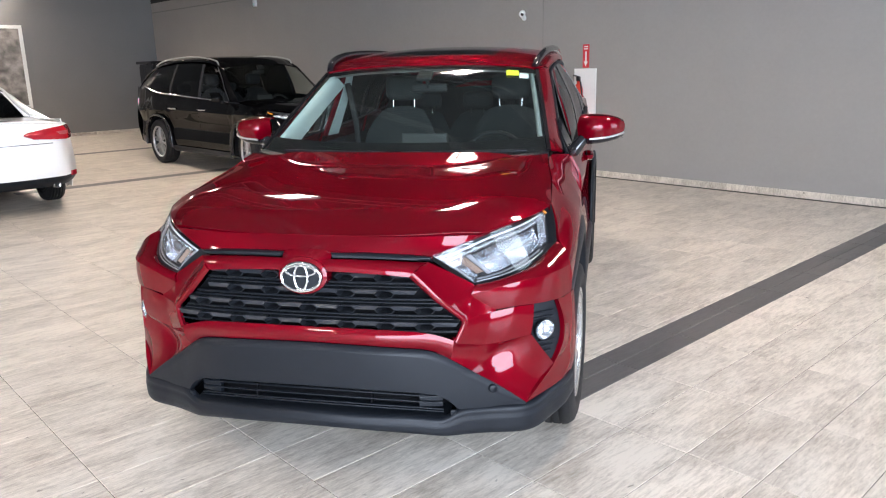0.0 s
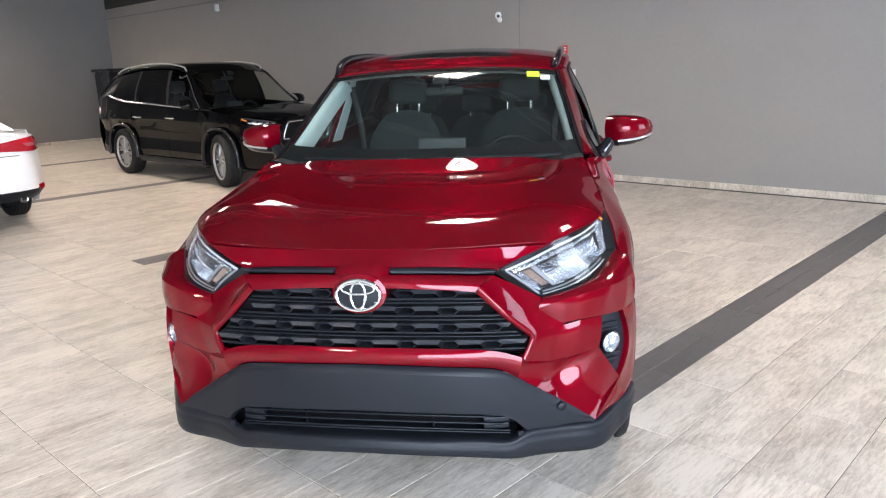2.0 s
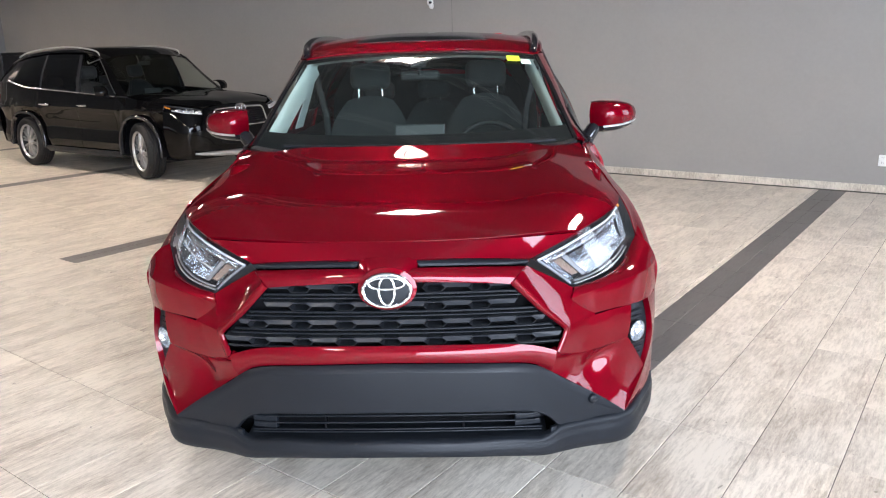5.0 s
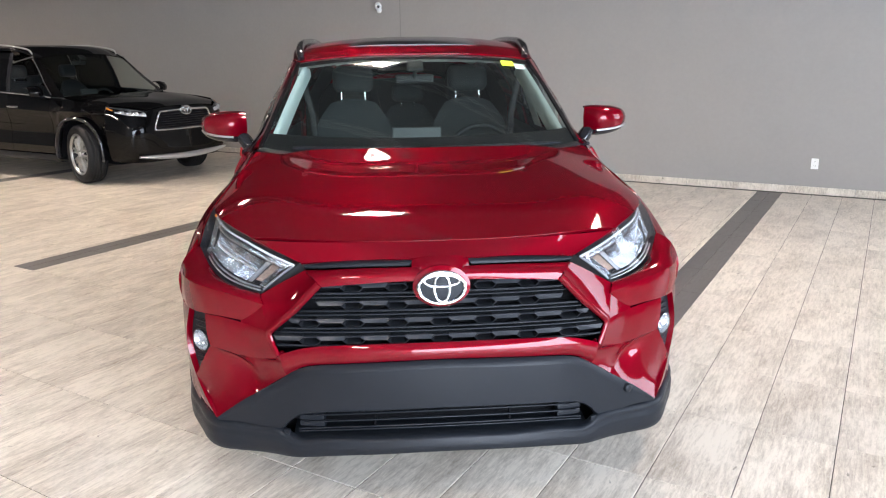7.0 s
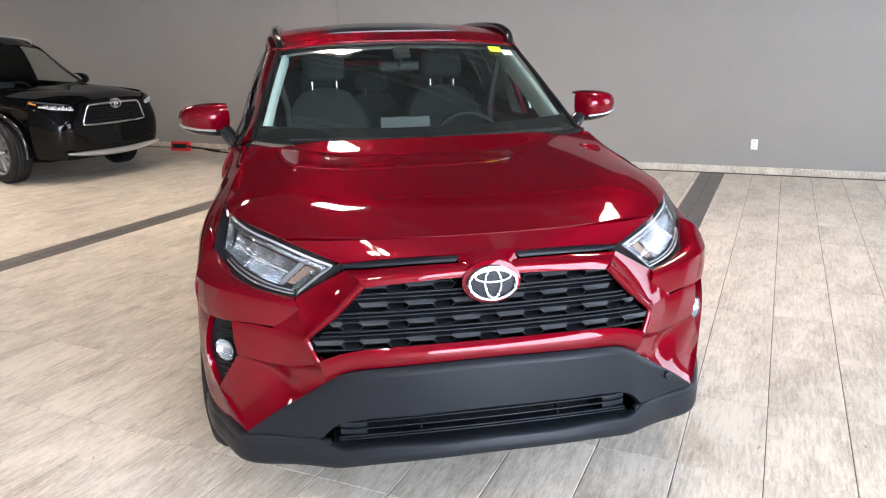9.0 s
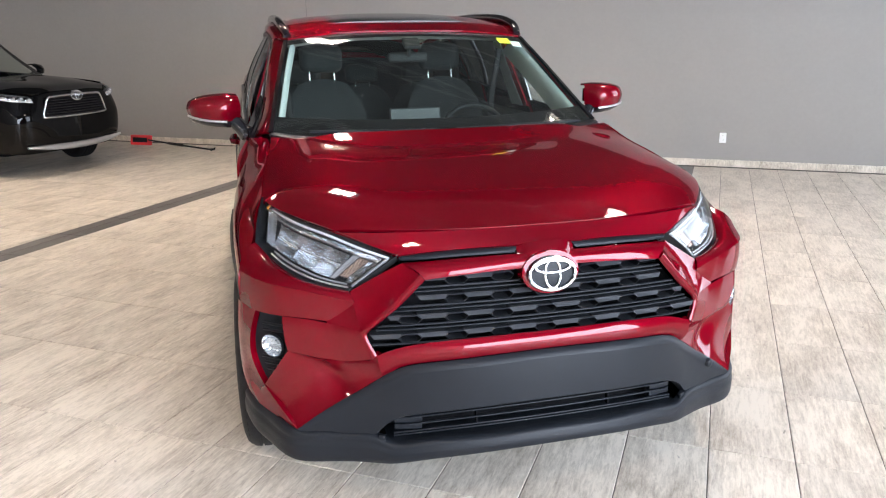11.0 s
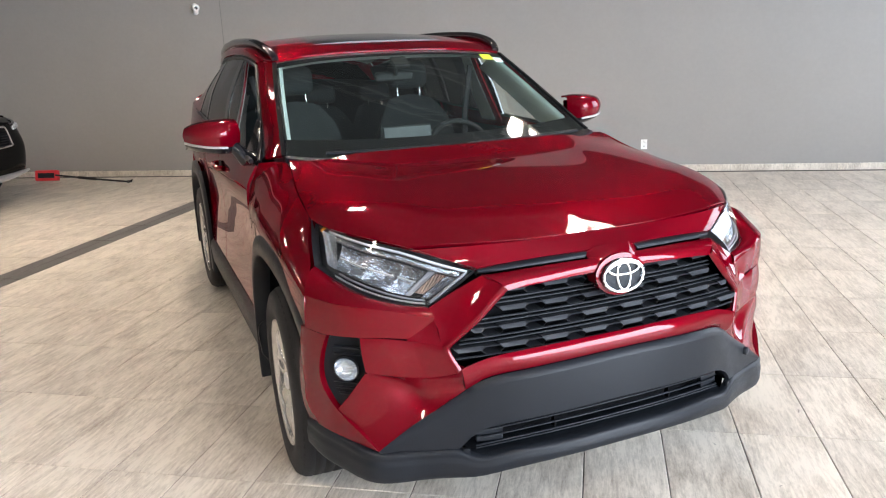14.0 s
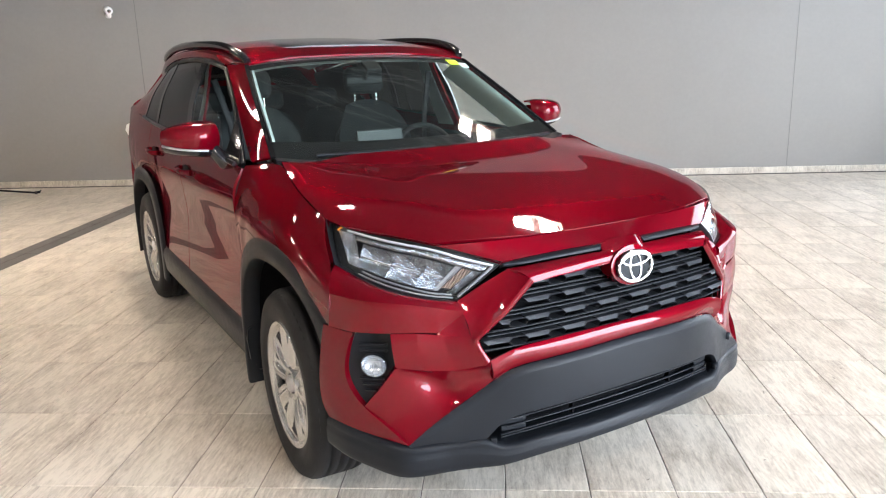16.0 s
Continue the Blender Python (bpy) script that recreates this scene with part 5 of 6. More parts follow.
cabin(suv, 1.15, 1.095, .74, 1.60, SEAT, CABIN, 0.06)
for s in (1, -1):
    inner = [(x - .012, y + .020, z - .012) for x, y, z in ws_edge]
    g = Geo()
    add_sheet(g, surface([inner, [(x - .018, y + .012, z - .008) for x, y, z in inner], [(x - .026, y + .060, z - .030) for x, y, z in inner], [(x - .020, y + .150, z - .066) for x, y, z in inner]], 4, 2, s), (s * 1.5, 1.6, 1.2), 0.01)
    g.object("pillar_lining", PILLAR_TRIM, suv, "pale grey pillar lining")
    g = Geo()
    add_sheet(g, surface([[(.78, 2.36, 1.12), (.70, 2.42, 1.36), (.655, 2.46, 1.53)], [(.77, 2.52, 1.12), (.69, 2.54, 1.36), (.65, 2.56, 1.53)]], 4, 2, s), (s * 1.5, 2.4, 1.2), 0.01)
    g.object("pillar_lining", PILLAR_TRIM, suv, "pale grey pillar lining")
    g = Geo()
    add_sheet(g, surface([[(.792, 2.30, 1.12), (.712, 2.37, 1.36), (.665, 2.42, 1.53)], [(.784, 2.355, 1.12), (.704, 2.415, 1.36), (.658, 2.455, 1.53)]], 4, 2, s), (s * 1.5, 2.4, 1.2), 0.01)
    g.object("door_sash", RED, suv)
    g = Geo()
    tube(g, [(s * .66, 2.44, 1.45), (s * .60, 2.40, 1.2), (s * .58, 2.42, .8)], .02, 6, 0.2)
    g.object("seat_belt", CABIN, suv)
    rows = [[(s * (side_x(y, z) - .06), y, z) for y in np.linspace(1.45, 3.6, 8)] for z in (.55, .8, 1.08)]
    add_sheet(Geo(), np.array(rows), (s * 3, 2.4, .8), 0).object("door_lining", CABIN, suv)


def round_corners(car):
    """Fill the front corners out, bumper, lamps and cladding together."""
    done = set()
    for ob in car.children_recursive:
        if ob.type != "MESH" or ob.data.name in done or ob.parent.name.startswith("wheel"):
            continue
        done.add(ob.data.name)
        out = 0 if ob.name.startswith(("fog_", "bezel_rib")) else .017
        for v in ob.data.vertices:
            x, y, z = v.co
            if abs(x) > .45 and y < .75 and z < .93:
                w = math.exp(-((abs(x) - .80) / .15) ** 2 - ((y - .25) / .15) ** 2) * min(1, (.93 - z) / .10)
                v.co.x += out * w * (1 if x > 0 else -1)
                v.co.y -= .029 * w


round_corners(suv)

# ---- the other cars, built with the same helpers ----


def shell_side(car, name, ys, xs_at, belt_at, low_at, mat, side, levels=(0, .1, .22, .36, .52, .7, .86, 1)):
    """A side panel of a car between the lines ys."""
    rows = []
    for y in ys:
        b, l = belt_at(y), low_at(y)
        rows.append([(xs_at(y, b - (b - l) * q), y, b - (b - l) * q) for q in levels])
    g = Geo()
    add_sheet(g, surface(rows, 3, 3, side), (0, 2.4, .7), 0.012)
    return g.object(name, mat, car)


def opening(y, hubs, r, hub_z, floor_z):
    z = floor_z
    for h in hubs:
        d = abs(y - h) / r
        if d < 1:
            z = max(z, hub_z + r * (1 - d ** 2.4) ** (1 / 2.4))
    return z


def black_suv():
    car = new("suv")
    car.matrix_world = Matrix.Translation((-8.941, 6.315, 0)) @ pose(0, 0, 0, 0, 0, 90.55)
    tagged(car, "glossy black large SUV with chrome trimmed grille and silver multi-spoke wheels", "car")
    hubs, hz = (.98, 3.83), .375

    def belt_b(y):
        return 1.06 + .045 * (y - 1.3) + .05 * max(0, y - 3.7)

    def half(y, z):
        b = belt_b(y)
        plan = float(np.interp(y, (0.25, .45, .7, 1.0, 1.5, 3.0, 3.9, 4.5, 4.8), (.80, .90, .945, .962, .945, .945, .962, .93, .84)))
        return plan - float(np.interp(z, (.25, .42, .62, .80, .92, b), (.055, .02, .045, .035, .0, .06)))

    low = lambda y: opening(y, hubs, .44, hz, .33)
    for s in (1, -1):
        shell_side(car, "fender", (.40, .55, .70, .85, 1.0, 1.15, 1.3, 1.42, 1.52), half, lambda y: belt_b(y) - .02 * max(0, 1.2 - y), low, BLACK_PAINT, s)
        fdoor = shell_side(car, "front_door", (1.526, 1.8, 2.1, 2.45), half, belt_b, low, BLACK_PAINT, s)
        rdoor = shell_side(car, "rear_door", (2.456, 2.8, 3.1, 3.3, 3.45), half, belt_b, low, BLACK_PAINT, s)
        shell_side(car, "quarter_panel", (3.456, 3.6, 3.75, 3.9, 4.05, 4.2, 4.35, 4.55, 4.78), half, belt_b, low, BLACK_PAINT, s)
        for h in hubs:
            arch(car, s, h, .435, .475, .972, -8, 188, GLOSS_BLACK, hz, 2.4, 0.03 if h < 2 else 0)
        wheel(car, (s * .84, hubs[0], hz), s, -13, hz, .235, .26, 10, WHEEL_GREY, "multi")
        wheel(car, (s * .84, hubs[1], hz), s, 0, hz, .235, .26, 10, WHEEL_GREY, "multi")
        for dr, y in ((fdoor, 2.30), (rdoor, 3.25)):
            g = Geo()
            tube(g, [(s * (half(y, .95) + d), y + q, .955) for q, d in ((-.11, .0), (-.08, .03), (.08, .03), (.11, .0))], .013, 8)
            g.object("door_handle", CHROME, dr)
        g = Geo()
        rows = [[(s * x, y, z) for y in np.linspace(1.45, 3.36, 8)] for x, z in ((.93, .345), (.945, .31), (.90, .25), (.8, .24))]
        add_sheet(g, np.array(rows), (0, 2.4, .5), 0)
        g.object("sill_cladding", PLASTIC, car)
        # greenhouse
        top = [(.66, 2.0, 1.52), (.705, 2.35, 1.605), (.715, 2.8, 1.63), (.71, 3.4, 1.625), (.69, 4.0, 1.58), (.64, 4.5, 1.49)]
        ta = np.array(top)

        def line(y_low, y_top):
            t = (float(np.interp(y_top, ta[:, 1], ta[:, 0])), y_top, float(np.interp(y_top, ta[:, 1], ta[:, 2])) - .02)
            b = (half(y_low, belt_b(y_low)) - .008, y_low, belt_b(y_low) + .004)
            return [t, tuple((p + q) / 2 + d for p, q, d in zip(t, b, (.02, 0, 0))), b]
        for name, lines in (("front_door_glass", ((1.62, 2.04), (1.95, 2.2), (2.40, 2.46))), ("rear_door_glass", ((2.50, 2.55), (2.9, 2.9), (3.36, 3.32))), ("quarter_glass", ((3.44, 3.40), (3.8, 3.7), (4.18, 4.0)))):
            g = Geo()
            add_sheet(g, surface([line(*q) for q in lines], 4, 4, s), (0, 2.5, 1.2), 0)
            g.object(name, PRIVACY if name[0] != "f" else SIDE_GLASS, car)
        for a, b in (((2.41, 2.47), (2.49, 2.54)), ((3.37, 3.33), (3.43, 3.39))):
            g = Geo()
            add_sheet(g, surface([line(*a), line(*b)], 4, 2, s) + np.array((s * .003, 0, 0)), (0, 2.5, 1.2), 0.01)
            g.object("pillar_cover", GLOSS_BLACK, car)
        g = Geo()
        tube(g, [(s * (half(y, belt_b(y)) + .002), y, belt_b(y) + .006 + .10 * max(0, y - 3.75) ** 1.3) for y in np.linspace(1.5, 4.25, 20)], .010, 6)
        g.object("belt_moulding", CHROME, car, "chrome window trim")
        g = Geo()
        q_rows = [line(4.18, 4.0), [(.67, 4.3, 1.52), (.78, 4.42, 1.36), (.87, 4.52, 1.2)], [(.60, 4.52, 1.46), (.72, 4.68, 1.34), (.80, 4.76, 1.2)]]
        add_sheet(g, surface(q_rows, 4, 4, s), (0, 2.5, 1.0), 0.01)
        g.object("rear_pillar", BLACK_PAINT, car)
        edge = [(.80, 1.36, 1.075), (.745, 1.62, 1.24), (.70, 1.82, 1.38), (.655, 2.02, 1.52)]
        outer = [(.862, 1.52, 1.085), (.80, 1.74, 1.24), (.745, 1.90, 1.38), (.70, 2.08, 1.53)]
        g = Geo()
        add_sheet(g, surface([edge, between(edge, outer, .5, (.01, -.005, .01)), outer], 4, 4, s), (0, 2.5, 1.0), 0.01)
        g.object("front_pillar", BLACK_PAINT, car)
        g = Geo()
        tube(g, [(s * (x + .008), y - .004, z + .010) for x, y, z in spline(outer, 3)], .008, 6)
        g.object("pillar_trim", CHROME, car)
        g = Geo()
        re = [(.655, 2.02, 1.525), (.675, 2.4, 1.64), (.68, 2.8, 1.665), (.675, 3.4, 1.66), (.65, 4.0, 1.62), (.60, 4.52, 1.53)]
        add_sheet(g, surface([re, between(re, top, .5, (.012, 0, .01)), top], 4, 4, s), (0, 2.5, 1.0), 0.01)
        g.object("side_rail_panel", BLACK_PAINT, car)
        g = Geo()
        tube(g, spline([(s * .655, 2.15, 1.58), (s * .665, 2.25, 1.640), (s * .675, 2.8, 1.698), (s * .67, 3.4, 1.694), (s * .655, 4.0, 1.650), (s * .63, 4.3, 1.59)], 6), .010, 8)
        g.object("roof_rail", SATIN, car, "satin silver roof rail")
        # lamps
        g = Geo()
        add_sheet(g, surface([[(.54, .07, .915), (.72, .17, .95), (.87, .42, .985)], [(.56, .06, .855), (.74, .16, .875), (.895, .42, .93)]], 5, 3, s), (0, 2, .9), 0.02)
        hl = g.object("headlamp", LAMP_DARK, car, "slim clear headlamp")
        for (x, y, z), r in (((.60, .075, .882), .026), ((.67, .11, .893), .026), ((.735, .155, .905), .022), ((.795, .215, .918), .02)):
            g = Geo()
            disc(g, s * x, z, r * 1.5, r, y - .008, .006, 16, 3)
            g.object("reflector", REFLECTOR, hl)
        g = Geo()
        tube(g, [(s * .878, .400, .966), (s * .868, .365, .952), (s * .85, .325, .942)], .010, 6)
        g.object("side_marker", AMBER, hl)
        g = Geo()
        add_sheet(g, surface([[(.54, .066, .915), (.72, .166, .95), (.872, .416, .985)], [(.56, .052, .855), (.74, .152, .875), (.898, .416, .93)]], 5, 3, s), (0, 2, .9), 0)
        g.object("lamp_glass", LENS, hl)
        g = Geo()
        tube(g, [(s * .57, .046, .862), (s * .66, .092, .874), (s * .76, .158, .885), (s * .85, .290, .918)], .009, 6)
        g.object("light_strip", DRL, hl)
        g = Geo()
        disc(g, s * .74, .56, .04, .035, .16, .012, 20, 3)
        g.object("fog_lamp", REFLECTOR, car)
        g = Geo()
        cap = [[(.93, 1.60, 1.09), (1.0, 1.58, 1.085), (1.09, 1.64, 1.09)], [(.93, 1.60, 1.15), (1.0, 1.57, 1.15), (1.10, 1.64, 1.14)], [(.93, 1.68, 1.20), (1.0, 1.67, 1.205), (1.085, 1.68, 1.19)], [(.93, 1.76, 1.20), (1.0, 1.76, 1.205), (1.085, 1.76, 1.19)]]
        add_sheet(g, surface(cap, 4, 4, s), (s, 1.75, 1.14), 0.01)
        mir = g.object("door_mirror", BLACK_PAINT, car)
        tube(Geo(), [(s * .87, 1.68, 1.06), (s * .95, 1.67, 1.10)], .025, 8).object("mirror_arm", GLOSS_BLACK, mir)
        g = Geo()
        add_sheet(g, surface([[(.62, 4.86, 1.08), (.80, 4.80, 1.08), (.885, 4.62, 1.08)], [(.62, 4.87, .97), (.80, 4.81, .97), (.895, 4.62, .98)]], 4, 3, s), (0, 3, 1), 0.02)
        g.object("tail_lamp", TAIL_RED, car)
    hood_b = [[(0, .03, .965), (.3, .05, .965), (.54, .08, .945)], [(0, .25, 1.02), (.36, .28, 1.02), (.74, .30, .985)], [(0, .6, 1.055), (.4, .62, 1.06), (.86, .62, 1.01)], [(0, 1.0, 1.08), (.44, 1.0, 1.09), (.85, 1.02, 1.05)], [(0, 1.22, 1.09), (.44, 1.26, 1.10), (.80, 1.36, 1.078)]]
    panel("hood", full([hood_b]), BLACK_PAINT, car, (0, 2, .6), 1, "", 0.02)
    face = [[(0, .03, .955), (.3, .05, .955), (.54, .072, .92), (.72, .16, .93), (.87, .40, .97)], [(0, .0, .84), (.3, .02, .84), (.56, .055, .84), (.75, .155, .85), (.905, .41, .90)],
            [(0, -.02, .66), (.3, .0, .66), (.58, .020, .68), (.77, .11, .68), (.93, .40, .70)], [(0, -.03, .50), (.3, -.01, .50), (.60, .035, .50), (.80, .15, .50), (.90, .42, .50)], [(0, -.02, .36), (.3, .0, .36), (.58, .06, .36), (.76, .16, .36), (.88, .42, .36)], [(0, .10, .27), (.3, .11, .27), (.56, .15, .27), (.72, .22, .28), (.84, .42, .30)]]
    panel("front_bumper", full([face]), BLACK_PAINT, car, (0, 2, .6), 1, "", 0.02)
    # grille with its chrome surround
    ring = [(0, .918), (.30, .912), (.385, .900), (.425, .840), (.470, .715), (.445, .680), (0, .672)]
    loop = [(x, -.022 + .18 * x * x, z) for x, z in ring]
    g = Geo()
    add_sheet(g, surface([fullrow([(x, y + .004, z) for x, y, z in loop[:4]]), fullrow([(0, -.022, .672), (.28, -.012, .674), (.40, .006, .678), (.465, .018, .70)])], 4, 5), (0, 2, .7), 0)
    gr = g.object("grille", VOID, car, "black mesh grille")
    tube(Geo(), spline(fullrow(loop), 4), .013, 8).object("grille_surround", CHROME, gr, "chrome grille frame")
    for z in np.linspace(.690, .895, 8):
        w = float(np.interp(z, (.672, .70, .84, .90), (.44, .46, .42, .385)))
        tube(Geo(), [(x, -.024 + .18 * x * x, z) for x in np.linspace(-w, w, 9)], .006, 4).object("slat", GLOSS_BLACK, gr)
    bd = disc(Geo(), 0, .905, .085, .056, -.026, .004, 30).object("badge", GLOSS_BLACK, gr)
    for cx, cz, rx, rz, r in ((0, .905, .083, .054, .007), (0, .905, .022, .048, .006), (0, .930, .052, .020, .006)):
        tube(Geo(), oval(cx, cz, rx, rz, -.034, 32), r, 6, 1, False).object("badge_ring", CHROME, bd)
    g = Geo()
    tube(g, [(x, -.030 + .17 * x * x, .325 + .07 * x * x) for x in np.linspace(-.72, .72, 17)], [.042 - .028 * abs(x) ** 3 / .37 for x in np.linspace(-.72, .72, 17)], 8, 0.9)
    g.object("skid_plate", SATIN, car, "silver skid strip under the bumper")
    mids = [(0, 1.26, 1.085), (0, 1.52, 1.27), (0, 1.78, 1.43), (0, 2.05, 1.575)]
    edges = [(.80, 1.36, 1.075), (.745, 1.62, 1.24), (.70, 1.82, 1.38), (.655, 2.02, 1.52)]
    panel("windscreen", full([[screen_row(m, e) for m, e in zip(mids, edges)]]), DARK_SCREEN, car, (0, 3, .8), 1, "", 0)
    rm = [(0, 2.055, 1.58), (0, 2.4, 1.675), (0, 2.8, 1.70), (0, 3.4, 1.70), (0, 4.0, 1.665), (0, 4.55, 1.59)]
    re = [(.655, 2.02, 1.525), (.675, 2.4, 1.64), (.68, 2.8, 1.665), (.675, 3.4, 1.66), (.65, 4.0, 1.62), (.60, 4.52, 1.53)]
    panel("roof", full([[roof_row(m, e) for m, e in zip(rm, re)]]), BLACK_PAINT, car, (0, 3, .8))
    tail_b = [[(0, 4.55, 1.59), (.3, 4.54, 1.58), (.60, 4.52, 1.53)], [(0, 4.75, 1.36), (.4, 4.74, 1.35), (.76, 4.68, 1.31)], [(0, 4.85, 1.10), (.5, 4.84, 1.10), (.82, 4.76, 1.12)], [(0, 4.90, .80), (.5, 4.88, .80), (.86, 4.76, .80)], [(0, 4.94, .60), (.5, 4.92, .60), (.86, 4.77, .60)], [(0, 4.86, .33), (.5, 4.85, .33), (.84, 4.72, .34)]]
    panel("tailgate", full([tail_b]), BLACK_PAINT, car, (0, 3, .8), 1, "", 0.02)
    cabin(car, 1.30, 1.05, .78, 1.64, CABIN, CABIN, 0.06)
    g = Geo()
    box(g, (0, 2.5, .28), (1.5, 4.2, .06), 0.02)
    g.object("underbody", VOID, car)
    g = Geo()
    box(g, (0, 1.25, .70), (1.3, .06, .6), 0.02)
    g.object("bulkhead", VOID, car)
    proportion(car, lambda y: .98 - (.98 - y) * .94 if y < .98 else y + .10 * max(0, y - 2.4), lambda z: .95 + (z - .95) * 1.09 if z > .95 else z)


def proportion(car, along, up):
    """Shift the parts of a car along its length and height; wheels keep their shape."""
    for ob in list(car.children):
        if ob.name.startswith("wheel") and ob.type == "EMPTY":
            ob.location.y = along(ob.location.y)
            continue
        for part in [ob] + list(ob.children_recursive):
            if part.type == "MESH":
                for v in part.data.vertices:
                    v.co.y, v.co.z = along(v.co.y), up(v.co.z)


def white_sedan():
    car = new("sedan")
    car.matrix_world = Matrix.Translation((-14.06, 1.945, 0)) @ pose(0, 0, 0, 0, 0, -89.45)
    tagged(car, "glossy white sedan with red tail lamps and dark diffuser", "car")
    hubs, hz, L = (.96, 3.78), .335, 4.88

    def belt_w(y):
        return .93 + .035 * (y - 1.2)

    def half(y, z):
        plan = float(np.interp(y, (0.2, .5, .9, 1.5, 3.2, 3.9, 4.3, 4.6, 4.75), (.74, .86, .91, .905, .905, .918, .90, .87, .83)))
        return plan - float(np.interp(z, (.22, .4, .6, .78, belt_w(y)), (.05, .01, .02, .0, .07)))

    low = lambda y: opening(y, hubs, .385, hz, .25)
    for s in (1, -1):
        shell_side(car, "fender", (.25, .45, .65, .8, .95, 1.1, 1.25, 1.4), half, belt_w, low, WHITE_PAINT, s)
        shell_side(car, "front_door", (1.406, 1.7, 2.0, 2.35), half, belt_w, low, WHITE_PAINT, s)
        shell_side(car, "rear_door", (2.356, 2.7, 3.0, 3.25, 3.4), half, belt_w, low, WHITE_PAINT, s)
        shell_side(car, "quarter_panel", (3.406, 3.55, 3.7, 3.85, 4.0, 4.2, 4.4, 4.545), half, belt_w, low, WHITE_PAINT, s)
        for h in hubs:
            wheel(car, (s * .80, h, hz), s, 0, hz, .215, .215, 5, SILVER, "split")
            g = Geo()
            lathe(g, [(0, .385), (-.3, .385), (-.3, .02)], 40, (0, h, hz))
            g.v = [(s * (.86 + q[0]), q[1], q[2]) for q in g.v]
            keep = [min(g.v[i][2] for i in face) > .26 for face in g.f]
            g.f, g.s = [q for q, k in zip(g.f, keep) if k], [q for q, k in zip(g.s, keep) if k]
            g.object("wheel_well", VOID, car)
        top = [(.56, 1.9, 1.30), (.60, 2.3, 1.39), (.60, 2.8, 1.40), (.57, 3.3, 1.35), (.56, 3.7, 1.22), (.62, 4.1, 1.07)]
        base = [(half(y, belt_w(y)) - .01, y, belt_w(y)) for y in (1.4, 2.1, 2.7, 3.3, 3.8, 4.15)]
        g = Geo()
        add_sheet(g, surface([top, between(top, base, .5, (.015, 0, 0)), base], 4, 4, s), (0, 2.7, .9), 0)
        g.object("side_glass", PRIVACY, car)
        g = Geo()
        add_sheet(g, surface([[(.50, 3.42, 1.345), (.52, 3.72, 1.225), (.55, 4.05, 1.075)], [(.585, 3.38, 1.34), (.60, 3.75, 1.21), (.66, 4.12, 1.06)], [(.72, 3.55, 1.19), (.76, 3.9, 1.11), (.80, 4.18, 1.03)]], 4, 4, s), (0, 2.7, .9), 0.01)
        g.object("rear_pillar", WHITE_PAINT, car)
        g = Geo()
        tube(g, spline([(s * .49, 1.95, 1.33), (s * .585, 2.3, 1.41), (s * .585, 2.8, 1.42), (s * .56, 3.3, 1.365), (s * .56, 3.75, 1.22), (s * .62, 4.1, 1.075)], 4), .018, 8)
        g.object("side_rail_panel", WHITE_PAINT, car)
        g = Geo()
        add_sheet(g, surface([[(.36, L - .052, .925), (.58, L - .088, .958), (.75, L - .18, .975), (.868, L - .36, .982)], [(.31, L - .035, .895), (.58, L - .065, .90), (.78, L - .15, .905), (.890, L - .34, .915)], [(.42, L - .038, .850), (.60, L - .068, .835), (.78, L - .15, .825), (.892, L - .33, .835)]], 4, 4, s), (0, 3.5, .9), 0.02)
        g = g.object("tail_lamp", TAIL_RED, car, "red and clear tail lamp")
        q = Geo()
        add_sheet(q, surface([[(.66, L - .072, .92), (.79, L - .145, .925), (.872, L - .30, .93)], [(.70, L - .085, .885), (.79, L - .136, .885), (.884, L - .30, .89)]], 4, 3, s), (0, 3.5, .9), 0.004)
        q.object("clear_lens", PINK_LENS, g)
        q = Geo()
        box(q, (s * .822, L - .186, .43), (.13, .02, .055), 0.006, pose(0, 0, 0, 0, 0, -s * 50))
        q.object("reflector", TAIL_RED, car)
        q = Geo()
        m = Matrix.Translation((s * .60, L - .10, .315)) @ pose(0, 0, 0, 0, 0, 90)
        lathe(q, [(-.10, .034), (.0, .038), (.006, .034), (-.08, .030)], 24)
        q.v = [tuple(m @ Vector(v)) for v in q.v]
        q.object("exhaust_tip", CHROME, car)
        q = Geo()
        tube(q, [(s * .89, 1.75, .96), (s * 1.02, 1.72, .99), (s * 1.04, 1.78, 1.0)], [.03, .06, .04], 8)
        q.object("door_mirror", WHITE_PAINT, car)
        q = Geo()
        add_sheet(q, surface([[(.50, .06, .72), (.70, .22, .76), (.84, .5, .80)], [(.52, .04, .66), (.72, .2, .69), (.86, .5, .73)]], 4, 3, s), (0, 2, .7), 0.02)
        q.object("headlamp", REFLECTOR, car)
    trunk = [[(0, 4.14, 1.065), (.3, 4.13, 1.065), (.56, 4.10, 1.06), (.70, 4.12, 1.045)], [(0, 4.5, 1.055), (.3, 4.48, 1.055), (.60, 4.42, 1.045), (.80, 4.38, 1.02)], [(0, 4.76, 1.055), (.3, 4.74, 1.05), (.62, 4.64, 1.03), (.84, 4.50, 1.0)], [(0, L - .085, 1.04), (.3, L - .10, 1.035), (.62, L - .19, 1.01), (.86, L - .34, .985)]]
    panel("boot_lid", full([trunk]), WHITE_PAINT, car, (0, 3.5, .6), 1, "", 0.01)
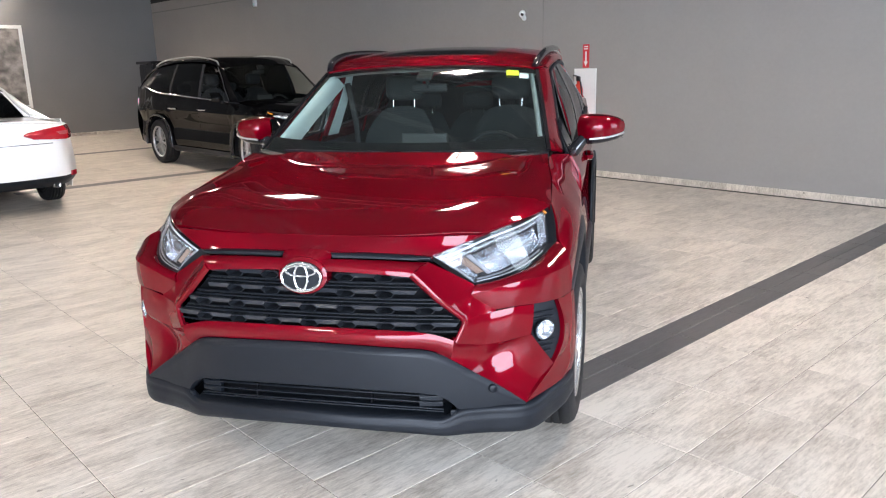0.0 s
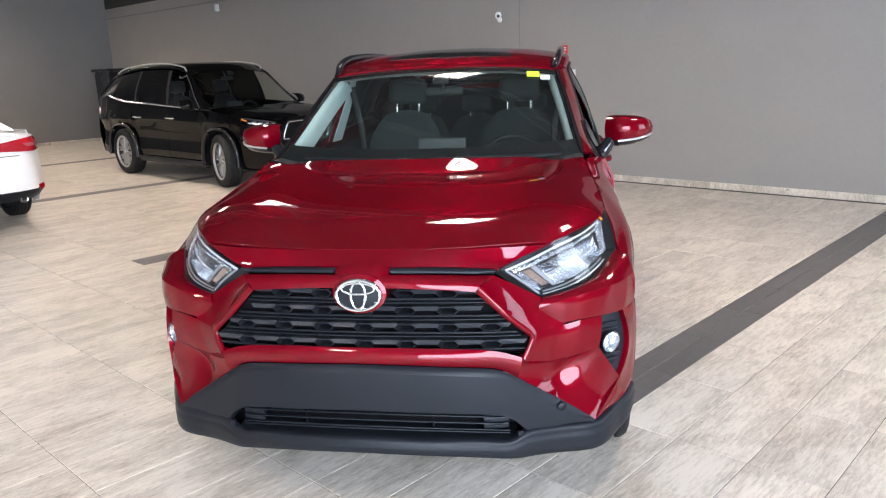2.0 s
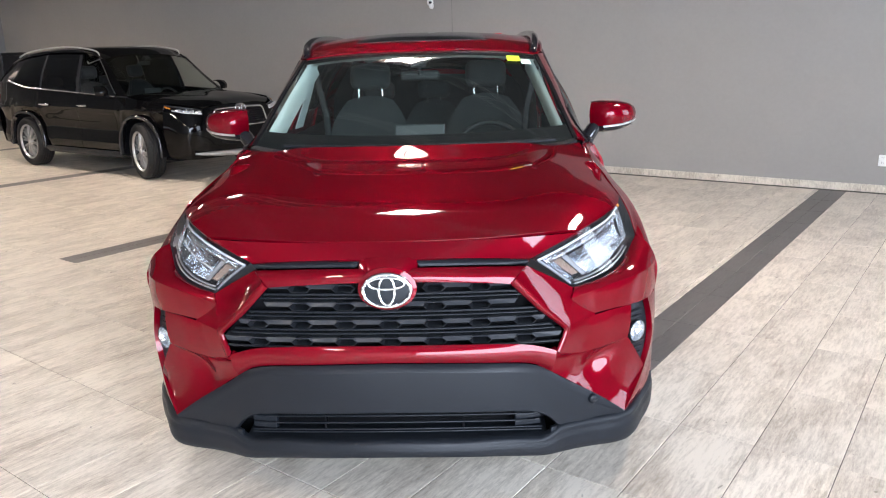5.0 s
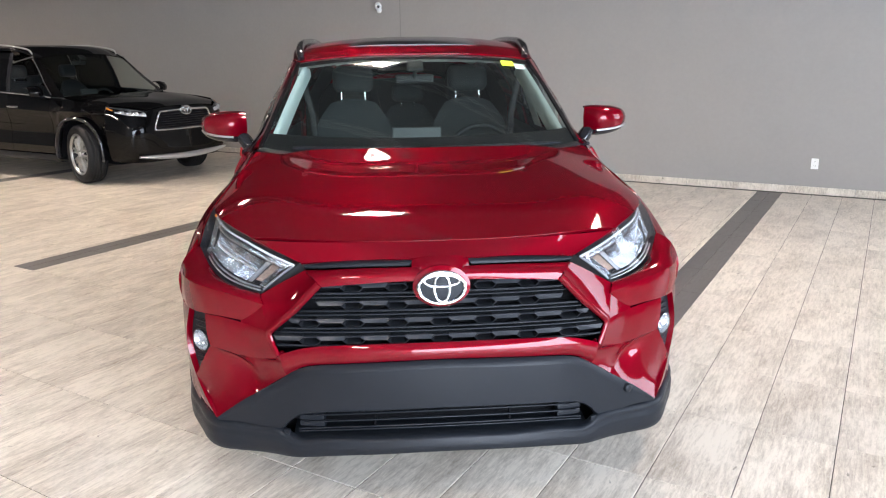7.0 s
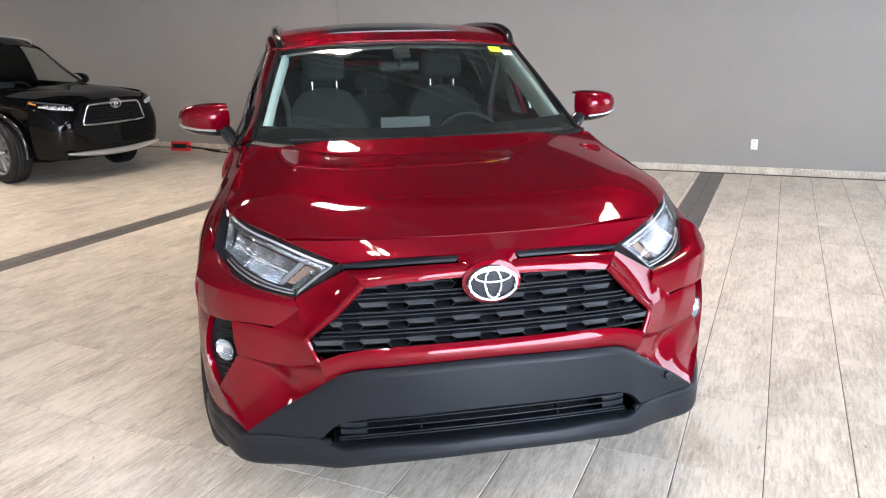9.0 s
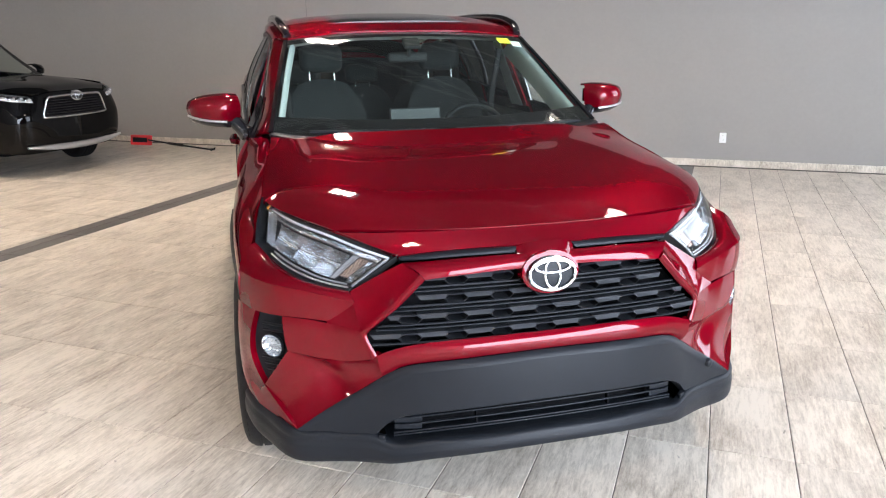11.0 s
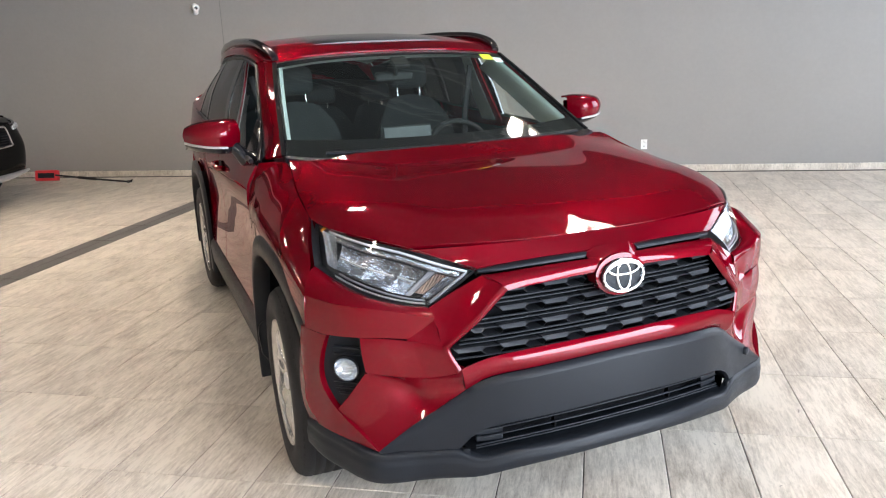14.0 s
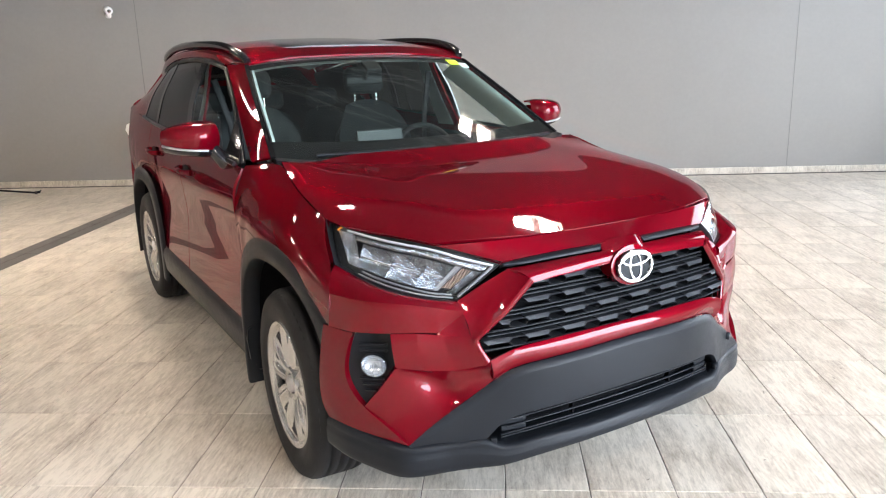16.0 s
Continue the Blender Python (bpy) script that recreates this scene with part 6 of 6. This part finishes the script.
    back_w = [[(0, L - .08, 1.035), (.3, L - .095, 1.03), (.62, L - .185, 1.005), (.86, L - .34, .98)], [(0, L - .05, .96), (.3, L - .06, .955), (.62, L - .12, .945), (.87, L - .35, .95)], [(0, L - .03, .80), (.3, L - .04, .80), (.66, L - .09, .80), (.885, L - .34, .80)], [(0, L - .01, .66), (.3, L - .015, .66), (.68, L - .07, .66), (.895, L - .33, .66)], [(0, L, .50), (.3, L - .005, .50), (.70, L - .06, .50), (.90, L - .32, .50)], [(0, L - .02, .41), (.3, L - .025, .41), (.70, L - .075, .415), (.895, L - .32, .425)]]
    panel("rear_bumper", full([back_w]), WHITE_PAINT, car, (0, 3, .7), 1, "", 0.02)
    diff = [back_w[-1], [(0, L - .035, .365), (.3, L - .04, .365), (.70, L - .09, .37), (.885, L - .32, .385)], [(0, L - .10, .30), (.3, L - .10, .30), (.66, L - .15, .305), (.84, L - .34, .325)]]
    panel("diffuser", full([diff]), PLASTIC, car, (0, 3, .7), 1, "dark plastic diffuser", 0.02)
    tube(Geo(), [(x, L - .028 - .06 * x * x, .795) for x in np.linspace(-.60, .60, 13)], .004, 5).object("boot_seam", LAMP_DARK, car)
    g = Geo()
    box(g, (-.50, L - .062, .765), (.07, .006, .022), 0.002, pose(0, 0, 0, 0, 0, 8))
    g.object("model_badge", CHROME, car, "small chrome bar badge")
    rear = [[(0, 3.42, 1.385), (.3, 3.42, 1.38), (.50, 3.42, 1.345)], [(0, 3.78, 1.24), (.3, 3.77, 1.235), (.52, 3.72, 1.225)], [(0, 4.13, 1.075), (.3, 4.12, 1.075), (.55, 4.05, 1.075)]]
    panel("rear_glass", full([rear]), PRIVACY, car, (0, 3, .8), 1, "", 0)
    rm = [[(0, 1.95, 1.36), (.3, 1.95, 1.355), (.50, 1.95, 1.32)], [(0, 2.5, 1.44), (.3, 2.5, 1.435), (.585, 2.5, 1.40)], [(0, 3.42, 1.39), (.3, 3.42, 1.385), (.52, 3.42, 1.35)]]
    panel("roof", full([rm]), WHITE_PAINT, car, (0, 3, .8), 1, "", 0.01)
    ws = [[(0, 1.1, .95), (.4, 1.14, .95), (.74, 1.3, .93)], [(0, 1.5, 1.16), (.35, 1.52, 1.155), (.64, 1.62, 1.13)], [(0, 1.95, 1.36), (.3, 1.95, 1.355), (.50, 1.95, 1.32)]]
    panel("windscreen", full([ws]), PRIVACY, car, (0, 3, .8), 1, "", 0)
    hd = [[(0, .06, .70), (.3, .08, .70), (.50, .06, .72)], [(0, .5, .86), (.4, .5, .86), (.78, .5, .80)], [(0, 1.1, .945), (.4, 1.14, .945), (.80, 1.3, .92)]]
    panel("hood", full([hd]), WHITE_PAINT, car, (0, 3, .6), 1, "", 0.01)
    fb = [[(0, .05, .70), (.3, .07, .70), (.6, .12, .68), (.82, .42, .72)], [(0, .0, .5), (.3, .02, .5), (.6, .08, .5), (.86, .42, .5)], [(0, .06, .22), (.3, .07, .22), (.6, .12, .22), (.82, .42, .25)]]
    panel("front_bumper", full([fb]), WHITE_PAINT, car, (0, 3, .6), 1, "", 0.01)
    g = Geo()
    box(g, (0, 2.3, .24), (1.4, 3.0, .05), 0.02)
    g.object("underbody", VOID, car)


black_suv()
white_sedan()

# ---- fittings on the walls and loose things ----


def security_camera():
    base = lathe(Geo(), [(-.012, .0), (-.012, .036), (.006, .036), (.012, .026), (.012, 0)], 24)
    base.v = [(-7.47 + y, BACK - .012 - x, 2.185 + z) for x, y, z in base.v]
    ob = base.object("security_camera", WHITE_PLASTIC, None, "small white security camera on the grey wall", "camera")
    tube(Geo(), [(-7.47, BACK - .02, 2.185), (-7.45, BACK - .08, 2.188), (-7.425, BACK - .10, 2.22)], .013, 8).object("bracket", WHITE_PLASTIC, ob)
    g = Geo()
    lathe(g, [(-.06, 0), (-.06, .034), (-.045, .044), (.045, .047), (.056, .042), (.056, 0)], 24)
    m = Matrix.Translation((-7.415, BACK - .11, 2.24)) @ pose(0, 0, 0, 0, 12, -52)
    g.v = [tuple(m @ Vector(q)) for q in g.v]
    g.object("camera_body", WHITE_PLASTIC, ob)
    g = Geo()
    lathe(g, [(.0565, .022), (.058, .018), (.059, 0)], 20)
    g.v = [tuple(m @ Vector(q)) for q in g.v]
    g.object("camera_lens", GLOSS_BLACK, ob)


def wall_sensor():
    g = Geo()
    box(g, (-15.05, BACK - .03, 2.93), (.09, .06, .14), 0.012)
    ob = g.object("wall_sensor", WHITE_PLASTIC, None, "small white motion sensor high on the wall", "sensor")
    g = Geo()
    box(g, (-15.05, BACK - .063, 2.90), (.06, .012, .05), 0.005)
    g.object("sensor_window", PALE_PAPER, ob)


def extinguisher_point():
    x = -6.36
    g = Geo()
    box(g, (x, BACK - .012, 1.02), (.36, .022, .88), 0.004)
    g.object("backing_board", WHITE_PLASTIC, None, "white board behind the wall extinguisher", "board")
    g = Geo()
    lathe(g, [(-.24, 0), (-.24, .055), (-.225, .065), (.13, .065), (.17, .050), (.20, .022), (.235, .020), (.235, 0)], 28)
    g.v = [(x - .05 + z, BACK - .10 + y, 1.06 + q) for q, y, z in g.v]
    ob = g.object("fire_extinguisher", EXT_RED, None, "red fire extinguisher with black head on a white board", "extinguisher")
    g = Geo()
    box(g, (x - .05, BACK - .10, 1.325), (.045, .05, .06), 0.008)
    box(g, (x - .05, BACK - .14, 1.36), (.03, .12, .018), 0.005, pose(0, 0, 0, -12, 0, 0))
    g.object("valve_head", GLOSS_BLACK, ob)
    g = Geo()
    tube(g, spline([(x - .05, BACK - .13, 1.32), (x + .03, BACK - .17, 1.30), (x + .045, BACK - .15, 1.15), (x + .035, BACK - .13, .98)], 6), .011, 8)
    g.object("hose", RUBBER, ob)
    g = Geo()
    lathe(g, [(-.05, .066), (.05, .066)], 28)
    g.v = [(x - .05 + z, BACK - .10 + y, 1.04 + q) for q, y, z in g.v]
    g.object("instruction_label", WHITE_PLASTIC, ob)
    # arrow sign
    g = Geo()
    box(g, (x, BACK - .004, 1.625), (.105, .006, .31), 0.001)
    sign = g.object("arrow_sign", RED_PLASTIC, None, "red wall sign with a white downward arrow", "sign")
    m = Matrix.Translation((x, BACK - .0085, 1.625))
    g = Geo()
    prism(g, [(-.012, .06), (-.012, -.07), (-.034, -.07), (0, -.135), (.034, -.07), (.012, -.07), (.012, .06)], .003, m)
    g.object("arrow", WHITE_PLASTIC, sign)
    for q in (.125, .095):
        g = Geo()
        box(g, (x, BACK - .0085, 1.625 + q), (.06, .003, .014), 0.0)
        g.object("lettering_bar", WHITE_PLASTIC, sign)


def outlet():
    g = Geo()
    box(g, (-1.67, BACK - .004, 0.337), (.075, .008, .118), 0.003)
    ob = g.object("wall_outlet", WHITE_PLASTIC, None, "white duplex power outlet low on the grey wall", "outlet")
    for dz in (-.026, .026):
        g = Geo()
        box(g, (-1.67, BACK - .009, 0.337 + dz), (.036, .004, .032), 0.0015)
        rec = g.object("receptacle", WHITE_PLASTIC, ob)
        for q in (-.007, .007):
            g = Geo()
            box(g, (-1.67 + q, BACK - .0112, 0.341 + dz), (.003, .002, .010), 0)
            g.object("slot", VOID, rec)


def snow_broom():
    g = Geo()
    box(g, (-9.88, 8.31, .075), (.34, .07, .15), 0.015, pose(0, 0, 0, -12, 0, 4))
    head = g.object("snow_broom", RED_PLASTIC, None, "pink red foam snow broom with black handle on the floor", "broom")
    g = Geo()
    box(g, (-9.87, 8.27, .083), (.25, .012, .07), 0.004, pose(0, 0, 0, -12, 0, 4))
    g.object("head_plate", PLASTIC, head)
    g = Geo()
    tube(g, [(-9.72, 8.28, .085), (-9.1, 8.17, .05), (-8.45, 8.06, .022)], .013, 8)
    g.object("handle", PLASTIC, head)
    g = Geo()
    tube(g, [(-9.30, 8.205, .062), (-9.0, 8.153, .046)], .02, 8)
    g.object("grip", RUBBER, head)
    g = Geo()
    tube(g, [(-8.45, 8.06, .022), (-8.39, 8.05, .03), (-8.36, 8.045, .055)], [.02, .016, .006], 6)
    tube(g, [(-8.45, 8.06, .022), (-8.40, 8.01, .014)], [.018, .006], 6)
    g.object("scraper", PLASTIC, head)


def wall_picture():
    m = bpy.data.materials.new("monochrome_print")
    m.use_nodes = True
    nt = m.node_tree
    co = nt.nodes.new("ShaderNodeTexCoord")
    vor = nt.nodes.new("ShaderNodeTexVoronoi")
    vor.inputs["Scale"].default_value = 3.1
    vor.distance, vor.feature = "CHEBYCHEV", "F2"
    noi = nt.nodes.new("ShaderNodeTexNoise")
    noi.inputs["Scale"].default_value, noi.inputs["Detail"].default_value = 6, 9
    mul = nt.nodes.new("ShaderNodeMath")
    mul.operation = "MULTIPLY"
    ramp = nt.nodes.new("ShaderNodeValToRGB")
    ramp.color_ramp.elements[0].position, ramp.color_ramp.elements[0].color = 0.06, (.03, .028, .025, 1)
    ramp.color_ramp.elements[1].position, ramp.color_ramp.elements[1].color = 0.42, (.34, .31, .28, 1)
    nt.links.new(co.outputs["Object"], vor.inputs["Vector"])
    nt.links.new(co.outputs["Object"], noi.inputs["Vector"])
    nt.links.new(vor.outputs["Distance"], mul.inputs[0])
    nt.links.new(noi.outputs["Fac"], mul.inputs[1])
    nt.links.new(mul.outputs[0], ramp.inputs["Fac"])
    nt.links.new(ramp.outputs["Color"], nt.nodes["Principled BSDF"].inputs["Base Color"])
    y0, y1, z0, z1 = 3.0, 5.42, .75, 2.70
    g = Geo()
    box(g, (LEFT + .02, (y0 + y1) / 2, (z0 + z1) / 2), (.03, y1 - y0 - .1, z1 - z0 - .1), 0)
    ob = g.object("wall_picture", m, None, "large framed monochrome print on the end wall", "picture")
    for lo, hi in (((y0, z0), (y1, z0 + .08)), ((y0, z1 - .08), (y1, z1)), ((y0, z0 + .081), (y0 + .08, z1 - .081)), ((y1 - .08, z0 + .081), (y1, z1 - .081))):
        g = Geo()
        box(g, (LEFT + .026, (lo[0] + hi[0]) / 2, (lo[1] + hi[1]) / 2), (.05, hi[0] - lo[0], hi[1] - lo[1]), 0.004)
        g.object("frame_bar", WHITE_PLASTIC, ob)


security_camera()
wall_sensor()
extinguisher_point()
outlet()
snow_broom()
wall_picture()


def black_cabinet():
    g = Geo()
    box(g, (-19.90, BACK - .32, .87), (.80, .5, 1.74), 0.006)
    ob = g.object("tall_cabinet", GLOSS_BLACK, None, "tall black cabinet with an overhanging top in the corner", "cabinet")
    g = Geo()
    box(g, (-19.90, BACK - .33, 1.78), (.96, .6, .07), 0.01)
    g.object("cabinet_top", GLOSS_BLACK, ob)
    for q in (-.2, .2):
        g = Geo()
        box(g, (-19.90 + q, BACK - .578, .87), (.385, .02, 1.62), 0.004)
        d = g.object("door", GLOSS_BLACK, ob)
        g = Geo()
        tube(g, [(-19.90 + q * .2, BACK - .60, .80), (-19.90 + q * .2, BACK - .60, 1.0)], .008, 6)
        g.object("handle", SATIN, d)


def white_stand():
    x, y = -7.06, 8.2
    g = Geo()
    lathe(g, [(0, 0), (0, .14), (.015, .145), (.025, .13), (.03, .03), (.62, .03), (.62, 0)], 24)
    g.v = [(x + b, y + c, a) for a, b, c in g.v]
    ob = g.object("bag_stand", WHITE_PLASTIC, None, "white waste bag on a slim white stand by the wall", "stand")
    g = Geo()
    rng = np.random.default_rng(4)
    prof = [(.22, .045), (.34, .06), (.50, .075), (.60, .085), (.70, .115), (.78, .135), (.84, .12), (.88, .06), (.89, 0)]
    n = 28
    v = []
    for a in range(n):
        ang = 2 * math.pi * a / n
        for z, r in prof:
            k = r * (1 + .13 * math.sin(5 * ang + 9 * z) + .06 * rng.standard_normal())
            v.append((x + k * math.cos(ang), y + k * math.sin(ang), z))
    m = len(prof)
    g.add(v, [(a * m + i, ((a + 1) % n) * m + i, ((a + 1) % n) * m + i + 1, a * m + i + 1) for a in range(n) for i in range(m - 1)], True)
    g.object("bag", WHITE_PLASTIC, ob)


black_cabinet()
white_stand()

# ---- floor tiles, last: every tile its own piece near the car, joined further off ----
PX, PY, X0, Y0 = 0.3035, 0.597, -1.660, 2.585


INSET = 0.042


def tile_box(g, x0, x1, y0, y1):
    e, c = 0.0017, 0.0018
    x0, x1, y0, y1 = x0 + e, x1 - e, y0 + e, y1 - e
    v = [(x0 + c, y0 + c, 0), (x1 - c, y0 + c, 0), (x1 - c, y1 - c, 0), (x0 + c, y1 - c, 0)]
    v += [(x0, y0, -c), (x1, y0, -c), (x1, y1, -c), (x0, y1, -c), (x0, y0, -0.009), (x1, y0, -0.009), (x1, y1, -0.009), (x0, y1, -0.009)]
    f = [(0, 1, 2, 3)] + [(a + 4, (a + 1) % 4 + 4, (a + 1) % 4, a) for a in range(4)] + [(a + 8, (a + 1) % 4 + 8, (a + 1) % 4 + 4, a + 4) for a in range(4)]
    return g.add(v, f)


def tiles():
    floor = tagged(new("floor"), "streaked beige and grey rectangular floor tiles with thin grout joints", "floor", "", "structure")
    g = Geo()
    one = tile_box(g, 0, PX, 0, PY).object("tile", TILE, floor)
    rest, dark, used = Geo(), [], False
    bars = {-2: 1, -17: 1, -32: 1, -47: 1}
    for k in range(-64, 17):
        for j in range(-17, 10):
            x, y = X0 + k * PX, Y0 + j * PY
            if y + PY > BACK + 0.5 or x < LEFT - 0.4 or x > RIGHT + 0.1:
                continue
            y1 = min(y + PY, BACK - 0.013)
            if y1 - y < 0.02:
                continue
            if k in bars and j >= 0:
                dark.append((x, y, y1))
                tile_box(rest, x, x + INSET, y, y1)
            elif -14 <= k <= 7 and -2 <= j <= 9 and y1 == y + PY:
                if not used:
                    one.matrix_basis, used = Matrix.Translation((x, y, 0)), True
                else:
                    o = new("tile", one.data)
                    o.parent = floor
                    o.matrix_basis = Matrix.Translation((x, y, 0))
            else:
                tile_box(rest, x, x + PX, y, y1)
    tagged(rest.object("far_tiles", TILE, floor), "", "", "", "stuff")
    for x, y, y1 in dark:
        for a in (0, 0.5):
            g = Geo()
            tile_box(g, x + INSET + a * (PX - INSET), x + INSET + (a + 0.5) * (PX - INSET), y, y1)
            g.object("stripe_tile", DARK_TILE, floor, "dark grey bay marking tile")


tiles()
